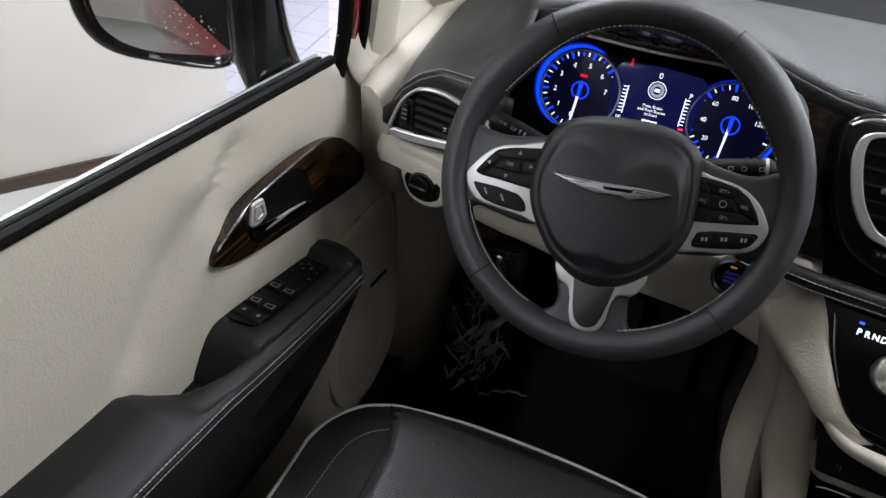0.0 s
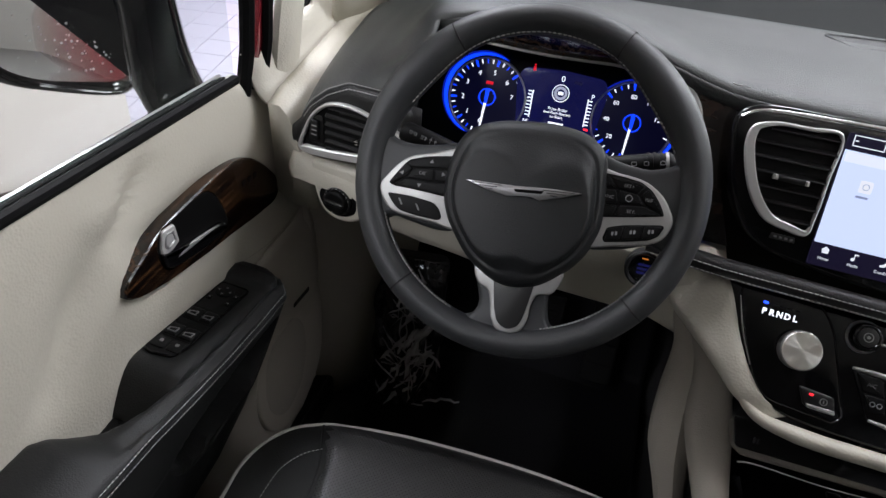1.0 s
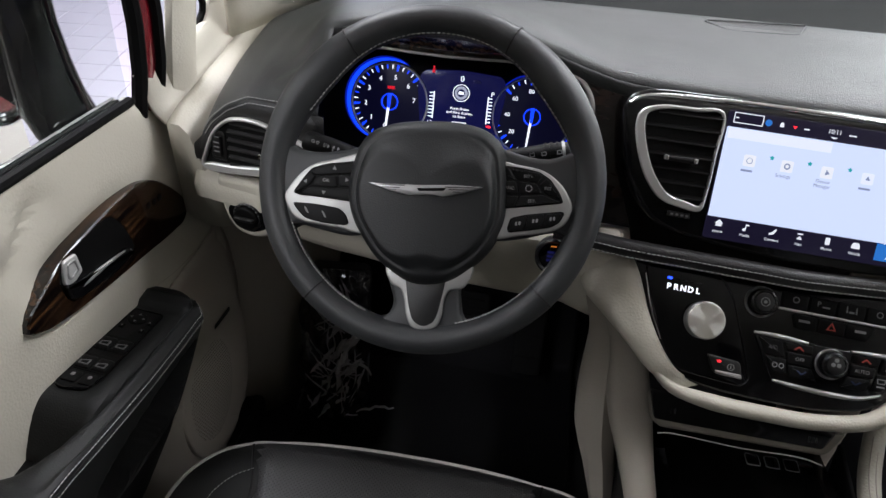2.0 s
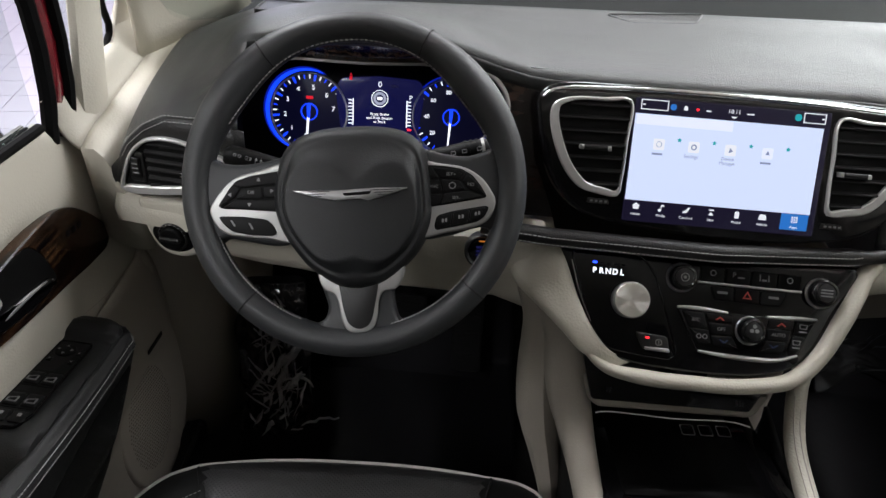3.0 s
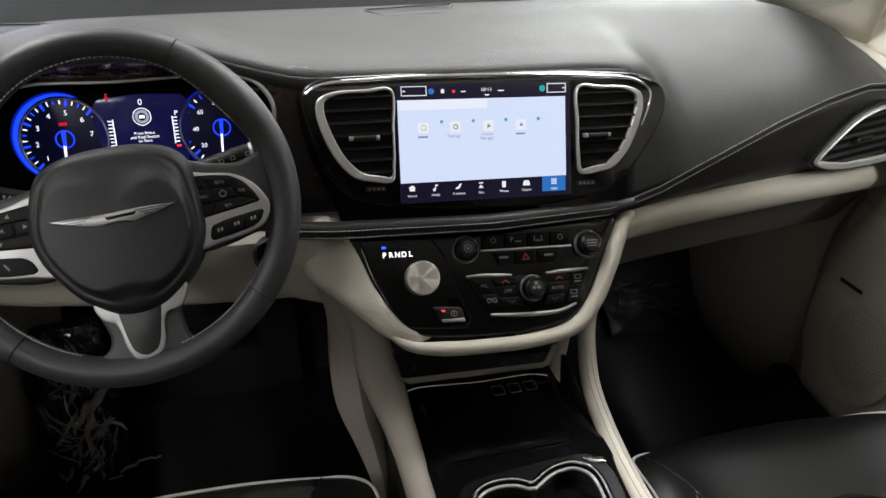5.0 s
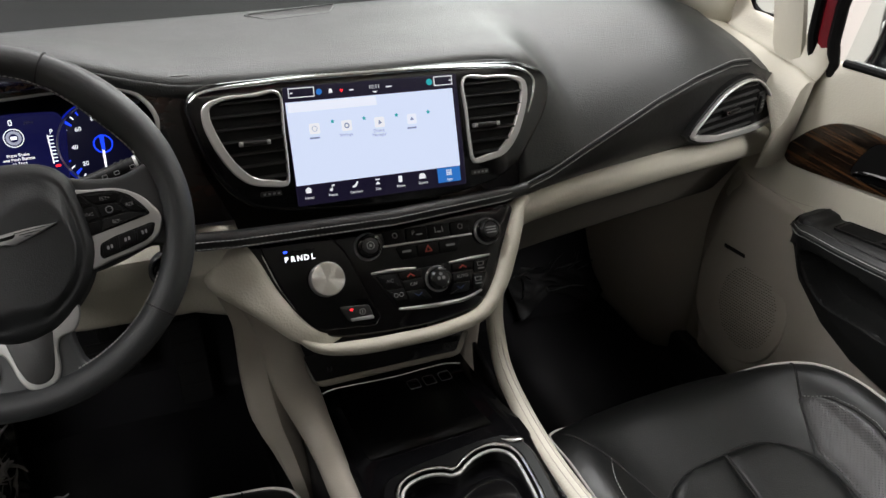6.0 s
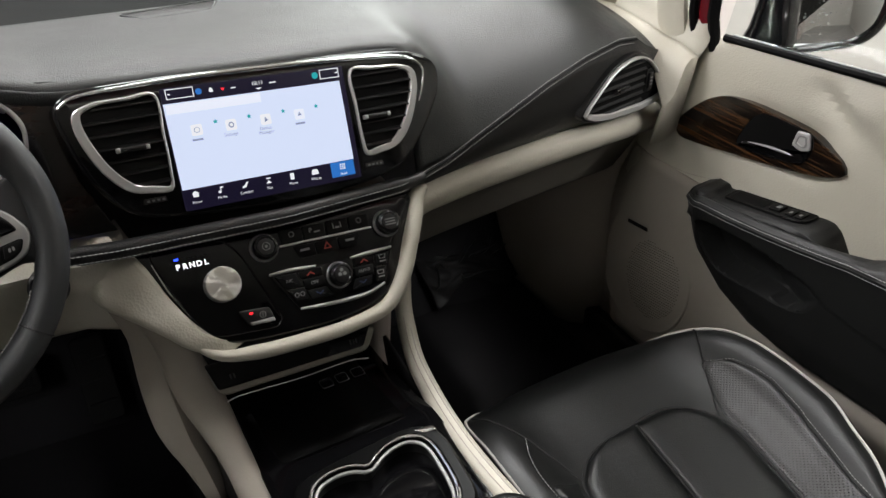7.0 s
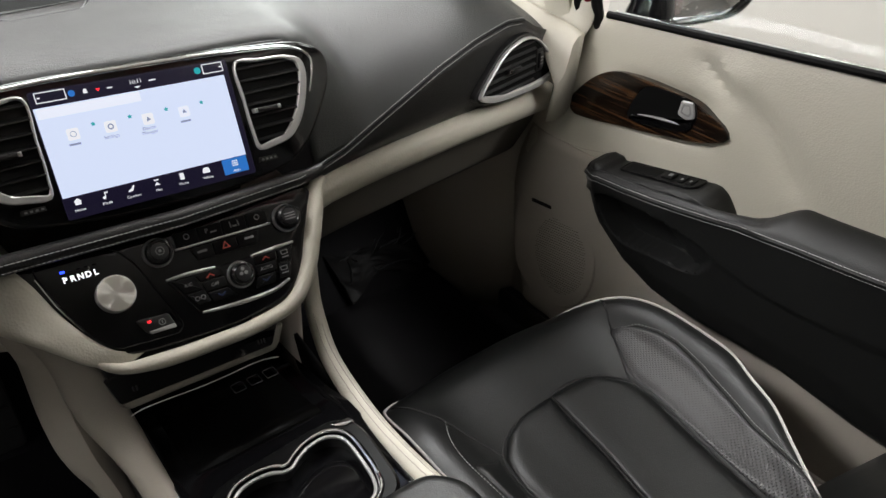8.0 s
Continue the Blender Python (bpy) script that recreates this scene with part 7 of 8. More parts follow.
def dial_(u, v, r, nums, label):
    d = part("dial", plate(GF, circle(u, v, r, 60), -0.006, 0.0, 0.001), NAVY, gauge, label)
    part("dial_ring", band(GF, circle(u, v, r * 1.025, 60), circle(u, v, r * 0.98, 60), -0.004, 0.005, 0.001), SILVER, d, "silver dial ring")
    n = len(nums)
    for i in range(n):
        a = radians(nums[i][1])
        if nums[i][0]:
            writing("dial_number", nums[i][0], r * (0.175 if len(nums[i][0]) < 2 else 0.15), GF, u + r * 0.64 * math.cos(a), v + r * 0.64 * math.sin(a), 0.001, WHITE_GLOW, d)
    marks, blues = [], []
    degs = [q[1] for q in nums]
    for i in range(len(degs) - 1):
        for k in range(4):
            a = radians(degs[i] + (degs[i + 1] - degs[i]) * k / 4)
            c, s = math.cos(a), math.sin(a)
            w, r0, r1 = (0.0017, 0.80, 0.96) if k == 0 else (0.0009, 0.85, 0.95)
            q = [(u + r * r0 * c - w * s * 0.6, v + r * r0 * s + w * c * 0.6), (u + r * r1 * c - w * s, v + r * r1 * s + w * c), (u + r * r1 * c + w * s, v + r * r1 * s - w * c), (u + r * r0 * c + w * s * 0.6, v + r * r0 * s - w * c * 0.6)]
            (blues if k in (0, 2) else marks).append(plate(GF, q, 0.0, 0.0010, 0.0001, steps=1))
    part("dial_mark", join(*marks), WHITE_GLOW, d, "fine white marks", kind="stuff")
    part("dial_mark", join(*blues), BLUE_GLOW, d, "blue lit marks", kind="stuff")
    part("hub_glow", band(GF, circle(u, v, r * 0.225, 30), circle(u, v, r * 0.195, 30), 0.0, 0.002, 0.0003), BLUE_GLOW, d, "blue ring at the hub")
    ne = part("needle", plate(GF, [(u - 0.0017, v + 0.010), (u + 0.0017, v + 0.010), (u - 0.0022, v - r * 0.80), (u - 0.0042, v - r * 0.80)], 0.002, 0.004, 0.0003, steps=1), WHITE_GLOW, d, "white needle")
    part("needle_root", plate(GF, [(u - 0.0026, v + 0.011), (u + 0.0026, v + 0.011), (u + 0.0012, v - 0.008), (u - 0.0022, v - 0.008)], 0.0035, 0.0052, 0.0003, steps=1), BLUE_GLOW, d, "blue lit needle root")
    return d


R1 = 0.0525
t1 = dial_(-0.0975, -0.001, R1, [("0", 262), ("1", 224), ("2", 188), ("3", 152), ("4", 116), ("5", 80), ("6", 44), ("7", 8), ("", -25)], "tachometer dial")
dial_(0.0985, 0.0, R1, [("", 262), ("20", 221), ("40", 180), ("60", 139), ("80", 98), ("100", 57), ("120", 16), ("", -25)], "speedometer dial")
def crescent(r0, wide, a0, a1, w):
    """A thin crescent of light hugging the tachometer."""
    secs = []
    for i in range(50):
        a = radians(a0 + (a1 - a0) * i / 49)
        q = wide * math.sin(math.pi * i / 49) ** 0.7
        secs.append([GF @ Vector((-0.0975 + R1 * r * math.cos(a), -0.001 + R1 * r * math.sin(a), w)) for r in (r0, r0 + 0.008 + q * 0.5, r0 + 0.012 + q)])
    return loft(secs)


part("blue_halo", crescent(1.05, 0.095, 70, 245, 0.0005), BLUE_GLOW, gauge, "blue lit halo beside the tachometer", thick=0.001)
part("halo_fade", crescent(1.05, 0.160, 66, 249, -0.0015), BLUE_FADE, gauge, "dim outer edge of the blue halo", thick=0.001)
part("blue_halo", plate(GF, circle(0.0985, 0.0, R1 * 1.13, 30, -62, 6) + list(reversed(circle(0.0985, 0.0, R1 * 1.06, 30, -62, 6))), -0.001, 0.0015, 0.0004, steps=1), BLUE_GLOW, gauge, "blue lit fuel segment")
part("speed_ring", band(GF, circle(0.0985, 0.0, R1 * 1.075, 60), circle(0.0985, 0.0, R1 * 1.035, 60), -0.003, 0.0005, 0.0004), BLUE_FADE, gauge, "dim blue ring round the speedometer")
disp_o = rounded([(-0.050, -0.048), (0.050, -0.048), (0.061, 0.030), (0.055, 0.0475), (0.0, 0.051), (-0.054, 0.0475), (-0.061, 0.030)], 0.011)
disp = part("display", plate(GF, disp_o, -0.004, 0.0035, 0.001), BLUE_SOFT, gauge, "dim blue driver display")
writing("display_text", "0", 0.0108, GF, 0.0, 0.0400, 0.0037, WHITE_GLOW, disp)
writing("display_text", "MPH", 0.0052, GF, 0.020, 0.0378, 0.0037, GREY_MARK, disp)
writing("display_text", "P", 0.0088, GF, 0.0425, 0.0235, 0.0037, WHITE_GLOW, disp)
writing("display_text", "Press Brake\nand Push Button\nto Start", 0.0054, GF, 0.0, -0.0050, 0.0037, WHITE_GLOW, disp)
part("odometer_bar", plate(GF, box2(-0.009, -0.0205, 0.011, -0.0175, 0.0003), 0.0034, 0.0040, 0.0001, steps=1), WHITE_GLOW, disp, "small white reading")
part("start_symbol", band(GF, circle(0, 0.0215, 0.0115, 36), circle(0, 0.0215, 0.0106, 36), 0.0034, 0.0042, 0.0001), WHITE_GLOW, disp, "white start button symbol")
part("start_symbol", band(GF, circle(0, 0.0215, 0.0088, 30), circle(0, 0.0215, 0.0052, 30), 0.0034, 0.0042, 0.0001), GREY_GLOW, disp)
part("start_symbol", plate(GF, box2(-0.0035, 0.0195, 0.0035, 0.0235, 0.0005), 0.0034, 0.0042, 0.0001, steps=1), WHITE_GLOW, disp)
for u0, sg in ((-0.040, 1), (0.041, -1)):
    part("side_gauge", join(*[plate(GF, box2(u0 - 0.0028, -0.014 + 0.0045 * k, u0 + 0.0022, -0.0128 + 0.0045 * k, 0.0002), 0.0034, 0.0041, 0.0001, steps=1) for k in range(8)]), WHITE_GLOW, disp, "ticks of a side gauge", kind="stuff")
    part("side_gauge_line", plate(GF, box2(u0 + sg * 0.0035 - 0.0007, -0.016, u0 + sg * 0.0035 + 0.0007, 0.020, 0.0002), 0.0034, 0.0041, 0.0001, steps=1), WHITE_GLOW, disp)
part("red_belt_light", join(plate(GF, circle(-0.0398, 0.0522, 0.0013, 12), 0.0034, 0.0042, 0.0001, steps=1), plate(GF, rounded([(-0.0418, 0.0446), (-0.0378, 0.0446), (-0.0382, 0.0502), (-0.0414, 0.0502)], 0.0008), 0.0034, 0.0042, 0.0001, steps=1)), RED_DIM, disp, "red seat belt light")
part("red_light", plate(GF, box2(-0.1018, 0.0165, -0.0918, 0.0205, 0.0008), 0.0008, 0.0016, 0.0001), RED_DIM, t1, "red brake warning light")
part("red_mark", plate(GF, box2(0.0385, -0.0205, 0.0445, -0.0180, 0.0004), 0.0034, 0.0042, 0.0001, steps=1), RED_GLOW, disp)
writing("display_text", "NE", 0.0055, GF, -0.040, -0.0215, 0.0037, WHITE_GLOW, disp)
# shell and wooden brow of the cluster
sec = []
for q in np.linspace(0, 1, 5):
    ring = []
    for u, v in back_o:
        su, sv = 1.0 + 0.05 * q, 1.0 + (0.32 if v > 0 else 0.05) * q
        ring.append(GF @ Vector((u * su, v * sv, -0.006 + 0.085 * q)))
    sec.append(ring)
part("cowl", loft(sec, closed=True), DARK, gauge, "matt black inner cowl", thick=0.003)
BZ = lambda x: lerp([(-0.57, 0.783), (-0.545, 0.797), (-0.515, 0.8005), (-0.47, 0.7985), (-0.43, 0.7975), (-0.39, 0.7985), (-0.355, 0.800), (-0.32, 0.798), (-0.29, 0.790), (-0.265, 0.776)], x)
BX = np.linspace(-0.57, -0.265, 44)
part("brow_chrome", tube([(x, 0.800, BZ(x)) for x in BX], 0.0021, n=8), SILVER, gauge, "thin chrome line below the wooden brow")
part("wood_brow", loft([[(x, 0.802, BZ(x) + 0.0005), (x, 0.793, BZ(x) + 0.014), (x, 0.780, BZ(x) + 0.030), (x, 0.765, BZ(x) + 0.040)] for x in BX]), WOOD_BROW, gauge, "striped wood brow over the gauges", thick=0.002)
horn = curve([(-0.575, 0.78, 0.812), (-0.60, 0.78, 0.800), (-0.607, 0.78, 0.780), (-0.600, 0.78, 0.750)], 24)
part("chrome_horn", tube(horn, [0.0010 + 0.0018 * math.sin(math.pi * (0.1 + 0.85 * i / 23)) for i in range(24)], n=8), CHROME, gauge, "curved chrome trim beside the gauges")
# wood panel between cluster and screen
WD = frame_at((-0.245, 0.690, 0.742), 26, -2.2)
HORN = curve([(-0.060, 0.0905), (-0.0537, 0.0900), (-0.0380, 0.0875), (-0.0243, 0.0806), (-0.0120, 0.0660), (-0.0070, 0.0517), (-0.0074, 0.0414), (-0.011, 0.015)], 36)
part("wood_panel", plate(WD, HORN + [(-0.012, -0.02), (-0.03, -0.075), (0.060, -0.075), (0.034, -0.01), (0.036, 0.03), (0.034, 0.080), (0.036, 0.098), (0.0, 0.100), (-0.055, 0.097)], -0.02, -0.004, 0.002), WOOD_X, gauge, "dark wood panel beside the cluster")
part("chrome_horn", tube([WD @ Vector((u, v, -0.0035)) for u, v in HORN], [0.0010 + 0.0020 * math.sin(math.pi * (0.1 + 0.85 * i / 35)) for i in range(36)], n=8), SILVER, gauge, "curved chrome trim beside the gauges")

# ---- outer vents ----
def corner_vent(m, outline, name, tab, tilt, roll, wheel_at, dy):
    v_ = thing(name, m @ Vector((*tab, 0)), "black side air vent in a satin silver frame", "air vent", "dashboard vents")
    o = curve(outline, 60, True)
    part("surround", plate(m, inset(ccw(o), -0.0045), -0.03, 0.0018, 0.002), PLASTIC, v_, "black vent surround")
    o = ccw(o)
    thin, wide = inset(o, 0.0044), inset(o, 0.0112)
    foot_w = [max(0.0, (t_[1] - p_[1]) / 0.0044) ** 2 for p_, t_ in zip(o, thin)]
    inner = [(a[0] + (b[0] - a[0]) * f, a[1] + (b[1] - a[1]) * f) for a, b, f in zip(thin, wide, foot_w)]
    part("frame", band(m, o, inner, -0.002, 0.0085, 0.0016), SILVER, v_, "satin silver vent frame")
    part("backing", plate(m, inset(ccw(o), 0.004), -0.02, 0.0022, 0.0003, steps=1), DARK, v_, "dark duct")
    lim = wheel_at[0]
    for k in range(6):
        v0, v1 = min(q[1] for q in inner), max(q[1] for q in inner)
        vv = v0 + (v1 - v0) * (k + 0.55) / 6
        us = []
        for i in range(len(inner)):
            a, b = inner[i - 1], inner[i]
            if (a[1] - vv) * (b[1] - vv) < 0:
                us.append(a[0] + (b[0] - a[0]) * (vv - a[1]) / (b[1] - a[1]))
        if len(us) > 1:
            u0, u1 = min(us), max(us)
            if lim > 0:
                u1 = min(u1, lim - 0.014)
            else:
                u0 = max(u0, lim + 0.014)
            if u1 - u0 > 0.01:
                sm = m @ Matrix.Translation(((u0 + u1) / 2, vv, 0.0022)) @ Matrix.Rotation(radians(-60), 4, "X")
                h = (u1 - u0) / 2
                part("slat", plate(sm, box2(-h, -0.0048, h, 0.0048, 0.0006), -0.0009, 0.0009, 0.0005, steps=1), PLASTIC, v_, "black slat")
    u, v = wheel_at
    part("shutoff_panel", plate(m, box2(u - 0.011, v - 0.020, u + 0.011, v + 0.020, 0.005), 0.0, 0.0045, 0.0015), PLASTIC, v_, "black shut-off panel")
    sh = part("shutoff_wheel", plate(m, box2(u - 0.006, v - 0.014, u + 0.006, v + 0.014, 0.003), 0.004, 0.0085, 0.002), PLASTIC, v_, "vent shut-off wheel")
    for k in (-1, 0, 1):
        part("wheel_mark", plate(m, box2(u - 0.004, v + 0.006 * k - 0.0008, u + 0.004, v + 0.006 * k + 0.0008, 0.0003), 0.008, 0.0089, 0.0001, steps=1), GREY_MARK, sh)
    u, v = tab
    part("tab", plate(m, box2(u - 0.017, v - 0.0032, u + 0.017, v + 0.0032, 0.0025), 0.002, 0.0125, 0.002), PLASTIC, v_, "black adjusting tab")
    part("tab_end", plate(m, box2(u - 0.018, v - 0.003, u - 0.012, v + 0.003, 0.0015), 0.002, 0.0135, 0.001), CHROME, v_, "chrome tab end")


RFM = axes((0.62, 0.7302, 0.68), (1, 0.21, 0), (0, 0.04, 1))
corner_vent(RFM @ Matrix.Translation((0, 0, 0.011)), [(-0.098, -0.029), (-0.080, -0.040), (-0.044, -0.049), (0.005, -0.0535), (0.070, -0.056), (0.112, -0.050), (0.123, -0.039), (0.113, -0.016), (0.080, 0.020), (0.056, 0.036), (0.038, 0.0415), (0.014, 0.0425), (-0.030, 0.031), (-0.065, 0.006)], "side_vent", (-0.008, -0.002), 0, 0, (0.074, -0.008), 0)
LFM = axes((-0.65, 0.6809, 0.70), (1, -0.175, 0), (0, 0.06, 1))
corner_vent(LFM, [(-0.072, -0.032), (-0.066, -0.012), (-0.055, 0.012), (-0.047, 0.023), (-0.031, 0.0365), (-0.012, 0.042), (0.010, 0.0425), (0.033, 0.038), (0.060, 0.030), (0.086, 0.018), (0.094, 0.002), (0.066, -0.020), (0.010, -0.031), (-0.036, -0.037), (-0.064, -0.0375)], "side_vent", (0.033, 0.0), 0, 0, (-0.046, -0.002), 0)

# ---- light switch, start button ----
sw = thing("headlamp_switch", LFM @ Vector((-0.0165, -0.0955, 0.0)), "round black headlamp switch in beige trim", "light switch")
HS = LFM @ Matrix.Translation((-0.0145, -0.0955, 0.007))
HS_O = curve([(-0.0285, 0.0015), (-0.0165, 0.0185), (0.0055, 0.0242), (0.0265, 0.0125), (0.0275, -0.012), (0.006, -0.024), (-0.017, -0.0195)], 48, True)
part("switch_bezel", plate(HS, rounded([(-0.046, 0.050), (0.060, 0.050), (0.058, 0.010), (0.033, -0.026), (0.006, -0.035), (-0.020, -0.030), (-0.036, -0.006)], 0.014), -0.040, -0.0045, 0.008, steps=5), BEIGE, sw, "beige moulded collar below the vent")
part("recess", plate(HS, HS_O, -0.03, -0.003, 0.003), PIANO, sw, "gloss black recess")
hk = part("knob", plate(HS, circle(0.002, 0.0, 0.0165, 40), -0.004, 0.006, 0.004, steps=4), SWITCH, sw, "black turning knob")
part("knob_grip", plate(HS, box2(-0.013, -0.0035, 0.016, 0.0035, 0.003), 0.004, 0.010, 0.003), PLASTIC, hk, "raised grip")
part("knob_ring", band(HS, circle(0.002, 0, 0.0200, 40), circle(0.002, 0, 0.0172, 40), -0.003, 0.001, 0.001), PLASTIC, sw, "ribbed ring")
for k in range(9):
    a = radians(20 + 18 * k)
    part("knob_mark", plate(HS, circle(0.002 + 0.0186 * math.cos(a), 0.0186 * math.sin(a), 0.0008, 8), 0.0005, 0.0016, 0.0001, steps=1), GREY_MARK, sw)
SB = frame_at((-0.272, 0.634, 0.637), 20)
st = thing("start_button", (-0.273, 0.63, 0.634), "round black start button with lit ring", "start button")
part("bezel", band(SB, circle(0, 0, 0.021, 40), circle(0, 0, 0.0165, 40), -0.02, 0.012, 0.002), PLASTIC, st, "black bezel")
part("button", plate(SB, circle(0, 0, 0.0165, 40), -0.01, 0.009, 0.002), PIANO, st, "black button")
for k in (-1, 0, 1):
    part("button_mark", plate(SB, box2(-0.007, 0.0048 * k - 0.0014, 0.007, 0.0048 * k + 0.0014, 0.0003), 0.0085, 0.0096, 0.0001, steps=1), BLUE_SOFT, st)
part("button_light", plate(SB, box2(-0.004, 0.0115, 0.003, 0.0130, 0.0003), 0.0085, 0.0097, 0.0001, steps=1), ORANGE_LIGHT, st, "small orange light")

# ---- speaker grilles on the dash top ----
for cx, cy, z, o in ((-0.015, 1.015, 0.8005, [(-0.081, 0.015), (0.073, 0.040), (0.046, -0.025), (-0.050, -0.037)]), (-0.565, 0.985, 0.806, [(-0.039, 0.028), (0.050, 0.019), (0.019, -0.035), (-0.043, -0.040)]), (0.515, 1.020, 0.800, [(-0.058, 0.026), (0.058, 0.030), (0.050, -0.026), (-0.044, -0.016)])):
    g_ = thing("dash_speaker", (cx, cy, z), "dark perforated speaker grille in the dash top", "speaker", "dash speakers")
    sm = axes((cx, cy, z + 0.0015), (1, 0, 0), (0, 1, -0.07))
    o = rounded(o, 0.010)
    part("grille", plate(sm, o, -0.006, 0.001, 0.001), PLASTIC, g_, "dark grille")
    part("rim", band(sm, o, inset(ccw(o), 0.0025), 0.0, 0.003, 0.001), DASH, g_, "grey rim")
    holes = []
    fill = inset(ccw(o), 0.006)
    for i in range(-22, 23):
        for j in range(-10, 11):
            u, v = i * 0.0042 + (j % 2) * 0.0021, j * 0.0042
            if all((b[0] - a[0]) * (v - a[1]) - (b[1] - a[1]) * (u - a[0]) > 0 for a, b in zip(fill, fill[1:] + fill[:1])):
                holes.append(plate(sm, circle(u, v, 0.0012, 5), 0.0008, 0.0016, 0.0001, steps=1))
    part("grille_holes", join(*holes), SEAM, g_, "rows of fine holes", kind="stuff")

# ---- centre console ----
con = thing("centre_console", (0, 0.40, 0.0), "centre console with black tray, cup holder and beige rails", "console")
secs = []
for y, z in ((0.72, 0.352), (0.60, 0.366), (0.50, 0.388), (0.455, 0.405), (0.10, 0.432), (-0.25, 0.435)):
    secs.append([(-0.118, y, z + 0.010), (-0.105, y, z + 0.003), (-0.06, y, z), (0.06, y, z), (0.102, y, z + 0.002), (0.118, y, z + 0.010)])
part("tray", loft(secs), PIANO, con, "gloss black tray", thick=0.004)
part("tray_mat", loft([[(-0.085, y, z + 0.0035), (0.085, y, z + 0.0035)] for y, z in ((0.70, 0.354), (0.60, 0.366), (0.50, 0.388), (0.47, 0.400))]), CUP_BLACK, con, "black rubber tray mat", thick=0.003)
# soft beige flank: it leaves the knee bolster, tapers along the control panel and becomes the panel's lower frame
FLANK = [((-0.250, 0.690, 0.655), (-0.197, 0.660, 0.664)), ((-0.2434, 0.6576, 0.634), (-0.188, 0.640, 0.656)), ((-0.2303, 0.6215, 0.6043), (-0.175, 0.619, 0.639)), ((-0.2086, 0.599, 0.5926), (-0.162, 0.597, 0.612)), ((-0.188, 0.581, 0.582), (-0.151, 0.582, 0.593)), ((-0.170, 0.570, 0.568), (-0.138, 0.567, 0.575)), ((-0.149, 0.556, 0.552), (-0.121, 0.555, 0.559)), ((-0.116, 0.546, 0.537), (-0.086, 0.557, 0.541))]
secs = []
for a, b in FLANK:
    a, b = Vector(a), Vector(b)
    n_ = Vector((-0.03, -0.776, 0.629))
    w_ = (b - a).length
    secs.append(curve([a + Vector((0.010, 0.030, -0.022)), a + Vector((0.001, 0.006, -0.004)), a + (b - a) * 0.10 + n_ * 0.07 * w_, a + (b - a) * 0.5 + n_ * 0.13 * w_, a + (b - a) * 0.90 + n_ * 0.08 * w_, b, b + Vector((0.004, 0.016, -0.014))], 20))
part("flank", loft([curve(c, 50) for c in zip(*secs)]), BEIGE, con, "soft beige flank beside the control panel", thick=0.003)
# stitched rail that drops from under the flank and runs back along the tray
RAIL = [((-0.205, 0.630, 0.575), (-0.150, 0.615, 0.570)), ((-0.190, 0.618, 0.545), (-0.142, 0.607, 0.540)), ((-0.183, 0.608, 0.513), (-0.138, 0.600, 0.509)), ((-0.181, 0.598, 0.483), (-0.129, 0.590, 0.476)), ((-0.174, 0.578, 0.451), (-0.121, 0.570, 0.442)), ((-0.160, 0.556, 0.416), (-0.118, 0.537, 0.421)), ((-0.149, 0.511, 0.400), (-0.116, 0.488, 0.412)), ((-0.146, 0.432, 0.409), (-0.119, 0.409, 0.424)), ((-0.146, 0.33, 0.422), (-0.119, 0.33, 0.438)), ((-0.146, -0.25, 0.432), (-0.119, -0.25, 0.448))]
secs = []
for k, (a, b) in enumerate(RAIL):
    a, b = Vector(a), Vector(b)
    n_ = Vector((-0.15, -0.85, 0.50)).lerp(Vector((-0.25, -0.25, 0.93)), min(1, k / 7)).normalized()
    w_ = (b - a).length
    secs.append(curve([a + Vector((0.012, 0.030, -0.030)), a + Vector((0.001, 0.006, -0.008)), a + (b - a) * 0.12 + n_ * 0.10 * w_, a + (b - a) * 0.5 + n_ * 0.20 * w_, a + (b - a) * 0.86 + n_ * 0.15 * w_, b, b + Vector((0.003, 0.014, -0.022))], 22))
rail_ = [curve(c, 70) for c in zip(*secs)]
part("rail", loft(rail_), CONSOLE_SHADED, con, "beige rail running back along the tray, darkened for shade", thick=0.003)
LR = [tuple(Vector(p) + Vector((0, -0.0006, 0.0006))) for p in rail_[15]]
LEG = [((-0.238, 0.668, 0.600), (-0.185, 0.632, 0.585)), ((-0.214, 0.640, 0.533), (-0.174, 0.620, 0.540)), ((-0.213, 0.635, 0.498), (-0.175, 0.613, 0.506)), ((-0.214, 0.630, 0.463), (-0.175, 0.606, 0.471)), ((-0.213, 0.620, 0.420), (-0.171, 0.594, 0.428)), ((-0.208, 0.605, 0.379), (-0.166, 0.580, 0.384)), ((-0.189, 0.590, 0.331), (-0.160, 0.568, 0.343)), ((-0.165, 0.560, 0.245), (-0.150, 0.540, 0.264)), ((-0.160, 0.550, 0.0), (-0.148, 0.530, 0.0))]
secs = []
for a, b in LEG:
    a, b = Vector(a), Vector(b)
    n_ = Vector((-0.5, -0.8, 0.2)).normalized()
    secs.append(curve([a + Vector((0.055, 0.14, 0)), a + Vector((0.020, 0.05, 0)), a + Vector((0.003, 0, 0)), (a + b) / 2 + n_ * 0.010, b, b + Vector((0.02, 0.06, 0))], 16))
part("cheek", loft([curve(c, 50) for c in zip(*secs)]), CONSOLE_SHADED, con, "beige cheek beside the driver's footwell, darkened for shade", thick=0.004)
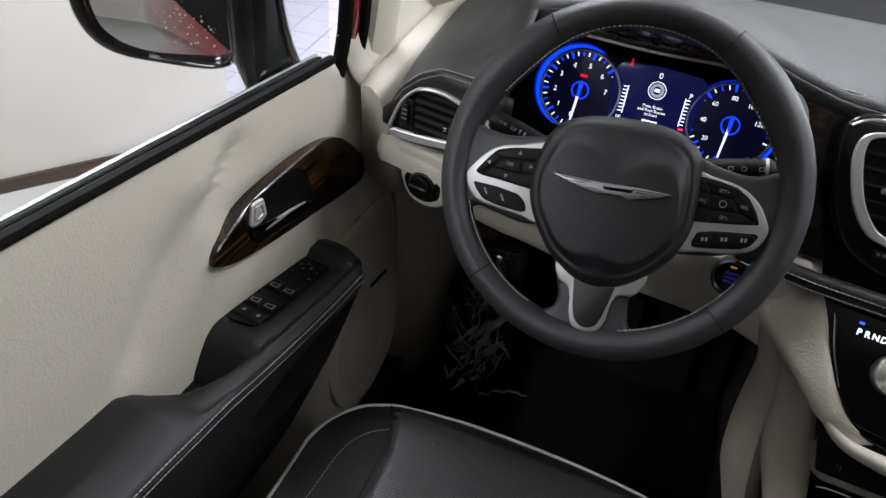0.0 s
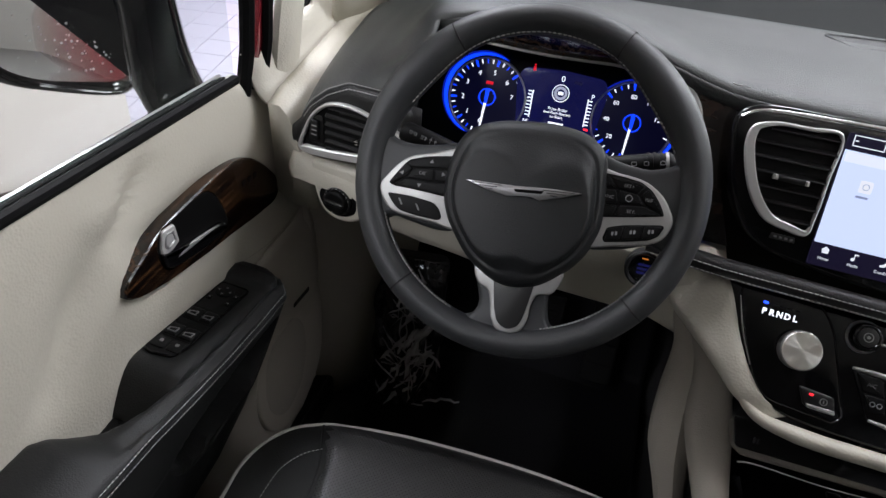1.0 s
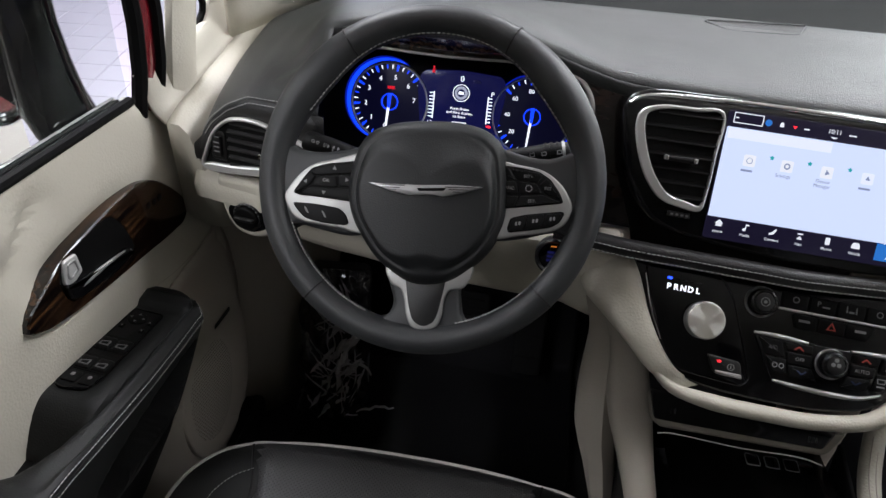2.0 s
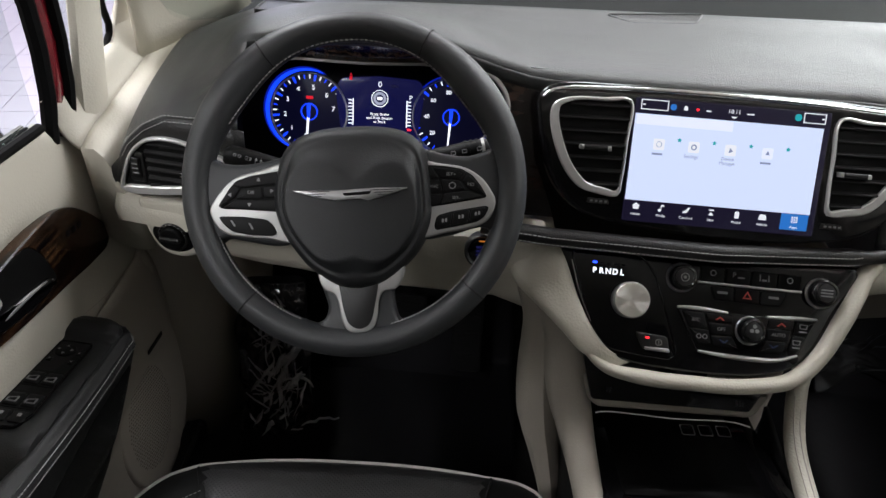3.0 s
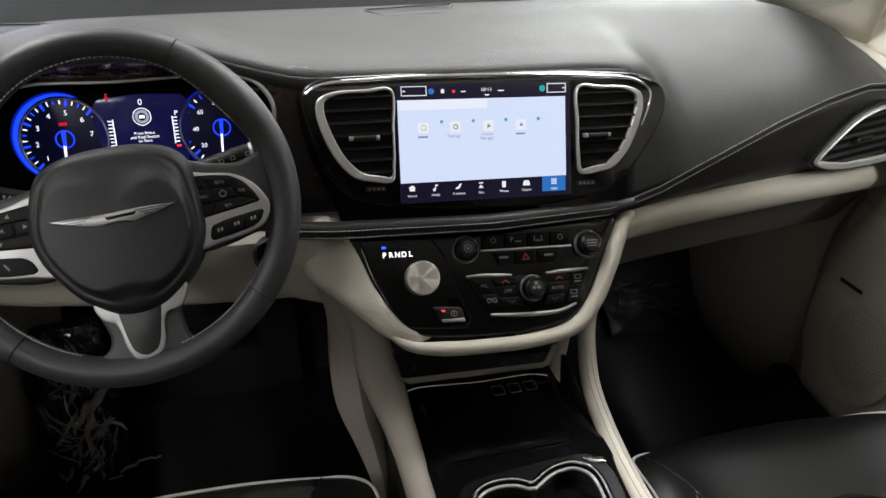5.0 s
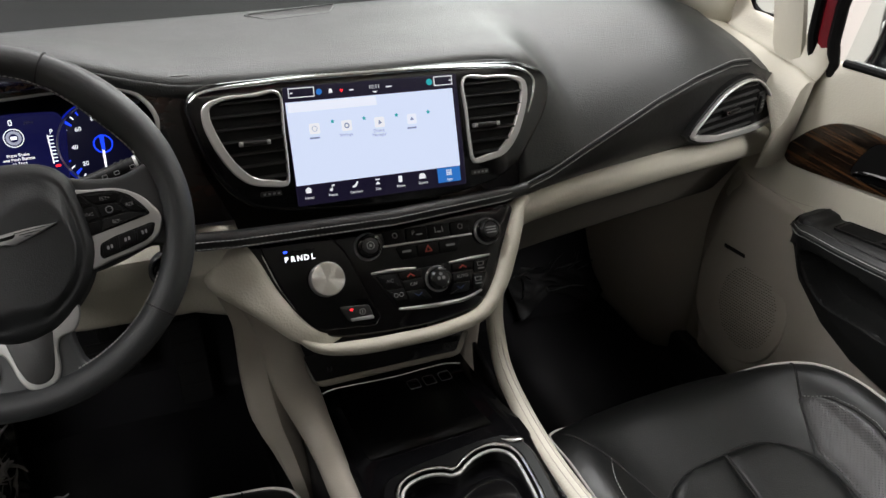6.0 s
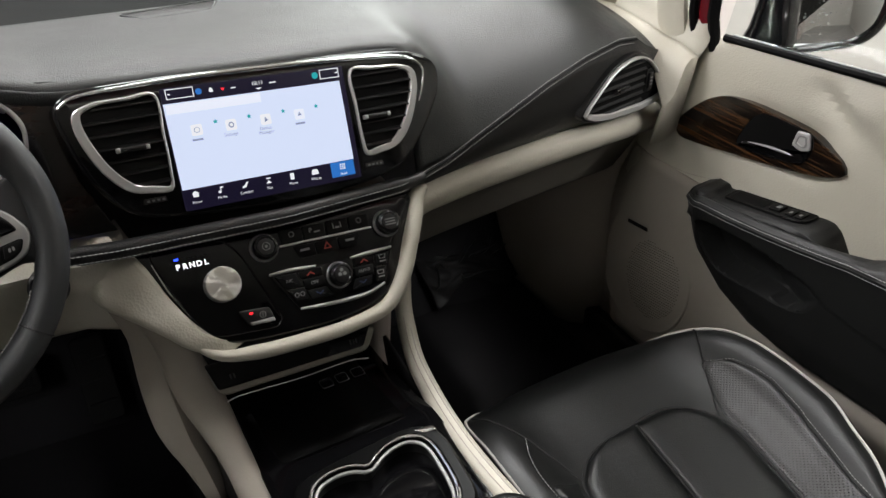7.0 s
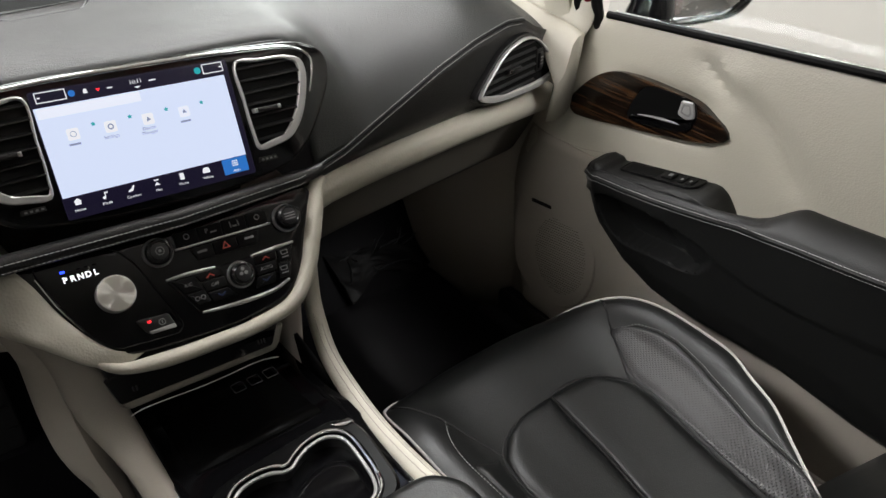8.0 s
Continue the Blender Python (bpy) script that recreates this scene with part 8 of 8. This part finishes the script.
RL = curve([(0.177, 0.655, 0.490), (0.170, 0.640, 0.440), (0.160, 0.605, 0.415), (0.147, 0.558, 0.405), (0.133, 0.478, 0.407), (0.124, 0.395, 0.413), (0.122, 0.33, 0.419), (0.124, 0.24, 0.427), (0.128, -0.25, 0.435)], 50)
part("rail", tube(RL, [0.0130 + 0.001 * min(1, i / 16) for i in range(50)], n=14, flat=0.85, up=(0, 0, 1)), BEIGE, con, "beige stitched rail")
part("rail_seam", tube(LR[14:], 0.0007, n=6), BEIGE_DARK, con, "sewn seam along the rail")
for off in (-0.004, 0.004):
    part("rail_seam", tube([(x + off, y, z + 0.0110) for x, y, z in RL], 0.0007, n=6), BEIGE_DARK, con, "sewn seam along the rail")
for sx in (-1, 1):
    part("side_wall", loft([[(sx * (0.138 if sx < 0 else 0.128), y, zt), (sx * (0.142 + 0.02 * (zt - 0.2)), y, 0.25), (sx * 0.15, y, 0.0)] for y, zt in ((0.62, 0.41), (0.52, 0.395), (0.42, 0.405), (0.2, 0.43), (-0.25, 0.435))]), PLASTIC, con, "dark console side", thick=0.006)
ch2 = []
for (x0, x1, y, z) in ((0.150, 0.185, 0.675, 0.60), (0.150, 0.180, 0.68, 0.50), (0.146, 0.172, 0.685, 0.40), (0.145, 0.165, 0.685, 0.2), (0.145, 0.160, 0.68, 0.0)):
    ch2.append(curve([(x0 - 0.02, y, z), (x0, y - 0.008, z), (x1, y + 0.004, z), (x1 + 0.004, y + 0.06, z), (x1, y + 0.2, z)], 14))
part("cheek", loft(ch2), BEIGE_DARK, con, "taupe cheek beside the passenger's footwell", thick=0.004)
# cup holder
CF = axes((0.0, 0.345, 0.428), (1, 0, 0), (0, 1, -0.06))
cup_o = curve([(-0.098, 0.045), (-0.085, 0.066), (-0.05, 0.075), (0.0, 0.080), (0.05, 0.083), (0.082, 0.078), (0.098, 0.055), (0.095, -0.01), (0.085, -0.055), (0.05, -0.075), (-0.05, -0.080), (-0.085, -0.065), (-0.095, -0.02)], 80, True)
cup_i = curve([(-0.080, 0.040), (-0.066, 0.056), (-0.040, 0.062), (-0.018, 0.058), (-0.004, 0.050), (0.010, 0.058), (0.030, 0.067), (0.058, 0.068), (0.076, 0.052), (0.078, 0.01), (0.066, -0.045), (0.04, -0.060), (0.005, -0.052), (-0.04, -0.060), (-0.07, -0.048), (-0.080, 0.0)], 80, True)
part("cup_surround", band(CF, cup_o, cup_i, -0.012, 0.011, 0.004), CUP_BLACK, con, "gloss black cup holder surround")
part("cup_chrome", tube([CF @ Vector((u, v, 0.0105)) for u, v in cup_i], 0.0024, closed=True, n=8), CHROME, con, "chrome edge of the cup holder")
part("cup_liner", tube([CF @ Vector((u, v, 0.006)) for u, v in inset(ccw(cup_i), 0.006)], 0.0024, closed=True, n=8), SATIN, con, "inner silver edge")
well = []
for sc, w in ((1.0, 0.004), (0.94, -0.02), (0.86, -0.06), (0.6, -0.075), (0.1, -0.078)):
    well.append([CF @ Vector((u * sc, v * sc, w)) for u, v in cup_i])
part("cup_well", loft(well, closed=True), PLASTIC, con, "black cup wells")
part("cup_corner", plate(CF, rounded([(0.068, 0.072), (0.094, 0.068), (0.096, 0.058), (0.080, 0.060)], 0.003), 0.008, 0.0135, 0.002), CHROME, con, "bright corner of the surround")
part("armrest_lid", plate(axes((0.01, 0.16, 0.47), (1, 0, 0), (0, 1, -0.03)), rounded([(-0.12, -0.38), (0.12, -0.38), (0.12, 0.07), (0.09, 0.105), (-0.09, 0.105), (-0.12, 0.07)], 0.03), -0.05, 0.02, 0.018, steps=5), LEATHER, con, "black leather armrest lid")
# sockets in the tray
for k in range(3):
    u = 0.026 + 0.0245 * k
    sk = part("usb_socket", plate(axes((u, 0.604, 0.3715), (1, 0, 0), (0, 1, -0.12)), box2(-0.0092, -0.0105, 0.0092, 0.0105, 0.0035), -0.002, 0.0022, 0.001), PIANO, con, "black socket cover")
    part("socket_edge", band(axes((u, 0.604, 0.3715), (1, 0, 0), (0, 1, -0.12)), box2(-0.0092, -0.0105, 0.0092, 0.0105, 0.0035), box2(-0.0083, -0.0096, 0.0083, 0.0096, 0.0035), 0.001, 0.0029, 0.0003), SOCKET_EDGE, sk, "thin light edge")

# ---- pedals and the film-wrapped foot rest ----
def fold_ribbons(m, seed, count, spot, heading, spread, length, width, lift):
    """Creases of crumpled film: curved ribbons of uneven width standing a little off the sheet."""
    r_ = random.Random(seed)
    out = []
    for _ in range(count):
        u, v = spot(r_)
        a = radians(r_.gauss(heading, spread))
        ln, wd = r_.uniform(*length), r_.uniform(*width)
        bend = r_.uniform(-1.4, 1.4) / max(ln, 0.02) * 0.5
        n, rows = 9, []
        for i in range(n):
            q = i / (n - 1)
            w = wd * math.sin(math.pi * (0.06 + 0.88 * q)) * (0.55 + 0.75 * r_.random())
            h = r_.uniform(*lift)
            du, dv = math.cos(a), math.sin(a)
            rows.append([m @ Vector((u - dv * w * e, v + du * w * e, h + 0.003 * c)) for e, c in ((-1, -1.0), (-0.35, 0.5), (0.3, 0.9), (1, -0.8))])
            u, v = u + du * ln / (n - 1), v + dv * ln / (n - 1)
            a += bend * ln / (n - 1) + r_.gauss(0, 0.16)
        out.append(loft(rows))
    return join(*out)


rest = thing("foot_rest", (-0.63, 0.98, 0.0), "foot rest wrapped in crinkled clear film", "foot rest")
FR = axes((-0.632, 0.905, 0.155), (1, 0.12, 0), (0, 0.35, 1))
g = []
noise_h = lambda u, v: 0.016 * noise.noise(Vector((u * 22, v * 12, 1.3))) + 0.012 * abs(noise.noise(Vector((u * 44 + v * 14, v * 26, 4.1)))) + 0.002 * noise.noise(Vector((u * 110, v * 80, 7.7)))
for i in range(90):
    v = -0.165 + 0.33 * i / 89
    row = []
    for j in range(46):
        u = -0.065 + 0.13 * j / 45
        e = 0.004 * math.sin(v * 60) * (1 if j in (0, 45) else 0)
        row.append(FR @ Vector((u * (1 + 0.06 * math.sin(v * 37)) + e, v, noise_h(u, v) + 0.012 * (1 - (u / 0.065) ** 2))))
    g.append(row)
sheet = part("film", loft(g), FILM, rest, "crinkled glossy clear film", sharp=20, thick=0.001)
part("film_fold", join(fold_ribbons(FR, 3, 44, lambda r_: (max(-0.045, min(0.045, r_.gauss(0.004, 0.026))), r_.uniform(-0.14, 0.08)), 66, 20, (0.030, 0.085), (0.0012, 0.0075), (0.015, 0.021)), fold_ribbons(FR, 8, 9, lambda r_: (r_.uniform(-0.058, -0.01), r_.uniform(-0.05, 0.13)), -52, 10, (0.05, 0.10), (0.0007, 0.0017), (0.017, 0.022)), fold_ribbons(FR, 21, 22, lambda r_: (r_.uniform(-0.050, 0.045), r_.uniform(-0.13, 0.13)), 20, 60, (0.010, 0.028), (0.0006, 0.0022), (0.017, 0.022))), FOLD_GLINT, sheet, "folds of the film, glints painted as pale colour", kind="stuff")
part("pad", plate(FR, rounded([(-0.060, -0.16), (0.060, -0.16), (0.060, 0.16), (-0.060, 0.16)], 0.02), -0.05, -0.010, 0.006), PLASTIC, rest, "black foot rest pad")
part("foot", tube([FR @ Vector((0, -0.155, -0.03)), Vector((-0.632, 0.90, 0.0))], 0.02, n=8), PLASTIC, rest, "black bracket")
for name, x, w, z in (("brake_pedal", -0.41, 0.055, 0.20), ("accelerator_pedal", -0.27, 0.030, 0.15)):
    pd = thing(name, (x, 1.06, 0.03), "black rubber-faced pedal on a steel arm", "pedal", "pedals")
    pm = axes((x, 1.03, z), (1, 0, 0), (0, 0.45, 1))
    h = 0.032 if w > 0.05 else 0.085
    part("pad", plate(pm, box2(-w, -h, w, h, 0.012), -0.012, 0.0, 0.004), DARK, pd, "black rubber pad")
    for k in range(3):
        part("rib", plate(pm, box2(-w * 0.8, h * (-0.55 + 0.5 * k) - 0.003, w * 0.8, h * (-0.55 + 0.5 * k) + 0.003, 0.001), -0.002, 0.003, 0.001), DARK, pd, "raised rib")
    part("arm", tube([pm @ Vector((0, 0, -0.01)), Vector((x, 1.14, z + 0.12)), Vector((x, 1.20, z + 0.35))], 0.011, n=8), DARK, pd, "black steel arm")
for x0, x1, yb, zb in ((-0.69, -0.17, 0.60, 0.010), (0.17, 0.70, 0.52, 0.010)):
    fl = thing("film_sheet", ((x0 + x1) / 2, 1.05, 0.02), "glossy creased protective film on the footwell floor", "plastic film", "floor films")
    g = []
    for i in range(50):
        s = i / 49
        row = []
        for j in range(60):
            q = j / 59
            x = x0 + (x1 - x0) * q
            if s < 0.5:
                y, z = yb + (1.06 - yb) * s / 0.5, zb + 0.03 * s
            else:
                y, z = 1.06 + 0.14 * (s - 0.5) / 0.5, zb + 0.015 + 0.24 * (s - 0.5) / 0.5
            h = 0.006 * noise.noise(Vector((x * 7, y * 7 + z * 7, x1))) + 0.004 * max(0, noise.noise(Vector((x * 5 + y * 9, y * 26 + z * 20, 3 + x1))) - 0.2)
            row.append((x, y, z + 0.012 + h))
        g.append(row)
    part("sheet", loft(g), FLOOR_FILM, fl, "creased clear film over black carpet", thick=0.001)

# a loose piece of clear film in the passenger's footwell
loose = thing("loose_film", (0.58, 1.08, 0.05), "crumpled piece of clear film on the footwell floor", "plastic film")
lm = axes((0.600, 1.085, 0.095), (1, 0.1, 0), (0, 0.80, 0.60))
g = []
for i in range(40):
    v = -0.075 + 0.15 * i / 39
    row = []
    for j in range(60):
        u = -0.155 + 0.31 * j / 59
        lim = 0.055 + 0.02 * math.sin(u * 31) + 0.10 * max(0, u)
        row.append(lm @ Vector((u, v * lim / 0.075, 0.012 * noise.noise(Vector((u * 10, v * 12, 2.2))) + 0.008 * abs(noise.noise(Vector((u * 26 + v * 20, v * 30, 5.5)))))))
    g.append(row)
sheet = part("film", loft(g), DULL_FILM, loose, "glossy crumpled film", sharp=20, thick=0.001)
part("film_fold", join(fold_ribbons(lm, 5, 7, lambda r_: (r_.uniform(-0.14, 0.05), r_.uniform(-0.035, 0.03)), 12, 16, (0.05, 0.11), (0.0006, 0.0028), (0.010, 0.016)), fold_ribbons(lm, 14, 8, lambda r_: (r_.uniform(-0.13, 0.13), r_.uniform(-0.04, 0.05)), 30, 50, (0.012, 0.030), (0.0006, 0.0022), (0.010, 0.016))), DULL_FOLD, sheet, "folds of the film, glints painted in a dimmer tone", kind="stuff")
